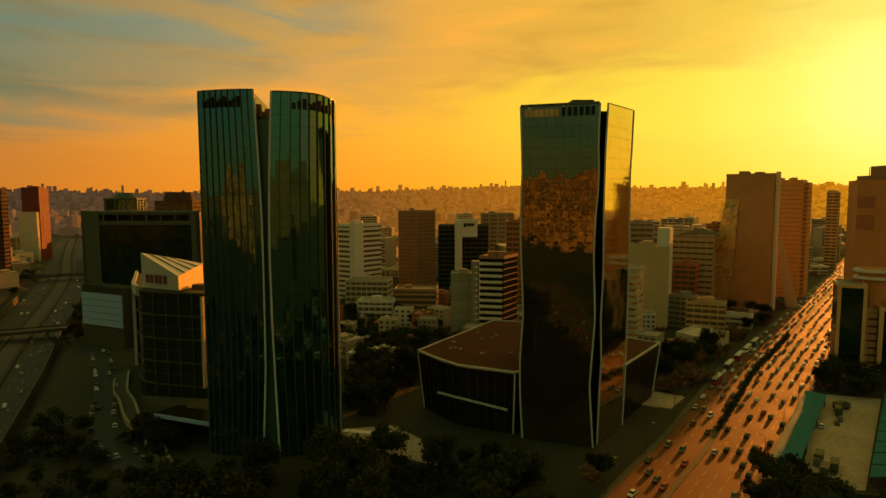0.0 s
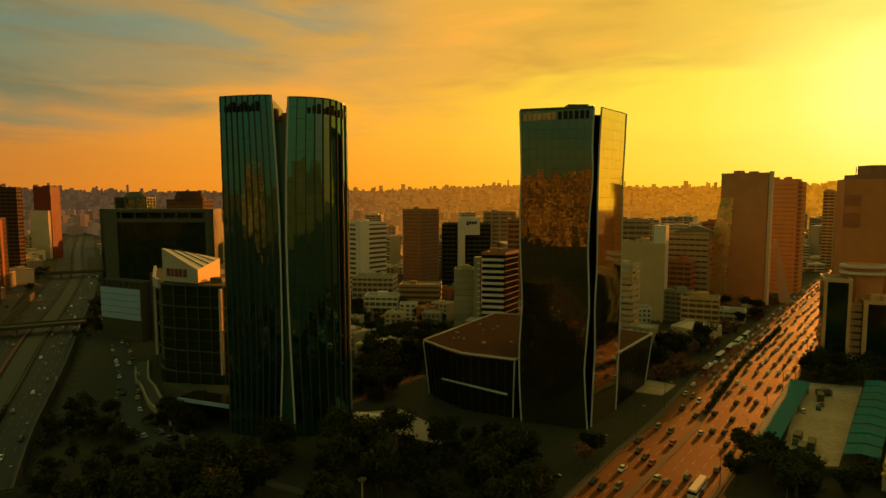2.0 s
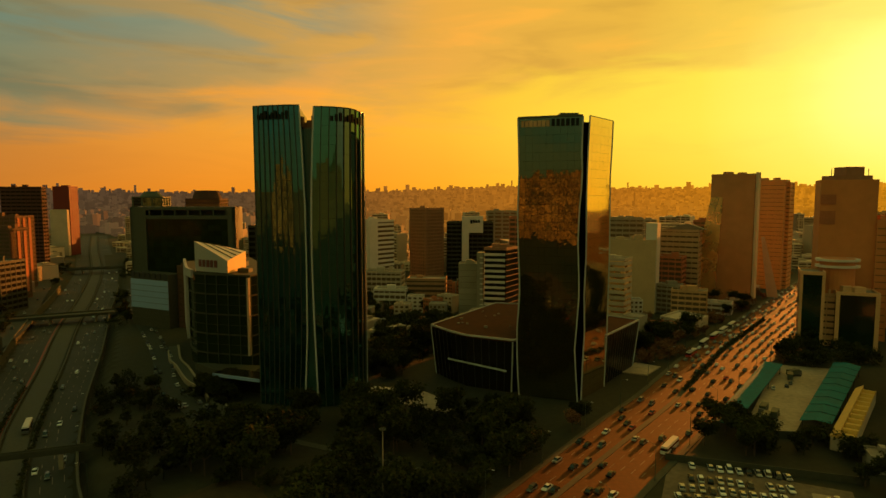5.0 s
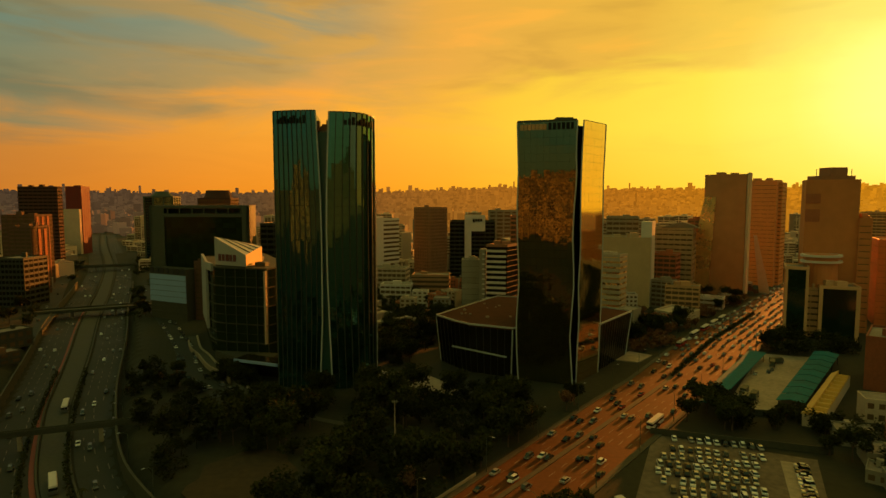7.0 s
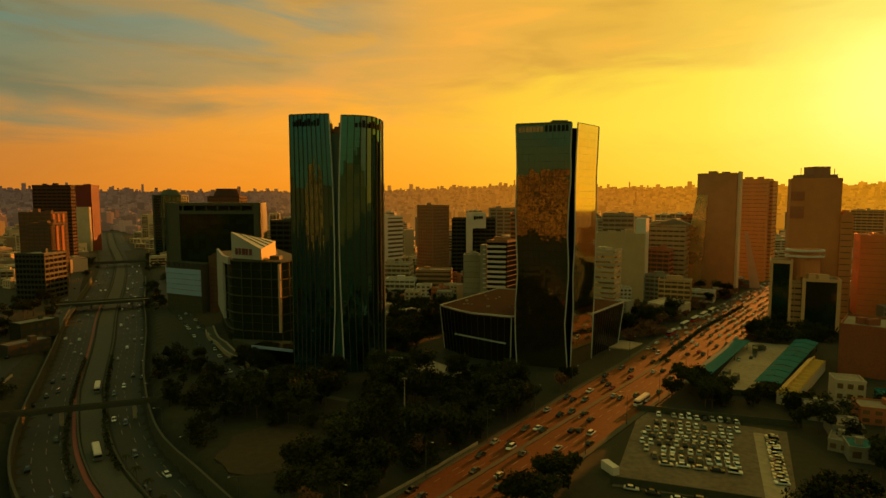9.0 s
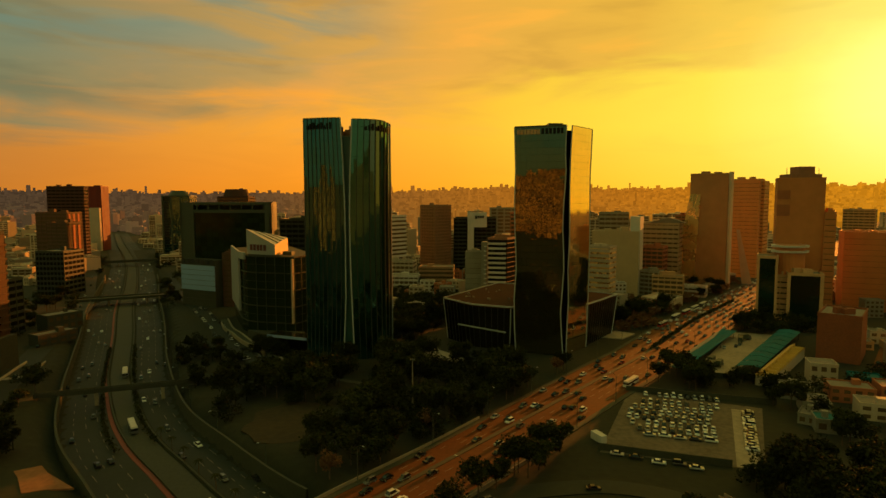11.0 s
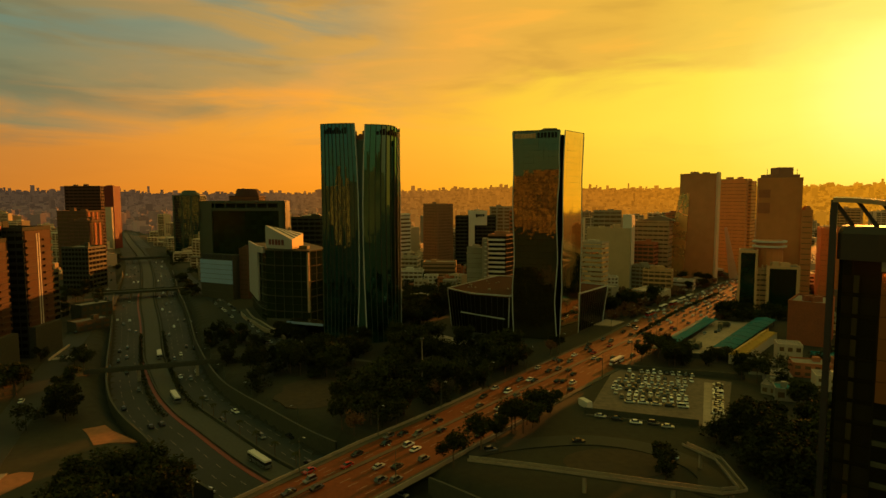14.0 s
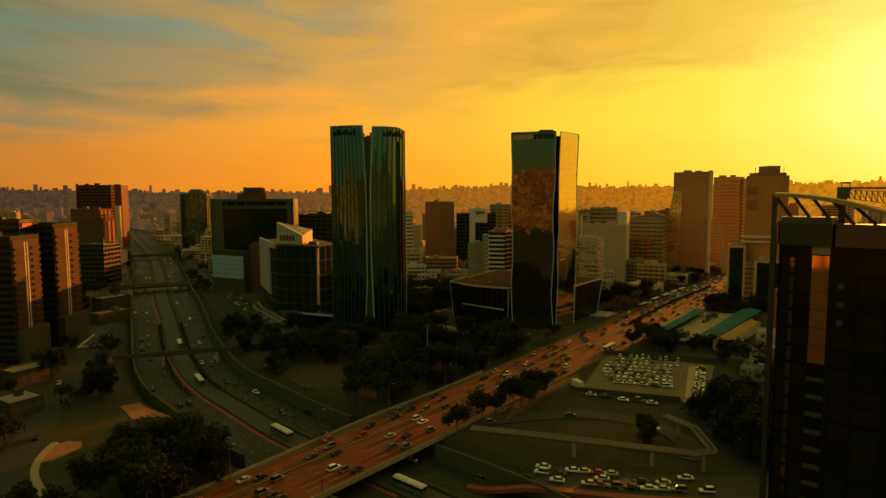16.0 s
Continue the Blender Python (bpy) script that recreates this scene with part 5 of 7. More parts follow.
office("office_block", "orange-lit brick slab with gridded flank", rect(216, 462, 18, 26, AV), 66, 17, (3, 6, 0, 0), BRICK, DARK_PANE)
office("office_block", "small grey walk-up block", rect(163, 400, 16, 12, AV), 21, 6, (4, 3, 0, 0), GREY_RENDER, DARK_PANE)
office("office_block", "cream low block with sunlit balconies", rect(168, 384, 24, 14, AV + 14), 19, 5, (5, 4, 0, 0), TAN, DARK_PANE, cat="apartment block")
b = office("office_block", "small white flat-roofed pavilion block", rect(196, 396, 20, 14, AV + 8), 8, 2, (3, 2, 0, 0), WHITE, DARK_PANE)
tagged(part("flat_roof_hall", Shape().prism([(148, 351), (160, 328.5), (180, 350), (168, 370)], 0, 6.2).ring([(148, 351), (160, 328.5), (180, 350), (168, 370)], grow([(148, 351), (160, 328.5), (180, 350), (168, 370)], -1.0), 6.2, 7.4).mesh("flat_roof_hall", CREAM)), "low hall with pale parapet round a flat roof", "hall")
claim([(148, 351), (160, 328.5), (180, 350), (168, 370)])

# avenue towers, the evening haze put into their warm panel colours
b = office("office_tower", "tall grey office slab with a bright sunlit edge", rect(226, 453, 33, 17, AV), 104, 27, (6, 4, 0, 0), mat("grey_brown_panels", (0.41, 0.195, 0.080), 0.6, vary=0.22, grain=0.12, patch=0.02), BRONZE_GLASS, band=1.0, piers=False)
bc = b.location
# pale fin added to paint the slab's sunlit edge
part("sunlit_fin", Shape().prism([(251.6 - bc.x, 431.4 - bc.y), (253.2 - bc.x, 430.4 - bc.y), (258 - bc.x, 436 - bc.y), (256 - bc.x, 437 - bc.y)], 0, 106).mesh("sunlit_fin", CREAM), b, "tall pale fin added to paint the sunlit edge")
wing_low = [(214, 462), (230, 448.8), (230.5, 449.4), (214.6, 462.7)]
wing_top = [(226, 452.2), (233, 446.4), (233.5, 447), (226.6, 452.9)]
part("flared_wing", Shape().hull([(x - bc.x - 0.4, y - bc.y - 0.5, 0) for x, y in wing_low], [(x - bc.x - 0.4, y - bc.y - 0.5, 86) for x, y in wing_top]).mesh("flared_wing", AMBER), b, "amber glass wing flaring towards the street")
office("office_tower", "tan office tower of stepped slabs", rect(298, 522, 26, 26, AV), 101, 26, (4, 4, 0, 0), mat("sand_panels", (0.58, 0.255, 0.085), 0.7, vary=0.15), DARK_PANE, band=0.9)
office("office_tower", "slender tan slab beside a stepped tower", rect(316, 520, 14, 22, AV), 99, 26, (2, 4, 0, 0), MATS["sand_panels"], DARK_PANE, band=0.72)
tagged(part("leaning_glass_panel", Shape().hull([(284, 466, 0), (291, 460, 0), (292, 462, 0), (285, 468, 0)], [(279, 470, 52), (281, 468, 52), (282, 470, 52), (280, 472, 52)]).mesh("leaning_glass_panel", CREAM)), "leaning pale panel wall beside the avenue", "panel wall")
b = office("office_tower", "broad brown office tower with a square rooftop head", rect(234.6, 324, 29.5, 26, -26), 96, 25, (3, 4, 0, 0), mat("rust_brown_panels", (0.50, 0.185, 0.056), 0.65, vary=0.2, grain=0.15, patch=0.03), BRONZE_GLASS, band=1.0, piers=False, plant=False)
for z0, z1 in ((82, 88), (70, 78)):
    part("window_field", Shape().box(-14.6, -6.5, -13.35, -13.0, z0, z1).mesh("window_field", BRICK), b, "dark recessed window field", (0, 0, 0), radians(-26))
part("rooftop_head", Shape().box(-4, 7, -6, 6, 96.8, 105).mesh("rooftop_head", BROWN), b)
part("rooftop_head", Shape().box(-11, 11, -8, 7, 96.8, 99.6).mesh("rooftop_head", BROWN), b)
for x in (-12, 11):
    part("aerial", Shape().beam((x, -4, 99), (x, -4, 104), 0.3).mesh("aerial", STEEL), b)
office("office_block", "rust brown wing beside the broad office tower", rect(260.2, 309.4, 7, 22, -26), 72, 18, (1, 4, 0, 0), MATS["rust_brown_panels"], DARK_PANE, band=0.86)
b = thing("ledge_block", "low rotunda with two pale projecting ledges", "office building", (234, 304, 0))
disc = [(math.cos(i * math.tau / 28), math.sin(i * math.tau / 28)) for i in range(28)]
part("drum", Shape().prism([(9.5 * x, 8 * y) for x, y in disc], 0, 50.6).mesh("drum", MATS["rust_brown_panels"]), b)
for z in (45.6, 49.2):
    part("ledge", Shape().prism([(12.0 * x, 9.6 * y) for x, y in disc], z, z + 1.3).mesh("ledge", WHITE), b, "pale rounded ledge")
b = office("office_block", "dark green glass block in a pale frame with a small sign", rect(208, 297, 12.4, 22, -28), 43, 11, (1, 4, 0, 0), mat("beige_frame", (0.58, 0.34, 0.17), 0.7, vary=0.15), glass("dark_green_glass", (0.008, 0.018, 0.010), 1.5, 0.1), bands=False, pier=1.5, plant=False)
for k in range(6):
    part("sign_bar", Shape().box(0, 0.85, -0.4, -0.1, 0, 1.2).mesh("sign_bar", WHITE), b, "", (-9.6 + k * 1.35, -6.4 - k * 0.72, 40.4), radians(-28))
office("office_block", "dark green glass block with a pale slotted parapet", rect(225.5, 291, 21, 20, -24), 32, 8, (1, 4, 0, 0), MATS["beige_frame"], MATS["dark_green_glass"], bands=False, pier=2.0)
office("office_block", "tan connecting block behind two dark glass blocks", rect(220, 299, 24, 18, -26), 30, 8, (5, 3, 0, 0), MATS["beige_frame"], DARK_PANE, band=0.7)
office("brick_block", "big plain brick block with few openings", rect(186.5, 196.5, 19, 30, AV), 23.5, 6, (0, 0, 0, 0), mat("dull_red_brick", (0.24, 0.075, 0.030), 0.85, vary=0.3), DARK_PANE, band=1.0)
office("office_block", "brown stepped block with pale roof rail", rect(290, 332, 34, 26, -26), 57, 14, (6, 4, 0, 0), MATS["rust_brown_panels"], DARK_PANE, band=0.95)
office("office_block", "teal glass block lit from the street", rect(320, 286, 16, 16, -26), 40, 10, (3, 3, 0, 0), mat("teal_panels", (0.06, 0.24, 0.22), 0.5, vary=0.2), BLUE_GLASS)
office("office_block", "brown low-rise on a side street", rect(284, 249, 26, 18, -20), 36, 9, (6, 4, 0, 0), GREY_RENDER, DARK_PANE)
office("office_tower", "far tan tower with stepped head", rect(536, 700, 36, 30, AV), 66, 17, (6, 4, 0, 0), TAN, DARK_PANE)
office("office_tower", "far slim tower beside the avenue", rect(470, 700, 12, 16, AV), 92, 24, (2, 3, 0, 0), TAN, DARK_PANE)

# ---- small houses round the car park ----


def house(x, y, w, d, h, deg, wall, floors, bays, label, roof=None, cat="house"):
    plan = rect(x, y, w, d, deg)
    claim(plan, 1)
    c = centre(plan)
    top = thing("house", label, cat, (*c, 0), "low houses of the district", turn=radians(deg))
    part("wall", Shape().box(-w / 2, w / 2, -d / 2, d / 2, 0, h).mesh("wall", wall), top)
    part("roof", Shape().box(-w / 2 + 0.25, w / 2 - 0.25, -d / 2 + 0.25, d / 2 - 0.25, h + 0.004, h + 0.12).mesh("roof", roof or ROOF), top)
    part("parapet", Shape().ring([(-w / 2 - 0.1, -d / 2 - 0.1), (w / 2 + 0.1, -d / 2 - 0.1), (w / 2 + 0.1, d / 2 + 0.1), (-w / 2 - 0.1, d / 2 + 0.1)], [(-w / 2 + 0.2, -d / 2 + 0.2), (w / 2 - 0.2, -d / 2 + 0.2), (w / 2 - 0.2, d / 2 - 0.2), (-w / 2 + 0.2, d / 2 - 0.2)], h, h + 0.7).mesh("parapet", wall), top)
    fh, bw = h / floors, w / bays
    me = Shape().box(-bw * 0.28, bw * 0.28, -0.12, 0.1, 0, fh * 0.48).mesh("window", DARK_PANE)
    for i in range(floors):
        for k in range(bays):
            part("window", me, top, "", (-w / 2 + (k + 0.5) * bw, -d / 2, i * fh + fh * 0.3))
    rnd = random.Random(int(x * 3 + y * 11))
    if rnd.random() < 0.7:
        s = rnd.uniform(0.8, 1.8)
        part("roof_room", Shape().box(-s, s, -s, s, h, h + rnd.uniform(1.6, 2.8)).mesh("roof_room", wall), top, "", (rnd.uniform(-w / 4, w / 4), rnd.uniform(-d / 4, d / 4), 0))
    return top


house(159, 157, 11, 10, 8.6, -20, CREAM, 2, 3, "pale two-storey house with tall dark windows")
house(172, 148, 12, 9, 5, -20, TEAL_ROOF, 1, 3, "low pale house under a teal roof", TEAL_ROOF)
house(152, 132, 16, 11, 6, -20, BRICK, 2, 4, "brick-coloured house with flat roof and dark windows")
house(170, 128, 18, 12, 7, -20, BRICK, 2, 4, "brick-red house catching the last sun")
house(134, 136, 12, 9, 5, -22, GREY_RENDER, 1, 3, "small grey house beside the car park")
house(132, 118, 10, 12, 4.5, -22, GREY_RENDER, 1, 3, "low grey house beside the car park")
house(150, 112, 14, 10, 6, -22, CREAM, 2, 3, "cream house among dark trees")
house(126, 100, 13, 9, 4.5, -22, GREY_RENDER, 1, 3, "low grey workshop beside the car park", TEAL_ROOF)
house(188, 120, 16, 12, 8, -22, TAN, 2, 4, "tan house on a side street")
house(206, 150, 18, 14, 9, -22, BRICK, 3, 4, "brick house on a side street")
house(214, 176, 16, 14, 10, -10, CREAM, 3, 4, "cream house near the brick block")
house(-172, 60, 12, 14, 5, 60, CONCRETE_DARK, 1, 3, "small grey house by the slip road")
house(-196, 96, 16, 12, 6, 62, CONCRETE_DARK, 2, 3, "grey house by the slip road")
house(-232, 226, 22, 10, 6, 62, CONCRETE_DARK, 2, 4, "grey low building with ramp by the slip road")
house(-250, 262, 22, 12, 10, 62, CONCRETE_DARK, 2, 5, "grey low building by the slip road")


def sheds():
    """Lean-to roofs along the yard, and a toothed roof with sunlight painted in."""
    t = thing("yard_canopy", "long teal sheet-metal yard canopy on posts", "canopy", (0, 0, 0))
    q = [(132, 170), (141.5, 166), (205, 240), (197, 248)]
    claim(q, 0)
    for k in range(9):
        f0, f1 = k / 9, (k + 0.9) / 9
        a, b, c, d = lerp2(q[0], q[3], f0), lerp2(q[1], q[2], f0), lerp2(q[1], q[2], f1), lerp2(q[0], q[3], f1)
        m, n = lerp2(a, b, 0.5), lerp2(d, c, 0.5)
        part("roof_sheet", Shape().hull([(*a, 4.2), (*m, 5.1), (*n, 5.1), (*d, 4.2)], [(*a, 4.35), (*m, 5.25), (*n, 5.25), (*d, 4.35)]).hull([(*m, 5.1), (*b, 4.2), (*c, 4.2), (*n, 5.1)], [(*m, 5.25), (*b, 4.35), (*c, 4.35), (*n, 5.25)]).mesh("roof_sheet", TEAL_ROOF), t, "ridged teal roof sheet")
    for f in (0.03, 0.25, 0.5, 0.75, 0.97):
        for a, b in ((q[0], q[3]), (q[1], q[2])):
            p = lerp2(a, b, f)
            p = (p[0] + (centre(q)[0] - p[0]) * 0.05, p[1] + (centre(q)[1] - p[1]) * 0.05)
            part("post", Shape().box(-0.15, 0.15, -0.15, 0.15, 0, 4.25).mesh("post", STEEL), t, "", (*p, 0))
    t2 = thing("side_canopy", "narrow dark teal canopy along the avenue wall", "canopy", (0, 0, 0))
    q = [(100, 172), (107, 168), (170, 246), (164, 252)]
    part("roof", Shape().hull([(x, y, 3.4) for x, y in q], [(x, y, 3.7) for x, y in q]).mesh("roof", TEAL_ROOF), t2)
    for f in (0.05, 0.35, 0.65, 0.95):
        for a, b in ((q[0], q[3]), (q[1], q[2])):
            p = lerp2(a, b, f)
            p = (p[0] + (centre(q)[0] - p[0]) * 0.04, p[1] + (centre(q)[1] - p[1]) * 0.04)
            part("post", Shape().box(-0.12, 0.12, -0.12, 0.12, 0, 3.45).mesh("post", STEEL), t2, "", (*p, 0))
    t3 = thing("toothed_shed", "long shed with the sun's yellow painted into its toothed roof", "shed", (0, 0, 0))
    a, b = Vector((133, 154, 0)), Vector((178, 205, 0))
    d = (b - a).normalized()
    n = Vector((d.y, -d.x, 0))
    L = (b - a).length
    q = [a, a + n * 7, b + n * 7, b]
    claim([(p.x, p.y) for p in q], 0)
    part("wall", Shape().hull([(p.x, p.y, 0) for p in q], [(p.x, p.y, 4.6) for p in q]).mesh("wall", CREAM), t3)
    k = 11
    for i in range(k):
        s0, s1 = L * i / k, L * (i + 1) / k
        q = [a + d * s0 + n * 2.6, a + d * s0 + n * 7, a + d * s1 + n * 7, a + d * s1 + n * 2.6]
        part("roof_tooth", Shape().hull([(p.x, p.y, 4.6) for p in q], [(p.x, p.y, 4.9 + (1.5 if j < 2 else 0)) for j, p in enumerate(q)]).mesh("roof_tooth", SUNLIT_ROOF), t3)
    q = [a - n * 0.4, a + n * 2.5, b + n * 2.5, b - n * 0.4]
    part("eave_roof", Shape().hull([(p.x, p.y, 4.62) for p in q], [(p.x, p.y, 4.75 + (1.9 if j in (1, 2) else 0)) for j, p in enumerate(q)]).mesh("eave_roof", SUNLIT_ROOF), t3, "sloping eave with the sun's yellow painted in")


sheds()
tagged(part("boundary_wall", Shape().beam((45, 86, 1.2), (83, 72.5, 1.2), 0.3, 2.4).mesh("boundary_wall", CONCRETE_DARK)), "dark concrete wall along the car park", "wall", kind="structure")
tagged(part("boundary_wall", Shape().beam((73, 146.5, 1.2), (128, 128, 1.2), 0.3, 2.4).mesh("boundary_wall", CONCRETE_DARK)), "dark concrete wall behind the car park", "wall", kind="structure")
tagged(part("boundary_wall", Shape().beam((108, 167, 1.3), (150, 158, 1.3), 0.3, 2.6).mesh("boundary_wall", CONCRETE_DARK)), "dark concrete wall in front of the yard", "wall", kind="structure")
b = thing("parked_container", "white box container standing by the car park", "container", (47, 93, 0.1), turn=radians(-70))
part("body", Shape().box(-3, 3, -1.2, 1.2, 0.2, 2.8).mesh("body", WHITE), b)
part("skid", Shape().box(-2.8, 2.8, -0.9, 0.9, 0, 0.2).mesh("skid", STEEL), b)


def ramp_viaduct():
    v = thing("ramp_viaduct", "slim concrete footbridge on round piers over the grass island", "footbridge")
    corner = [Vector((*p, 0)) for p in ((-2, 34), (19, 28), (41, 20.5), (63, 13.3), (69.5, 14.5), (71.5, 33), (66, 44))]
    line = [a.lerp(b, k / 4) for a, b in zip(corner, corner[1:]) for k in range(4)] + [corner[-1]]
    part("deck", strip_mesh("deck", line, -1.0, 1.0, lambda p: 5.2, CONCRETE_DARK, 0.45), v)
    for o in (-1.06, 1.06):
        part("parapet", strip_mesh("parapet", line, o - 0.06, o + 0.06, lambda p: 6.1, CONCRETE, 0.85), v)
    for p in line[6:18:4] + line[22:23]:
        part("pier", Shape().hull([(0.6 * math.cos(i * math.tau / 10), 0.6 * math.sin(i * math.tau / 10), depth_at(p.x, p.y) - 0.3) for i in range(10)], [(0.6 * math.cos(i * math.tau / 10), 0.6 * math.sin(i * math.tau / 10), 5.0) for i in range(10)]).mesh("pier", CONCRETE), v, "", (p.x, p.y, 0))


ramp_viaduct()

# ---- low houses filling the blocks ----
RND = random.Random(77)


def free(x, y, r):
    if any((x - a) ** 2 + (y - b) ** 2 < (r + c) ** 2 for a, b, c in FOOT):
        return False
    n = x * N.x + y * N.y
    if AV_IN - 18 - r < n < AV_OUT + 8 + r:
        return False
    if float(np.sqrt(((EXP_XY - (x, y)) ** 2).sum(1)).min()) < 36 + r:
        return False
    for road in (SERVICE, RIGHTRD):
        if min((p.x - x) ** 2 + (p.y - y) ** 2 for p in road) < (7 + r) ** 2:
            return False
    return True


HOUSES = ("cream low house with flat roof", "white low house with flat roof", "grey rendered low house with roof room", "tan rendered low house", "brick-coloured low house with dark windows")
HOUSE_WALLS = (CREAM, WHITE, GREY_RENDER, TAN, BRICK)
made = 0
for j in range(60):
    for i in range(70):
        if made >= 105:
            break
        s, n = 250 + j * 17, -620 + i * 18
        p = along(s, n)
        x, y = p.x + RND.uniform(-3, 3), p.y + RND.uniform(-3, 3)
        if not (300 < y < 560 and -420 < x < 480) or abs(x / y) > 1.05:
            continue
        w, d, h = RND.uniform(9, 15), RND.uniform(8, 13), RND.choice((4, 6, 6.5, 8, 9.5, 12, 15))
        if not free(x, y, max(w, d) / 2) or RND.random() < 0.12:
            continue
        k = RND.choice((0, 1, 2, 2, 3, 4, 4, 2))
        house(x - w / 2, y - d / 2, w, d, h, RND.choice((-8, -20, AV)), HOUSE_WALLS[k], max(1, int(h / 3)), RND.choice((3, 4)), HOUSES[k])
        made += 1


# close-set houses of the district beyond the car park
made = 0
for j in range(13):
    for i in range(9):
        x, y = 128 + i * 14 + RND.uniform(-2, 2), 98 + j * 13.5 + RND.uniform(-2, 2)
        w, d, h = RND.uniform(8, 12), RND.uniform(7, 11), RND.choice((3.5, 4, 6, 6.5, 7, 9))
        if made >= 34 or x * N.x + y * N.y < 20 or not free(x, y, max(w, d) / 2 - 2.5):
            continue
        k = RND.choice((0, 1, 2, 2, 3, 4, 2))
        house(x - w / 2, y - d / 2, w, d, h, RND.choice((-20, -22, AV)), HOUSE_WALLS[k], max(1, int(h / 3)), RND.choice((2, 3)), HOUSES[k])
        made += 1


def rear_slope(x, y):
    """The hillside behind the camera, seen only in the glass."""
    t = min(max((-y - 650) / 1900, 0), 1)
    return 250 * t ** 1.3 * (0.8 + 0.25 * math.sin(x / 310 + 1) + 0.12 * math.sin(x / 97)) + 1.5


def hillside():
    v, f = [], []
    xs, ys = np.arange(-3300, 3301, 110.0), np.arange(-2700, -640, 110.0)
    for y in ys:
        for x in xs:
            v.append((x, y, rear_slope(x, y) - 2))
    w = len(xs)
    f = [(j * w + i, j * w + i + 1, (j + 1) * w + i + 1, (j + 1) * w + i) for j in range(len(ys) - 1) for i in range(w - 1)]
    tagged(part("hillside_ground", mesh_of("hillside_ground", v, f, mat("mirrored_hillside", (0.24, 0.135, 0.055), 0.95, vary=0.5, grain=0.02, patch=0.006))), "tan hillside added behind, seen only mirrored in the towers", "hill", kind="structure")


hillside()


def far_city(name, rows, material, label, ledges, kind="stuff"):
    """Distant blocks, past counting: dark glazed cores, pale floor bands, roof rooms."""
    v, f, dark = [], [], []

    def add(cx, cy, w, d, z0, z1, a, k2=0):
        c, s = math.cos(a), math.sin(a)
        k = len(v)
        for z in (z0, z1):
            for px, py in ((-w, -d), (w, -d), (w, d), (-w, d)):
                v.append((cx + px * c - py * s, cy + px * s + py * c, z))
        f.extend([(k, k + 1, k + 5, k + 4), (k + 1, k + 2, k + 6, k + 5), (k + 2, k + 3, k + 7, k + 6), (k + 3, k, k + 4, k + 7), (k + 4, k + 5, k + 6, k + 7)])
        dark.extend([k2] * 5)

    for i, (x, y, w, d, h, a) in enumerate(rows):
        if y < -700:
            z = rear_slope(x, y)
            add(x, y, w, d, z - 6, z + h, a, 1 if i % 3 == 0 else 0)
            add(x + w, y + d, w * 0.6, d * 0.6, z - 6, z + h * 0.6, a)
            continue
        add(x, y, w, d, 0, h, a, 1 if ledges else 0)
        if ledges:
            t = 1.3 + 0.9 * ((i * 37) % 10) / 10
            for z in np.arange(0.2, h, 3.3):
                add(x, y, w + 0.3, d + 0.3, z, min(z + t, h), a)
            add(x, y, w + 0.35, d + 0.35, h - 0.6, h + 0.7, a)
            for sx in (-1, -0.34, 0.34, 1):
                add(x + sx * w * math.cos(a), y + sx * w * math.sin(a), 0.7, d + 0.32, 0, h, a)
        add(x + w * 0.2, y, w * 0.35, d * 0.35, h, h + 2.6, a)
    me = mesh_of(name, v, f, material)
    if ledges:
        me.materials.append(FAR_PANE)
        me.polygons.foreach_set("material_index", dark)
    return tagged(part(name, me), label, "city", kind=kind)


def scatter(y0, y1, count, spread, tall, seed, sign=1, slim=1.0):
    rnd, rows = random.Random(seed), []
    while len(rows) < count:
        y = y0 + (y1 - y0) * rnd.random() ** 0.8
        x = rnd.uniform(-spread, spread) * (y + 160)
        n = x * N.x + y * sign * N.y
        if sign > 0 and (AV_IN - 24 < n < AV_OUT + 14):
            continue
        if sign > 0 and float(np.sqrt(((EXP_XY - (x, y)) ** 2).sum(1)).min()) < 45:
            continue
        if any((x - a) ** 2 + (y * sign - b) ** 2 < (c + 12) ** 2 for a, b, c in FOOT):
            continue
        if sign < 0 and x > -50 - (y + 200) * 0.27:
            continue  # left empty, so that the right sail mirrors no sunlit blocks
        r = rnd.random()
        h = rnd.uniform(5, 16) if r < 0.72 else rnd.uniform(16, 38) if r < 0.93 else rnd.uniform(38, tall)
        if sign < 0:
            h = h * 1.3 if y < 700 else rnd.uniform(6, 22)
        w = rnd.uniform(6, 15) * slim
        rows.append((x, y * sign, w, rnd.uniform(6, 13) * slim, h, radians(rnd.choice((-8, -20, AV, 12)))))
    return rows


# Far windows likewise carry the distance haze in their brown.
FAR_PANE = glass("hazed_window_glass", (0.075, 0.045, 0.02), 1.45, 0.2)
CITY = mat("city_render", (0.41, 0.325, 0.235), 0.85, vary=0.1, rand=0.55, grain=0.15, patch=0.01, bump=0, island=True)
far_city("city_blocks", scatter(555, 1150, 1500, 1.0, 60, 1), CITY, "dense low city blocks in evening light", True)
far_city("city_infill", [(x, y, w * 0.62, d * 0.62, min(h, 4 + h * 0.35), a) for x, y, w, d, h, a in scatter(300, 570, 430, 0.95, 40, 11) if free(x, y, max(w, d) * 0.62 - 1.0) and not (x < -190 and y < 450)], CITY, "small flat-roofed houses packed between the larger blocks", True)
far_city("rear_city_blocks", scatter(480, 2600, 3600, 1.2, 36, 3, -1, 0.34), mat("rear_city_render", (0.46, 0.32, 0.17), 0.85, vary=0.1, rand=0.7, grain=0.15, patch=0.01, bump=0, island=True), "sunlit city blocks behind, mirrored in the towers", True)


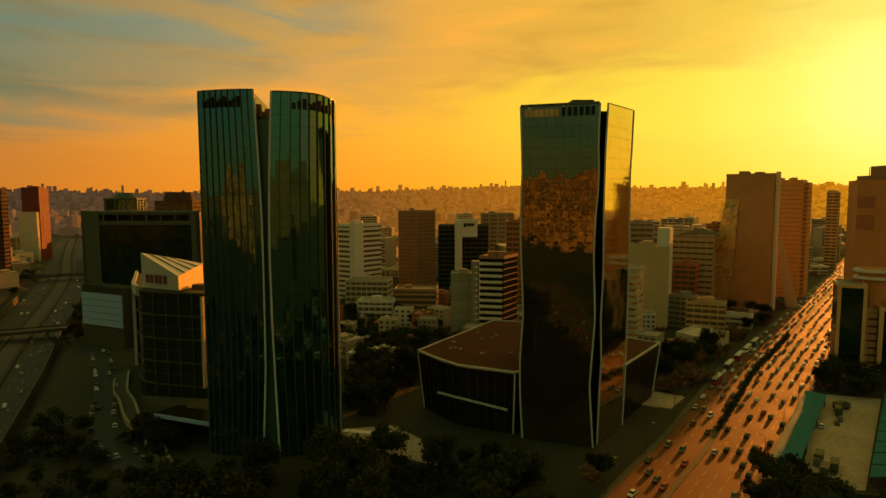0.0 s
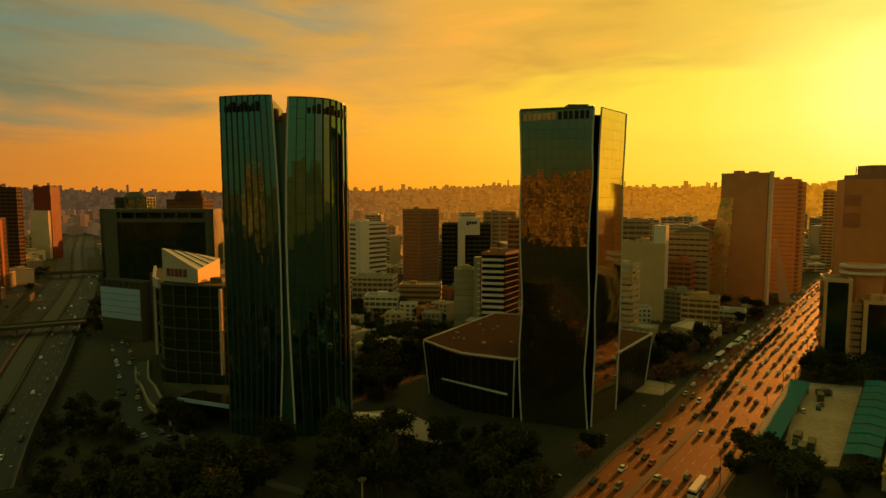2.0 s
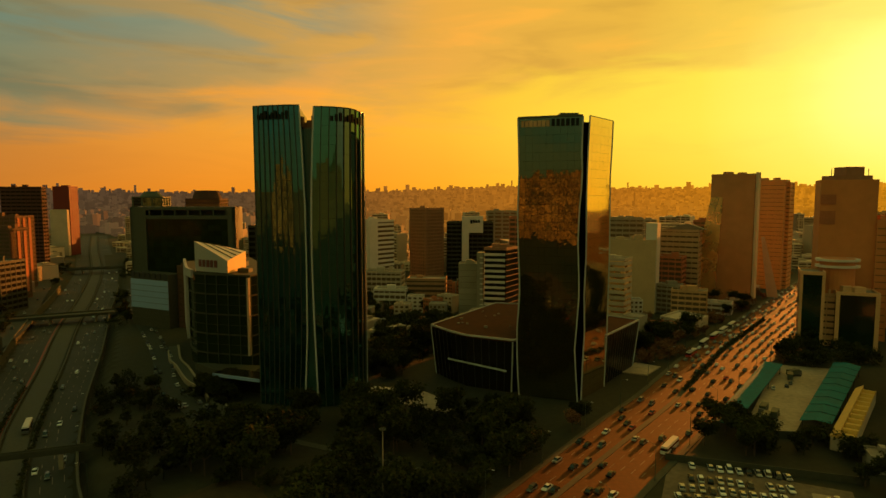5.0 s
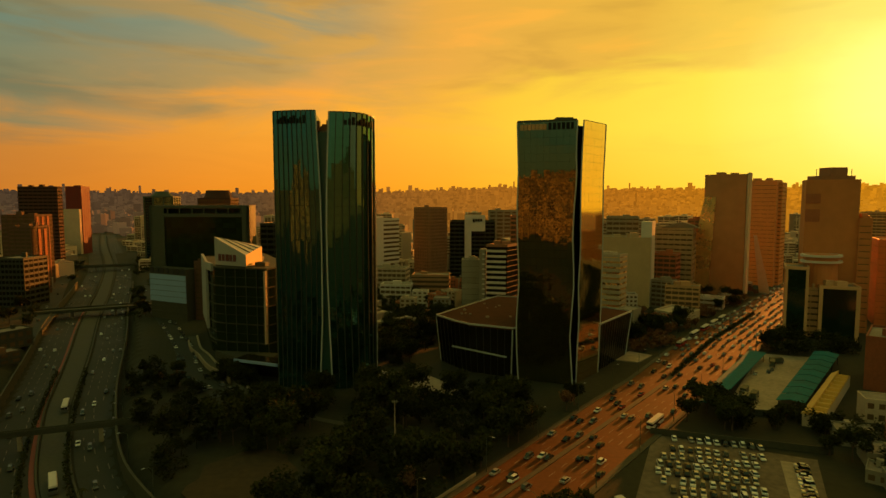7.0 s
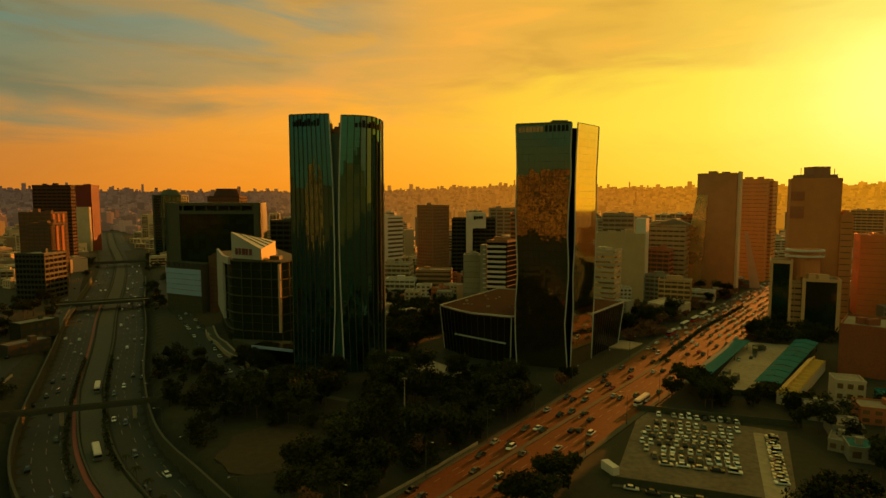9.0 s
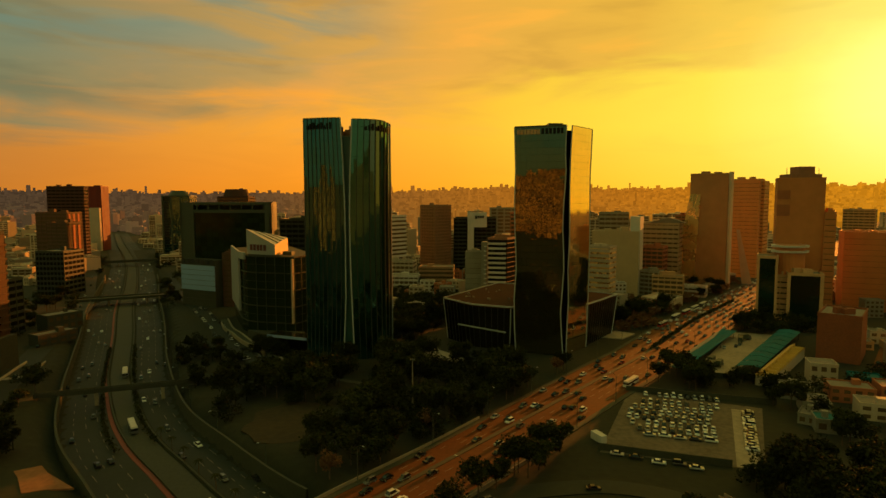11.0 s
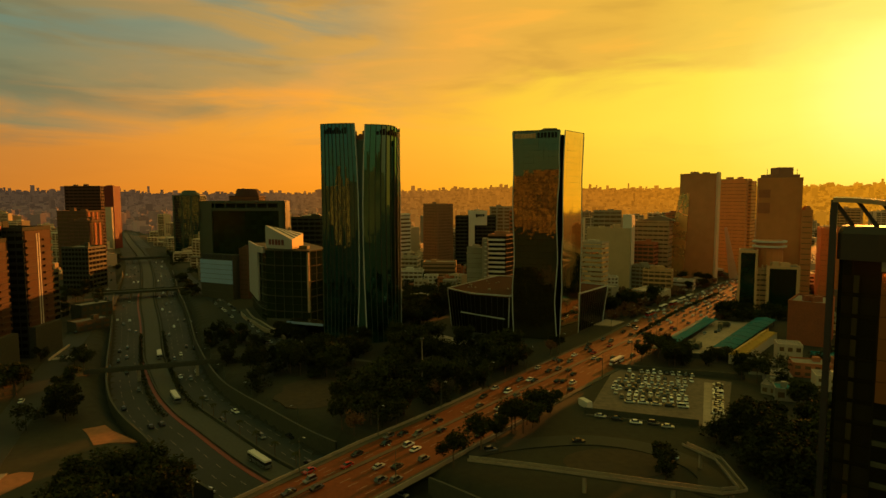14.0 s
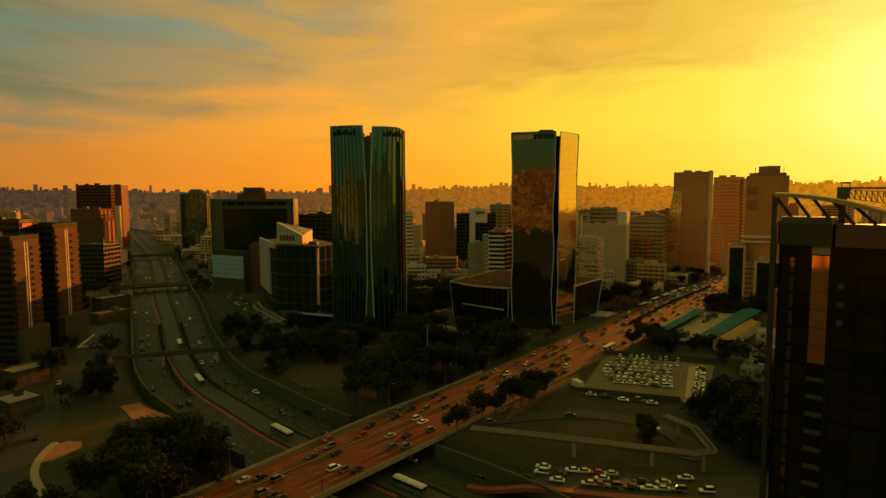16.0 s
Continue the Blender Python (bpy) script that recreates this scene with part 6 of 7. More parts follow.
def haze_mat(name, near, far):
    """Distant city with evening haze painted in as emission, stronger towards the horizon."""
    m = bpy.data.materials.new(name)
    m.use_nodes = True
    nt = m.node_tree
    b = nt.nodes["Principled BSDF"]
    b.inputs["Roughness"].default_value = 0.9
    geo, sep = nt.nodes.new("ShaderNodeNewGeometry"), nt.nodes.new("ShaderNodeSeparateXYZ")
    nt.links.new(geo.outputs["Position"], sep.inputs[0])
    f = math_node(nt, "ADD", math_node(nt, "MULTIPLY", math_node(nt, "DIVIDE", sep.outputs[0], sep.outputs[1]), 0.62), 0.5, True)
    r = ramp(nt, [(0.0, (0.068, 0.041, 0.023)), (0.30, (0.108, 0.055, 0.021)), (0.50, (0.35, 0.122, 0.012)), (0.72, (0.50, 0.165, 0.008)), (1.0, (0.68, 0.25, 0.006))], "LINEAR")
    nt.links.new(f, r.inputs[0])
    isl = geo.outputs["Random Per Island"]
    v = math_node(nt, "ADD", math_node(nt, "MULTIPLY", isl, 0.5), 0.2)
    comb = nt.nodes.new("ShaderNodeCombineXYZ")
    for i, k in enumerate((1.0, 0.72, 0.48)):
        nt.links.new(math_node(nt, "MULTIPLY", v, k), comb.inputs[i])
    nt.links.new(comb.outputs[0], b.inputs["Base Color"])
    # the haze itself: a glow by direction, mixed in with distance
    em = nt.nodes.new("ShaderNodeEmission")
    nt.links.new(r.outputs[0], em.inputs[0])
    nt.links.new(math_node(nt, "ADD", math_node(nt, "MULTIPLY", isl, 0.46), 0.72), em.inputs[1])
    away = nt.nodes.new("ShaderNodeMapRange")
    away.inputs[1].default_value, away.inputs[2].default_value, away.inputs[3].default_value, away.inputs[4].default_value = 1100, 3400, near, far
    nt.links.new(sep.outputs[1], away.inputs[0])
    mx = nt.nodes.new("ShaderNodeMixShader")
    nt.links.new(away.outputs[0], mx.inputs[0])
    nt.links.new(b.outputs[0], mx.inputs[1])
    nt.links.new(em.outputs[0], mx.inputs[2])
    nt.links.new(mx.outputs[0], nt.nodes["Material Output"].inputs[0])
    return m


HAZE = haze_mat("painted_haze", 0.6, 0.98)
far_city("backdrop_city", scatter(1150, 3300, 4600, 0.95, 46, 2), HAZE, "distant city to the horizon with haze painted in as glow", False)


def skyline():
    """Hazy hills covered with small buildings at the edge of the view: a plain glowing backdrop."""
    rnd = random.Random(8)

    def ridge(a):
        return 122 + 12 * math.sin(a * 5) + 22 * math.exp(-((a - 0.12) / 0.12) ** 2) + 26 * math.exp(-((a - 0.62) / 0.16) ** 2)

    def lie(a, d):
        t = min(max((d - 2500) / 1500, 0), 1)
        return ridge(a) * t ** 1.15 - 2

    v, fc = [], []
    steps = 96
    for j in range(9):
        for i in range(steps + 1):
            a, d = radians(-50 + 100 * i / steps), 2450 + 210 * j
            v.append((d * math.sin(a), d * math.cos(a), lie(a, d)))
    w = steps + 1
    fc = [(j * w + i, j * w + i + 1, (j + 1) * w + i + 1, (j + 1) * w + i) for j in range(8) for i in range(steps)]
    for _ in range(6500):
        a = radians(rnd.uniform(-49, 49))
        d = 2500 + 1550 * rnd.random() ** 0.7
        tall = rnd.random()
        h = rnd.uniform(4, 12) if tall < 0.86 else rnd.uniform(12, 26) if tall < 0.965 else rnd.uniform(26, 54)
        x, y, z, bw = d * math.sin(a), d * math.cos(a), lie(a, d), rnd.uniform(4, 13)
        c, s = math.cos(-a), math.sin(-a)
        k = len(v)
        for q in (z - 6, z + h):
            for px, py in ((-bw, -8), (bw, -8), (bw, 8), (-bw, 8)):
                v.append((x + px * c - py * s, y + px * s + py * c, q))
        fc += [(k, k + 1, k + 5, k + 4), (k + 1, k + 2, k + 6, k + 5), (k + 3, k, k + 4, k + 7), (k + 4, k + 5, k + 6, k + 7)]
    tagged(part("backdrop", mesh_of("backdrop", v, fc, HAZE)), "hills and skyline at the horizon, haze painted in as glow", "backdrop", kind="stuff")


skyline()

# ---- vehicles ----
PAINTS = [mat(n, c, r, m, vary=0.05, bump=0, rand=0.1) for n, c, r, m in (("white_car_paint", (0.72, 0.71, 0.69), 0.25, 0.0), ("silver_car_paint", (0.48, 0.48, 0.47), 0.3, 0.5), ("black_car_paint", (0.02, 0.02, 0.02), 0.2, 0.0), ("grey_car_paint", (0.14, 0.14, 0.14), 0.25, 0.3), ("red_car_paint", (0.35, 0.03, 0.02), 0.25, 0.0))]
PAINT_WORD = ("white", "silver", "black", "dark grey", "red")
CAR_GLASS = glass("car_glass", (0.012, 0.013, 0.013), 1.6, 0.05)


def wheel_mesh():
    k = [(0.32 * math.cos(i * math.tau / 10), 0.32 * math.sin(i * math.tau / 10)) for i in range(10)]
    return Shape().hull([(a, -0.11, b) for a, b in k], [(a, 0.11, b) for a, b in k]).mesh("wheel", TYRE)


WHEEL = wheel_mesh()


def rim_mesh():
    k = [(0.19 * math.cos(i * math.tau / 8), 0.19 * math.sin(i * math.tau / 8)) for i in range(8)]
    return Shape().hull([(a, -0.125, b) for a, b in k], [(a, 0.125, b) for a, b in k]).mesh("rim", MATS["white_aluminium"])


RIM = rim_mesh()


def car_model(i, tall=False, wheels=True):
    """A car, nose towards +x: shell with bonnet and boot, glasshouse, roof, wheels."""
    h = 0.30 if tall else 0.0
    top = thing("car", ("%s %s on the road" % (PAINT_WORD[i], "van-like car" if tall else "saloon car")), "car", (0, 0, -80))
    sh = Shape()
    sh.hull([(-2.1, -0.82, 0.3), (2.1, -0.78, 0.3), (2.1, 0.78, 0.3), (-2.1, 0.82, 0.3)], [(-2.18, -0.88, 0.62), (2.2, -0.84, 0.58), (2.2, 0.84, 0.58), (-2.18, 0.88, 0.62)])
    sh.hull([(-2.18, -0.88, 0.62), (2.2, -0.84, 0.58), (2.2, 0.84, 0.58), (-2.18, 0.88, 0.62)], [(-2.1, -0.82, 0.93), (2.02, -0.74, 0.82), (2.02, 0.74, 0.82), (-2.1, 0.82, 0.93)])
    a = -1.95 if tall else -1.35
    sh.hull([(a + 0.25, -0.62, 1.40 + h), (0.45, -0.6, 1.40 + h), (0.45, 0.6, 1.40 + h), (a + 0.25, 0.62, 1.40 + h)], [(a + 0.35, -0.56, 1.47 + h), (0.35, -0.54, 1.47 + h), (0.35, 0.54, 1.47 + h), (a + 0.35, 0.56, 1.47 + h)])
    part("body", sh.mesh("body", PAINTS[i]), top)
    part("glasshouse", Shape().hull([(a - 0.25, -0.78, 0.9), (1.1, -0.74, 0.86), (1.1, 0.74, 0.86), (a - 0.25, 0.78, 0.9)], [(a + 0.25, -0.62, 1.41 + h), (0.45, -0.6, 1.41 + h), (0.45, 0.6, 1.41 + h), (a + 0.25, 0.62, 1.41 + h)]).mesh("glasshouse", CAR_GLASS), top, "dark car glass")
    if wheels:
        for x in (-1.3, 1.32):
            for y in (-0.76, 0.76):
                part("rim", RIM, part("wheel", WHEEL, top, "", (x, y, 0.32)), "metal wheel rim")
    else:
        part("underbody", Shape().box(-1.7, 1.7, -0.8, 0.8, 0.0, 0.32).mesh("underbody", TYRE), top)
    return top


NEAR_CARS = [car_model(i, t) for i, t in ((0, False), (1, False), (2, False), (3, True), (4, False), (0, True))]
FAR_CARS = [car_model(i, t, False) for i, t in ((0, False), (1, False), (2, False), (3, True), (4, False), (0, True))]
USED = set()


def put_car(models, k, x, y, z, a, group, label=None):
    """The first use moves the model itself; later ones copy it."""
    src = models[k]
    m = pose(x, y, z, 0, 0, a)
    if src.name in USED:
        c = copy_thing(src, m)
    else:
        USED.add(src.name)
        src.matrix_basis = m
        c = src
    return tagged(c, label or "", group=group)


def traffic():
    rnd = random.Random(21)
    u_deg = math.degrees(math.atan2(U.y, U.x))
    lanes = [(AV_IN + 1.8, 180), (AV_IN + 5.3, 180), (AV_IN + 8.7, 180), (AV_IN + 11.8, 180), (AV_MID + 2.8, 0), (AV_MID + 6.3, 0), (AV_MID + 9.8, 0), (AV_MID + 13.3, 0), (AV_MID + 16.4, 0)]
    far_jam = []
    for n, flip in lanes:
        s = -60 + rnd.uniform(0, 30)
        while s < 900:
            p = along(s, lane(n, s) + rnd.gauss(0, 0.4))
            if s < 270:
                models = NEAR_CARS if s < 170 and rnd.random() < 0.6 else FAR_CARS
                put_car(models, rnd.choice((0, 1, 2, 2, 2, 3, 3, 2, 4, 3, 2, 2, 3, 1, 5)), p.x, p.y, 0.23, u_deg + flip, "traffic on the avenue")
            else:
                far_jam.append((p.x, p.y, 0.23, radians(u_deg + flip)))
            dense_f = min(max((s - 190) / 170, 0), 1)
            s += rnd.uniform(14, 52) * (1 - dense_f) + rnd.choice((6.2, 6.8, 7.5, 9, 12, 19)) * rnd.uniform(0.95, 1.3) * dense_f
    # sunken road
    for o, step in ((9.5, 26), (13.4, 21), (17.3, 24), (21.2, 30), (-9.5, 34), (-13.4, 24), (-17.3, 28), (-21.2, 36)):
        i = rnd.uniform(2, 5)
        while i < 150:
            p, q = EXP[int(i)], EXP[min(int(i) + 1, len(EXP) - 1)]
            t = (q - p).normalized()
            c = p + Vector((t.y, -t.x, 0)) * o
            a = math.degrees(math.atan2(t.y, t.x)) + (180 if o > 0 else 0)
            if c.y < 235:
                put_car(FAR_CARS, rnd.choice((0, 1, 2, 2, 3, 3, 2)), c.x, c.y, level(c) + 0.02, a, "traffic on the expressway")
            else:
                far_jam.append((c.x, c.y, level(c) + 0.02, radians(a)))
            i += rnd.uniform(1.0, 4.4) * step / 6.5
    for k, word in enumerate(("pale", "dark")):
        sh = Shape()
        for x, y, z, a in (far_jam[::3] if k == 0 else far_jam[1::3] + far_jam[2::3]):
            c, s_ = math.cos(a), math.sin(a)

            def turn(px, py, pz):
                return (x + px * c - py * s_, y + px * s_ + py * c, z + pz)

            for lo, hi in (((-2.1, 2.1, 0.85, 0.25), (-2.0, 2.0, 0.78, 0.9)), ((-1.5, 1.0, 0.74, 0.9), (-1.1, 0.5, 0.6, 1.45))):
                sh.hull([turn(u0, w, h) for u0, w, h in ((lo[0], -lo[2], lo[3]), (lo[1], -lo[2], lo[3]), (lo[1], lo[2], lo[3]), (lo[0], lo[2], lo[3]))], [turn(u0, w, h) for u0, w, h in ((hi[0], -hi[2], hi[3]), (hi[1], -hi[2], hi[3]), (hi[1], hi[2], hi[3]), (hi[0], hi[2], hi[3]))])
        tagged(part("distant_traffic", sh.mesh("distant_traffic", PAINTS[1 if k == 0 else 3])), "%s cars packed on the far roads" % word, "traffic", kind="stuff")
    for line, z, step in ((SERVICE, 0.18, 8), (LOOP, 0.22, 7), (RIGHTRD, 0.18, 6)):
        for i in range(2, len(line) - 3, step):
            p, q = line[i], line[i + 1]
            t = (q - p).normalized()
            c = p + Vector((t.y, -t.x, 0)) * rnd.choice((-1.8, 1.8))
            put_car(FAR_CARS, rnd.choice((0, 1, 2, 3)), c.x, c.y, z, math.degrees(math.atan2(t.y, t.x)), "traffic on the slip roads")
    # cars queueing on the frontage road
    for i in range(3, len(FRONTAGE) - 14):
        p, q = FRONTAGE[i], FRONTAGE[i + 1]
        t = (q - p).normalized()
        for o in (-4.2, -0.6, 3.2):
            if rnd.random() < 0.5:
                c = p + Vector((t.y, -t.x, 0)) * o + t * rnd.uniform(-1, 1)
                put_car(NEAR_CARS, rnd.choice((0, 1, 1, 2, 3, 4, 5)), c.x, c.y, depth_at(p.x, p.y) * 0.9 + 0.31, math.degrees(math.atan2(t.y, t.x)) + 180, "traffic on the frontage road")


traffic()


def car_park():
    rnd = random.Random(12)
    o, e, f = Vector((49.5, 90.0, 0)), Vector((0.957, -0.290, 0)), Vector((0.42, 0.907, 0))
    ea = math.degrees(math.atan2(e.y, e.x))

    def at(a, b):
        p = o + e * a + f * b
        return p.x, p.y

    def stand(a, b, turn):
        x, y = at(a, b)
        put_car(FAR_CARS, rnd.choice((0, 0, 0, 1, 1, 1, 2, 3, 5)), x, y, 0.11, turn + rnd.uniform(-3, 3), "cars in the car park")

    for b, a0, a1, tilt in ((58, 6, 36, 90), (49, 6, 36, 90), (42, 1, 33, 90), (35.5, 3, 33, 96), (29.5, 3, 33, 90), (23.5, 5, 33, 84), (17.5, 8, 33, 90), (12, 12, 33, 0)):
        a, step = a0, 2.75 if tilt else 5.0
        while a < a1:
            if rnd.random() < 0.96:
                stand(a, b + rnd.uniform(-0.4, 0.4), ea + tilt + (180 if rnd.random() < 0.3 else 0))
            a += step
    b = 8
    while b < 46:
        stand(44.5, b, ea + rnd.choice((0, 180)))
        b += 2.7
    for a, b in ((10, -9), (17, -11), (23, -10), (28, -12), (4, -8)):
        stand(a, b, ea)


car_park()


def bus_model(paint, word):
    top = thing("bus", "%s city bus with long dark windows" % word, "bus", (0, 0, -80))
    part("body", Shape().hull([(-6, -1.25, 0.4), (6, -1.25, 0.4), (6, 1.25, 0.4), (-6, 1.25, 0.4)], [(-6, -1.2, 1.5), (6, -1.2, 1.5), (6, 1.2, 1.5), (-6, 1.2, 1.5)]).mesh("body", paint), top)
    part("window_band", Shape().box(-5.9, 5.95, -1.17, 1.17, 1.5, 2.5).mesh("window_band", CAR_GLASS), top)
    part("roof", Shape().hull([(-6, -1.22, 2.5), (6, -1.22, 2.5), (6, 1.22, 2.5), (-6, 1.22, 2.5)], [(-5.9, -1.0, 3.05), (5.8, -1.0, 3.05), (5.8, 1.0, 3.05), (-5.9, 1.0, 3.05)]).mesh("roof", WHITE), top, "pale bus roof")
    for x in (-3.6, 3.8):
        for y in (-1.1, 1.1):
            w = part("wheel", WHEEL, top, "", (x, y, 0.46))
            w.scale = (1.45, 1.6, 1.45)
            part("rim", RIM, w, "metal wheel rim")
    return top


def buses():
    models = [bus_model(PAINTS[0], "white"), bus_model(PAINTS[3], "grey"), bus_model(PAINTS[4], "red")]
    u_deg = math.degrees(math.atan2(U.y, U.x))
    for k, s, n in ((0, 168, AV_OUT - 3.0), (1, 330, AV_IN + 1.9), (2, 352, AV_IN + 1.9), (0, 372, AV_IN + 1.9), (1, 392, AV_IN + 1.9), (2, 300, AV_IN + 1.9), (1, 450, AV_OUT - 3)):
        p = along(s, lane(n, s))
        put_car(models, k, p.x, p.y, 0.23, u_deg + (0 if n > AV_MID else 180), "buses on the avenue")
    for i in (24, 34, 47, 60):
        p, q = EXP[i], EXP[i + 1]
        t = (q - p).normalized()
        c = p + Vector((t.y, -t.x, 0)) * 2.6
        put_car(models, 1, c.x, c.y, level(c) + 0.1, math.degrees(math.atan2(t.y, t.x)), "buses on the busway")


buses()

# ---- street lamps ----


def lamp_model():
    top = thing("street_lamp", "tall slim steel street lamp with one curved arm", "street lamp", (0, 0, -80), "street lamps")
    k = [(math.cos(i * math.tau / 8), math.sin(i * math.tau / 8)) for i in range(8)]
    part("pole", Shape().hull([(0.16 * a, 0.16 * b, 0) for a, b in k], [(0.08 * a, 0.08 * b, 11) for a, b in k]).mesh("pole", PANEL_GREY), top)
    part("arm", Shape().beam((0, 0, 10.9), (1.0, 0, 11.6), 0.1).beam((1.0, 0, 11.6), (2.4, 0, 11.8), 0.1).mesh("arm", PANEL_GREY), top)
    part("lamp_head", Shape().hull([(2.2, -0.16, 11.7), (3.0, -0.12, 11.75), (3.0, 0.12, 11.75), (2.2, 0.16, 11.7)], [(2.2, -0.12, 11.85), (2.95, -0.08, 11.86), (2.95, 0.08, 11.86), (2.2, 0.12, 11.85)]).mesh("lamp_head", WHITE_METAL), top)
    return top


LAMPS = [lamp_model()]
na = math.degrees(math.atan2(N.y, N.x))
for s in range(-40, 430, 34):
    for n, a in ((AV_IN - 1.2, na), (AV_OUT + 1.2, na + 180)):
        at = s + (12 if n > AV_MID else 0)
        p = along(at, lane(n, at) if n < AV_MID else n)
        put_car(LAMPS, 0, p.x, p.y, 0.4, a, "street lamps")
mast = thing("lighting_mast", "tall slim lighting mast with a ring of lamps", "lighting mast", (-18, 122, 0))
k8 = [(math.cos(i * math.tau / 8), math.sin(i * math.tau / 8)) for i in range(8)]
part("pole", Shape().hull([(0.3 * a, 0.3 * b, 0) for a, b in k8], [(0.14 * a, 0.14 * b, 21) for a, b in k8]).mesh("pole", CONCRETE), mast)
part("lamp_ring", Shape().ring([(1.0 * a, 1.0 * b) for a, b in k8], [(0.75 * a, 0.75 * b) for a, b in k8], 20.6, 21.0).mesh("lamp_ring", PANEL_GREY), mast)
part("spoke", Shape().beam((-1, 0, 20.8), (1, 0, 20.8), 0.1).beam((0, -1, 20.8), (0, 1, 20.8), 0.1).mesh("spoke", STEEL), mast)

# ---- trees ----


def tree_model(seed, leaf, height, spread, label, leaves=1300, clump=0.42):
    """Tapered trunk with limbs; a crown of many small leaf clumps round uneven lobes."""
    rnd = random.Random(seed)
    top = thing("tree", label, "tree", (0, 0, -80))
    sh = Shape()
    k = [(math.cos(i * math.tau / 7), math.sin(i * math.tau / 7)) for i in range(7)]
    fork = height * 0.42
    sh.hull([(0.26 * a, 0.26 * b, 0) for a, b in k], [(0.16 * a, 0.16 * b, fork) for a, b in k])
    lobes = []
    for i in range(7):
        a = i * math.tau / 7 + rnd.uniform(-0.4, 0.4)
        r = spread * rnd.uniform(0.35, 0.75) * (0 if i == 6 else 1)
        c = Vector((r * math.cos(a), r * math.sin(a), height * rnd.uniform(0.58, 0.86)))
        lobes.append((c, spread * rnd.uniform(0.36, 0.58)))
        m = Vector((c.x * 0.5, c.y * 0.5, fork + (c.z - fork) * 0.6))
        sh.beam((0, 0, fork - 0.3), m, 0.17).beam(m, c, 0.1)
    part("trunk", sh.mesh("trunk", BARK), top)
    v, f = [], []
    for _ in range(leaves):
        c, r = rnd.choice(lobes)
        d = Vector((rnd.gauss(0, 1), rnd.gauss(0, 1), rnd.gauss(0, 0.75))).normalized()
        p = c + d * r * (rnd.random() ** 0.33) * rnd.uniform(0.8, 1.15)
        a, b = Vector((rnd.gauss(0, 1), rnd.gauss(0, 1), rnd.gauss(0, 0.6))).normalized(), Vector((rnd.gauss(0, 1), rnd.gauss(0, 1), rnd.gauss(0, 0.6))).normalized()
        s = clump * rnd.uniform(0.6, 1.5)
        q = len(v)
        v += [p - a * s, p - b * s * 0.7, p + a * s, p + b * s * 0.8 + d * 0.2]
        f.append((q, q + 1, q + 2, q + 3))
    part("crown", mesh_of("crown", v, f, leaf), top)
    return top


TREES = [tree_model(1, LEAF, 9, 4.2, "broad dark green street tree"), tree_model(2, LEAF, 12, 5.4, "tall dark green park tree", 1700, 0.46), tree_model(3, LEAF, 7, 3.4, "small dark green tree", 950, 0.38), tree_model(4, LEAF_WARM, 8, 3.6, "street tree with sunlight painted russet into its leaves", 900, 0.38), tree_model(5, LEAF, 14, 6.4, "wide heavy park tree", 2300, 0.5)]


def clear(x, y, r=3.0):
    n = x * N.x + y * N.y
    if lane(AV_IN, x * U.x + y * U.y) - 1.5 - r < n < AV_OUT + 1.0 + r:
        return False
    if any((x - a) ** 2 + (y - b) ** 2 < (c - 3) ** 2 for a, b, c in FOOT):
        return False
    if float(np.sqrt(((EXP_XY - (x, y)) ** 2).sum(1)).min()) < 27 + r:
        return False
    return all(min((p.x - x) ** 2 + (p.y - y) ** 2 for p in road) > (5 + r * 0.6) ** 2 for road in (SERVICE, LOOP, FRONTAGE, RIGHTRD, PARKWAY))


def grove(x0, x1, y0, y1, count, kinds, seed, test=None):
    rnd, n, tries = random.Random(seed), 0, 0
    while n < count and tries < count * 30:
        tries += 1
        x, y = rnd.uniform(x0, x1), rnd.uniform(y0, y1)
        if not clear(x, y) or (test and not test(x, y)):
            continue
        put_car(TREES, rnd.choice(kinds), x, y, depth_at(x, y) - 0.05, rnd.uniform(0, 360), "trees of the park and streets")
        n += 1


grove(-95, 30, 62, 196, 60, (0, 1, 1, 4, 4), 1)
grove(-34, 8, 226, 340, 44, (0, 1, 1, 4, 4), 2)
grove(-70, 10, 330, 440, 16, (0, 1, 2), 3)
grove(84, 128, -2, 66, 22, (1, 4, 4, 1), 4)
grove(104, 190, 262, 350, 18, (0, 1, 4), 5)
grove(180, 300, 330, 470, 14, (0, 1, 2), 6)
grove(-215, -130, 20, 150, 20, (0, 1, 2, 4), 7)
grove(-150, -72, -6, 52, 14, (1, 4, 4), 14)
grove(-330, -215, 240, 520, 16, (0, 1, 2), 8)
grove(-130, -80, 210, 300, 12, (2, 2, 0), 9)
grove(92, 112, 148, 172, 8, (1, 0), 10)
grove(120, 240, 84, 200, 14, (0, 1, 2), 11)
grove(30, 70, 25, 52, 3, (2,), 12, lambda x, y: math.dist((x, y), (50, 38)) < 10)
# trees on the near kerb of the avenue, some with sun painted into their leaves
rt = random.Random(6)
for s in range(16, 200, 9):
    for n, kinds in ((AV_IN - 5.5, (3, 3, 2, 0)), (AV_OUT + 5.0, (0, 2, 1))):
        p = along(s + rt.uniform(-3, 3), n + rt.uniform(-1, 1))
        if rt.random() < 0.6 and depth_at(p.x, p.y) > -0.2 and not any((p.x - a) ** 2 + (p.y - b) ** 2 < (c - 6) ** 2 for a, b, c in FOOT):
            put_car(TREES, rt.choice(kinds), p.x, p.y, -0.02, rt.uniform(0, 360), "street trees on the avenue")


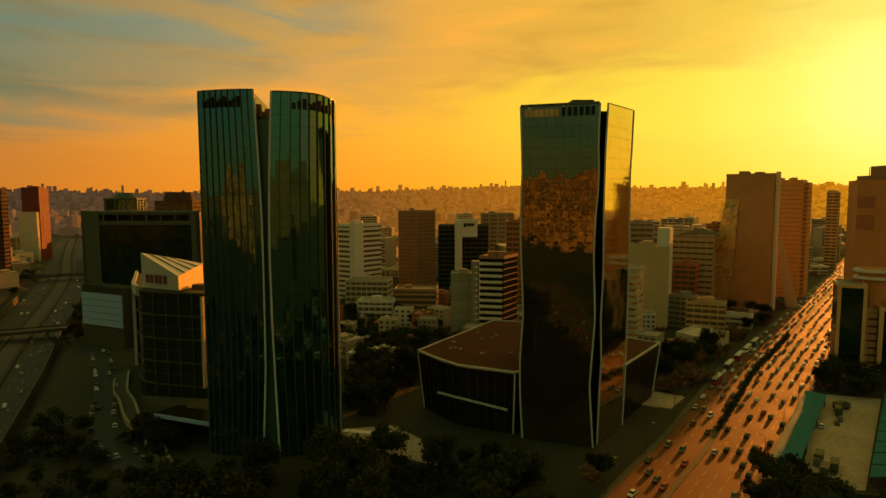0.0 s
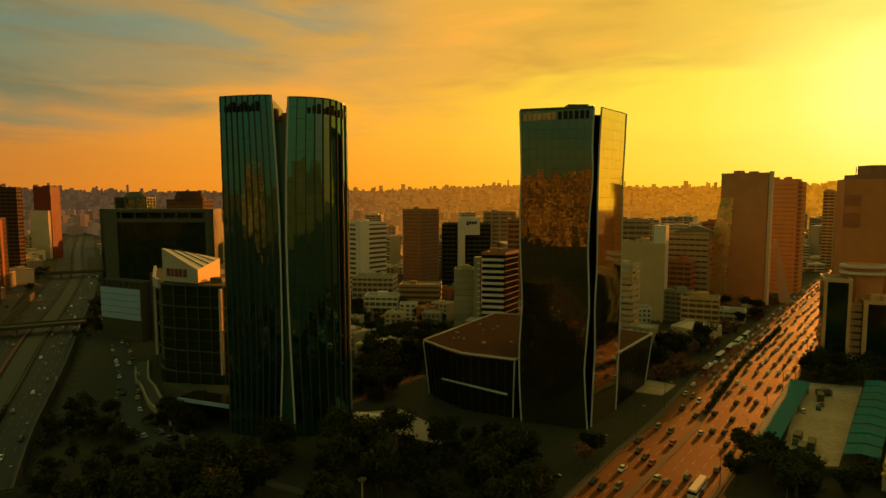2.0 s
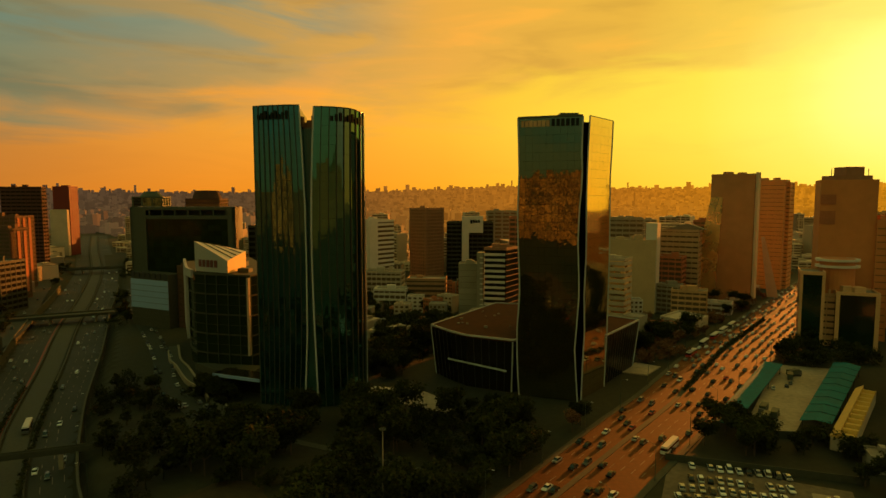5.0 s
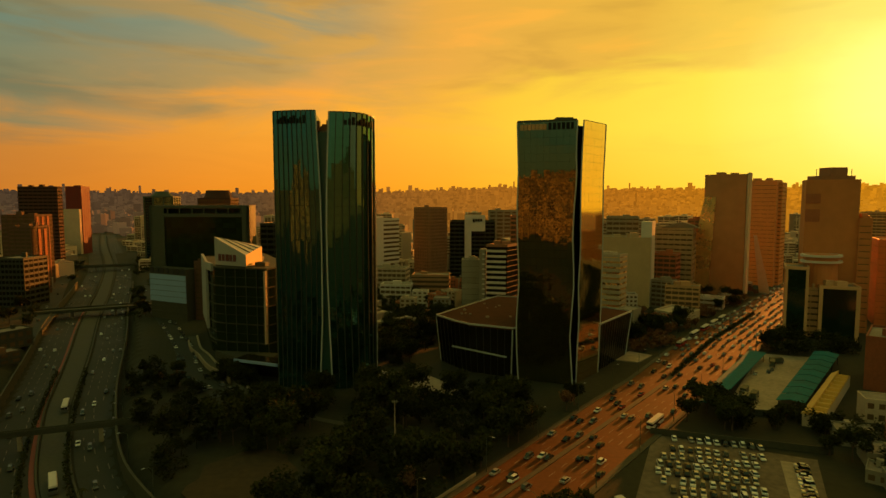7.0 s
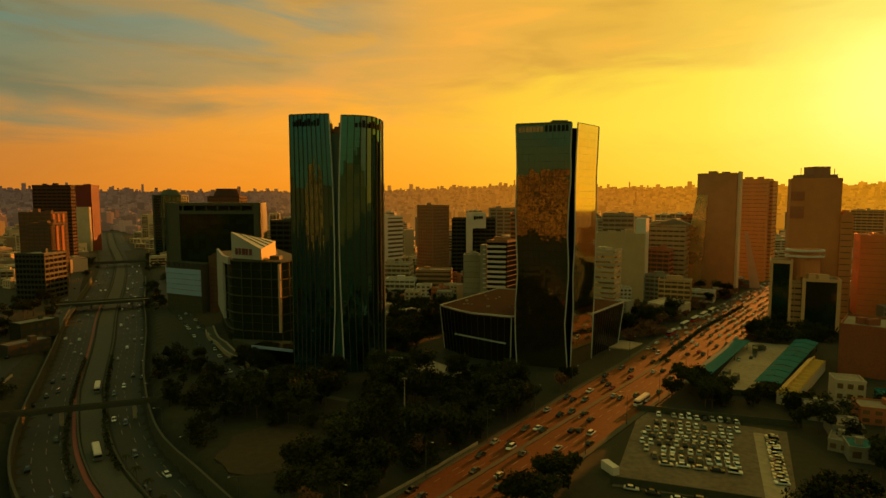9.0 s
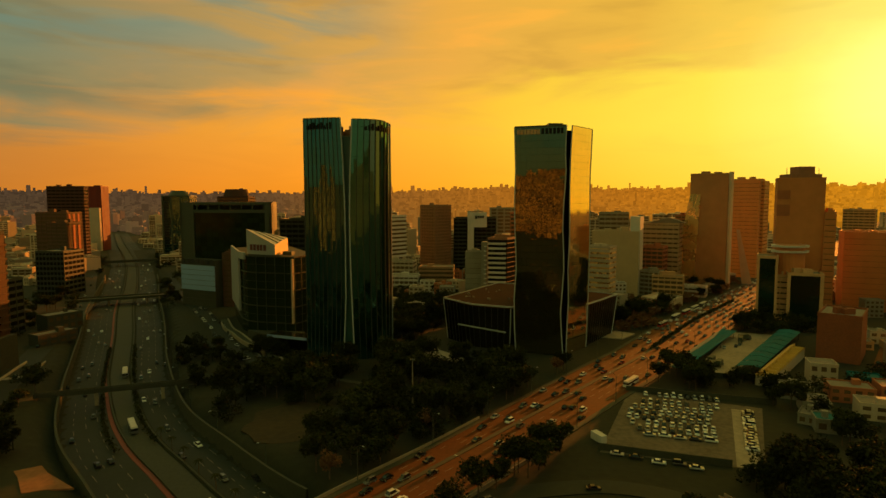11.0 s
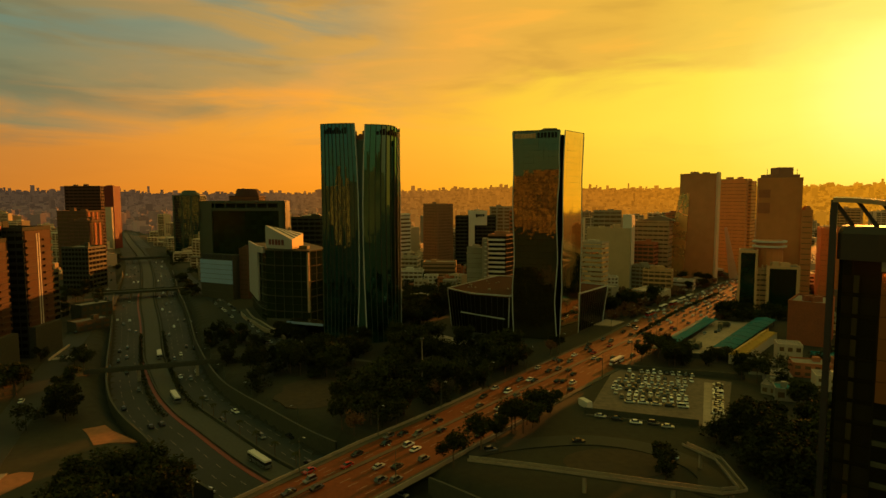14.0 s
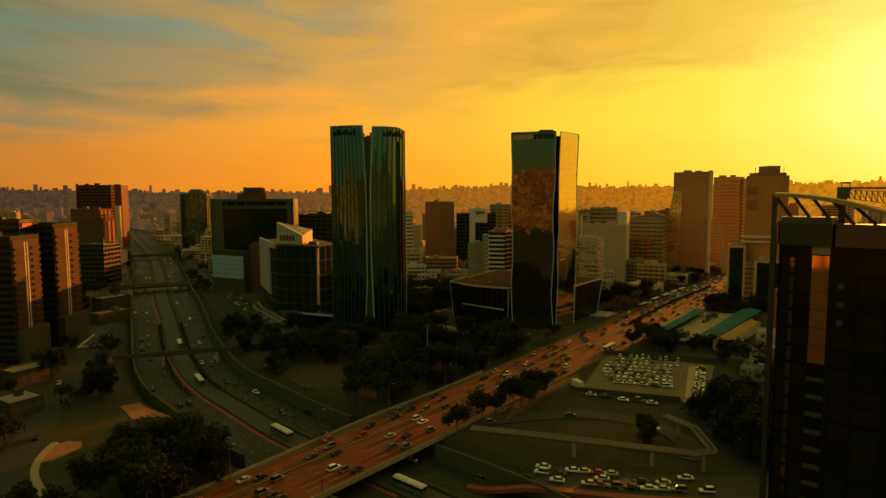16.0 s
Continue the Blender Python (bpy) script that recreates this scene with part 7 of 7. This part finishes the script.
def canopy(label, boxes, seed, size=1.0, leaf=LEAF):
    """Close-grown crowns past counting, joined: low stems and many leaf clumps."""
    rnd = random.Random(seed)
    v, f = [], []
    for x0, x1, y0, y1, count in boxes:
        n = tries = 0
        while n < count and tries < count * 25:
            tries += 1
            x, y = rnd.uniform(x0, x1), rnd.uniform(y0, y1)
            if not clear(x, y, 1.5 * size):
                continue
            n += 1
            g = depth_at(x, y) - 0.1
            h, w = rnd.uniform(4.5, 9.5) * size, rnd.uniform(2.6, 5.2) * size
            k = len(v)
            v.extend([(x - 0.2, y - 0.2, g), (x + 0.2, y - 0.2, g), (x, y + 0.25, g), (x, y, g + h * 0.8)])
            f.extend([(k, k + 1, k + 3), (k + 1, k + 2, k + 3), (k + 2, k, k + 3)])
            lobes = [Vector((x + rnd.gauss(0, w * 0.45), y + rnd.gauss(0, w * 0.45), g + h * rnd.uniform(0.35, 0.85))) for _ in range(6)]
            for _ in range(int(420 * min(size, 1.2))):
                c = rnd.choice(lobes)
                d = Vector((rnd.gauss(0, 1), rnd.gauss(0, 1), rnd.gauss(0, 0.8))).normalized()
                p = c + d * w * 0.5 * rnd.random() ** 0.4
                a, b = (Vector((rnd.gauss(0, 1), rnd.gauss(0, 1), rnd.gauss(0, 0.6))).normalized() for _ in range(2))
                s = rnd.uniform(0.28, 0.72)
                k = len(v)
                v.extend([p - a * s, p - b * s * 0.7, p + a * s, p + b * s * 0.8])
                f.append((k, k + 1, k + 2, k + 3))
    tagged(part("tree_canopy", mesh_of("tree_canopy", v, f, leaf)), label, "trees", kind="stuff")


canopy("close dark green canopy of the park", ((-95, 30, 62, 196, 120), (-36, 8, 222, 345, 70), (-150, -80, 150, 300, 46)), 51)
canopy("dark thicket between slip road and expressway", ((-160, -66, -20, 90, 62), (-330, -190, 60, 240, 60)), 52, 1.1)
canopy("dark thicket beside the car park", ((82, 130, -6, 64, 44), (96, 150, 148, 166, 12), (150, 225, 252, 296, 26), (130, 260, 70, 200, 40)), 53, 1.15)
canopy("dark street trees among the distant blocks", ((-70, 60, 330, 440, 30), (-340, -215, 240, 520, 36), (-140, 120, 400, 560, 80), (-110, 40, 300, 420, 50), (-200, -120, 400, 560, 30), (-300, -215, 420, 600, 34), (-470, -330, 520, 760, 40)), 54)
canopy("street trees along the avenue, haze painted russet-brown into the leaves", ((100, 210, 262, 370, 60), (180, 330, 330, 490, 56), (260, 420, 420, 640, 36)), 55, 1.0, LEAF_WARM)


def median_planting():
    """Clipped shrubs in the strips beside the busway."""
    rnd = random.Random(61)
    v, f = [], []
    for i, p in enumerate(EXP):
        if not 95 < p.y < 240:
            continue
        q = EXP[i + 1]
        t = (q - p).normalized()
        for o in (-6.4, 6.4):
            for _ in range(60):
                c = p + t * rnd.uniform(0, 6) + Vector((t.y, -t.x, 0)) * (o + rnd.gauss(0, 0.5))
                c.z = level(p) + 0.7 + 2.0 * rnd.random() ** 1.5
                a, b = (Vector((rnd.gauss(0, 1), rnd.gauss(0, 1), rnd.gauss(0, 0.7))).normalized() for _ in range(2))
                s = rnd.uniform(0.25, 0.6)
                k = len(v)
                v.extend([c - a * s, c - b * s * 0.7, c + a * s, c + b * s * 0.8])
                f.append((k, k + 1, k + 2, k + 3))
    tagged(part("median_planting", mesh_of("median_planting", v, f, LEAF)), "dark shrubs growing along the busway strips", "shrubs", kind="stuff")


median_planting()

# cars parked along the street beside the trench
rp = random.Random(15)
for i in range(1, len(RIGHTRD) - 20):
    p, q = RIGHTRD[i], RIGHTRD[i + 1]
    t = (q - p).normalized()
    for o in (-4.0, 4.0):
        if p.y < 340 and rp.random() < 0.62:
            c = p + Vector((t.y, -t.x, 0)) * o
            put_car(FAR_CARS, rp.choice((0, 1, 2, 3, 2, 3)), c.x, c.y, 0.17, math.degrees(math.atan2(t.y, t.x)), "cars parked beside the street")

# ---- vehicles standing in the walled yard ----


def truck_model():
    top = thing("truck", "dark box truck parked in the walled yard", "truck", (0, 0, -80))
    part("cab", Shape().hull([(2.2, -1.1, 0.5), (4.1, -1.1, 0.5), (4.1, 1.1, 0.5), (2.2, 1.1, 0.5)], [(2.2, -1.05, 2.5), (3.7, -1.0, 2.5), (3.7, 1.0, 2.5), (2.2, 1.05, 2.5)]).mesh("cab", PAINTS[3]), top)
    part("cargo_box", Shape().box(-4, 2.0, -1.2, 1.2, 0.9, 3.4).mesh("cargo_box", PANEL_GREY), top)
    part("chassis", Shape().box(-3.9, 3.6, -0.7, 0.7, 0.45, 0.9).mesh("chassis", TYRE), top)
    for x in (-2.6, 3.1):
        for y in (-1.0, 1.0):
            w = part("wheel", WHEEL, top, "", (x, y, 0.46))
            w.scale = (1.45, 1.6, 1.45)
            part("rim", RIM, w, "metal wheel rim")
    return top


TRUCK = [truck_model()]
for x, y, a in ((126, 181, 50), (131, 184, 52), (129, 189, 230), (166, 233, 60), (171, 238, 20)):
    put_car(TRUCK, 0, x, y, 0.12, a, "trucks in the yard")
for x, y, k in ((158, 222, 2), (162, 226, 3), (150, 219, 1)):
    put_car(FAR_CARS, k, x, y, 0.12, 60, "cars in the yard")
side_line = [along(s, 0) for s in range(236, 404, 12)]
tagged(part("side_street", strip_mesh("side_street", side_line, 41.5, 48.5, lambda p: 0.16, ASPHALT, 0.4)), "narrow asphalt side street beyond the brick block", "road", kind="structure")
for s, n, k in ((248, 43.4, 3), (262, 46.6, 0), (279, 43.3, 2), (291, 46.5, 1), (312, 46.7, 2), (333, 43.4, 3)):
    p = along(s, n)
    put_car(FAR_CARS, k, p.x, p.y, 0.17, 50, "cars on the side street")

plaza = thing("plaza_canopy", "slim white plaza canopy on thin steel posts", "canopy", (-23, 209, 0.14), turn=radians(-14))
part("roof", Shape().box(-8.2, 8.2, -1.4, 1.4, 3.8, 4.2).mesh("roof", WHITE), plaza)
for x in (-7.5, -2.5, 2.5, 7.5):
    part("post", Shape().box(x - 0.1, x + 0.1, -0.1, 0.1, 0, 3.82).mesh("post", STEEL), plaza)

# ---- small things beside the sunken road ----


def parapets():
    """Low sunlit walls where the slip road passes over a side lane."""
    for (xa, ya), (xb, yb), label in (((-208.5, 163), (-217, 194), "low cream wall edge catching the sun beside the slip road"), ((-199.5, 170), (-207.5, 194), "low cream wall edge catching the sun beside the slip road"), ((-208, 164.5), (-197, 170.5), "low cream wall across the slip road's shoulder")):
        tagged(part("low_wall", Shape().beam((xa, ya, 0.65), (xb, yb, 0.65), 0.5, 1.1).mesh("low_wall", CREAM)), label, "wall")


parapets()


def palm_model():
    top = thing("palm", "small slender palm in the strip beside the busway", "palm", (0, 0, -80), "palms along the busway")
    k = [(math.cos(i * math.tau / 6), math.sin(i * math.tau / 6)) for i in range(6)]
    part("trunk", Shape().hull([(0.16 * a, 0.16 * b, 0) for a, b in k], [(0.1 * a, 0.1 * b, 5.2) for a, b in k]).mesh("trunk", BARK), top)
    rnd, v, f = random.Random(3), [], []
    for i in range(11):
        a = i * math.tau / 11 + rnd.uniform(-0.2, 0.2)
        d, w = Vector((math.cos(a), math.sin(a), 0)), Vector((-math.sin(a), math.cos(a), 0))
        lift = rnd.uniform(0.2, 0.9)
        n = len(v)
        for j in range(5):
            g = j / 4
            p = d * (1.9 * g) + Vector((0, 0, 5.15 + lift * g - 1.5 * g * g))
            half = 0.05 + 0.24 * math.sin(math.pi * min(g + 0.12, 1))
            v.extend([p + w * half, p - w * half])
        f.extend([(n + 2 * j, n + 2 * j + 1, n + 2 * j + 3, n + 2 * j + 2) for j in range(4)])
    part("crown", mesh_of("crown", v, f, LEAF), top)
    return top


PALM = [palm_model()]
for i, p in enumerate(EXP[:-1]):
    if -118 < p.x < -62 and i % 2 == 0:
        t = (EXP[i + 1] - p).normalized()
        c = p + Vector((t.y, -t.x, 0)) * 8.3
        put_car(PALM, 0, c.x, c.y, level(p) + 0.72, i * 67.0, "palms along the busway")

# lamps along the sunken road
for i, p in enumerate(EXP[:-1]):
    if 20 < p.y < 420 and p.x < -70 and i % 6 == 0:
        t = (EXP[i + 1] - p).normalized()
        side = Vector((t.y, -t.x, 0))
        c = p + side * 24.4
        put_car(LAMPS, 0, c.x, c.y, level(p), math.degrees(math.atan2(-side.y, -side.x)), "street lamps")

# terraces and kerbs below the wedge-crowned block
TERRACE = dense([(-152, 300), (-138, 270), (-129, 257), (-114, 233), (-101, 219), (-92, 203), (-80, 185)], 4)
tagged(part("terrace_wall", strip_mesh("terrace_wall", TERRACE, -0.5, 0.5, lambda p: 1.3, CONCRETE, 1.6)), "low pale curved terrace wall beside the street", "wall", kind="structure")
tagged(part("terrace_paving", strip_mesh("terrace_paving", TERRACE, 0.6, 5.0, lambda p: 0.9, CONCRETE_DARK, 1.2)), "dark concrete terrace behind a low wall", "paving", kind="structure")
tagged(part("terrace_wall", strip_mesh("terrace_wall", TERRACE[4:-6], 5.1, 5.8, lambda p: 2.4, CONCRETE, 2.6)), "upper pale curved terrace wall", "wall", kind="structure")


def avenue_hedge():
    """A clipped dark hedge on the median where the traffic is dense."""
    rnd = random.Random(71)
    v, f = [], []
    for _ in range(3400):
        at = rnd.uniform(235, 430)
        c = along(at, lane(AV_MID, at) + rnd.gauss(0, 0.6), 0.45 + 1.3 * rnd.random())
        a, b = (Vector((rnd.gauss(0, 1), rnd.gauss(0, 1), rnd.gauss(0, 0.7))).normalized() for _ in range(2))
        s = rnd.uniform(0.3, 0.7)
        k = len(v)
        v.extend([c - a * s, c - b * s * 0.7, c + a * s, c + b * s * 0.8])
        f.append((k, k + 1, k + 2, k + 3))
    tagged(part("median_hedge", mesh_of("median_hedge", v, f, LEAF)), "dark clipped hedge along the avenue median", "hedge", kind="stuff")


avenue_hedge()
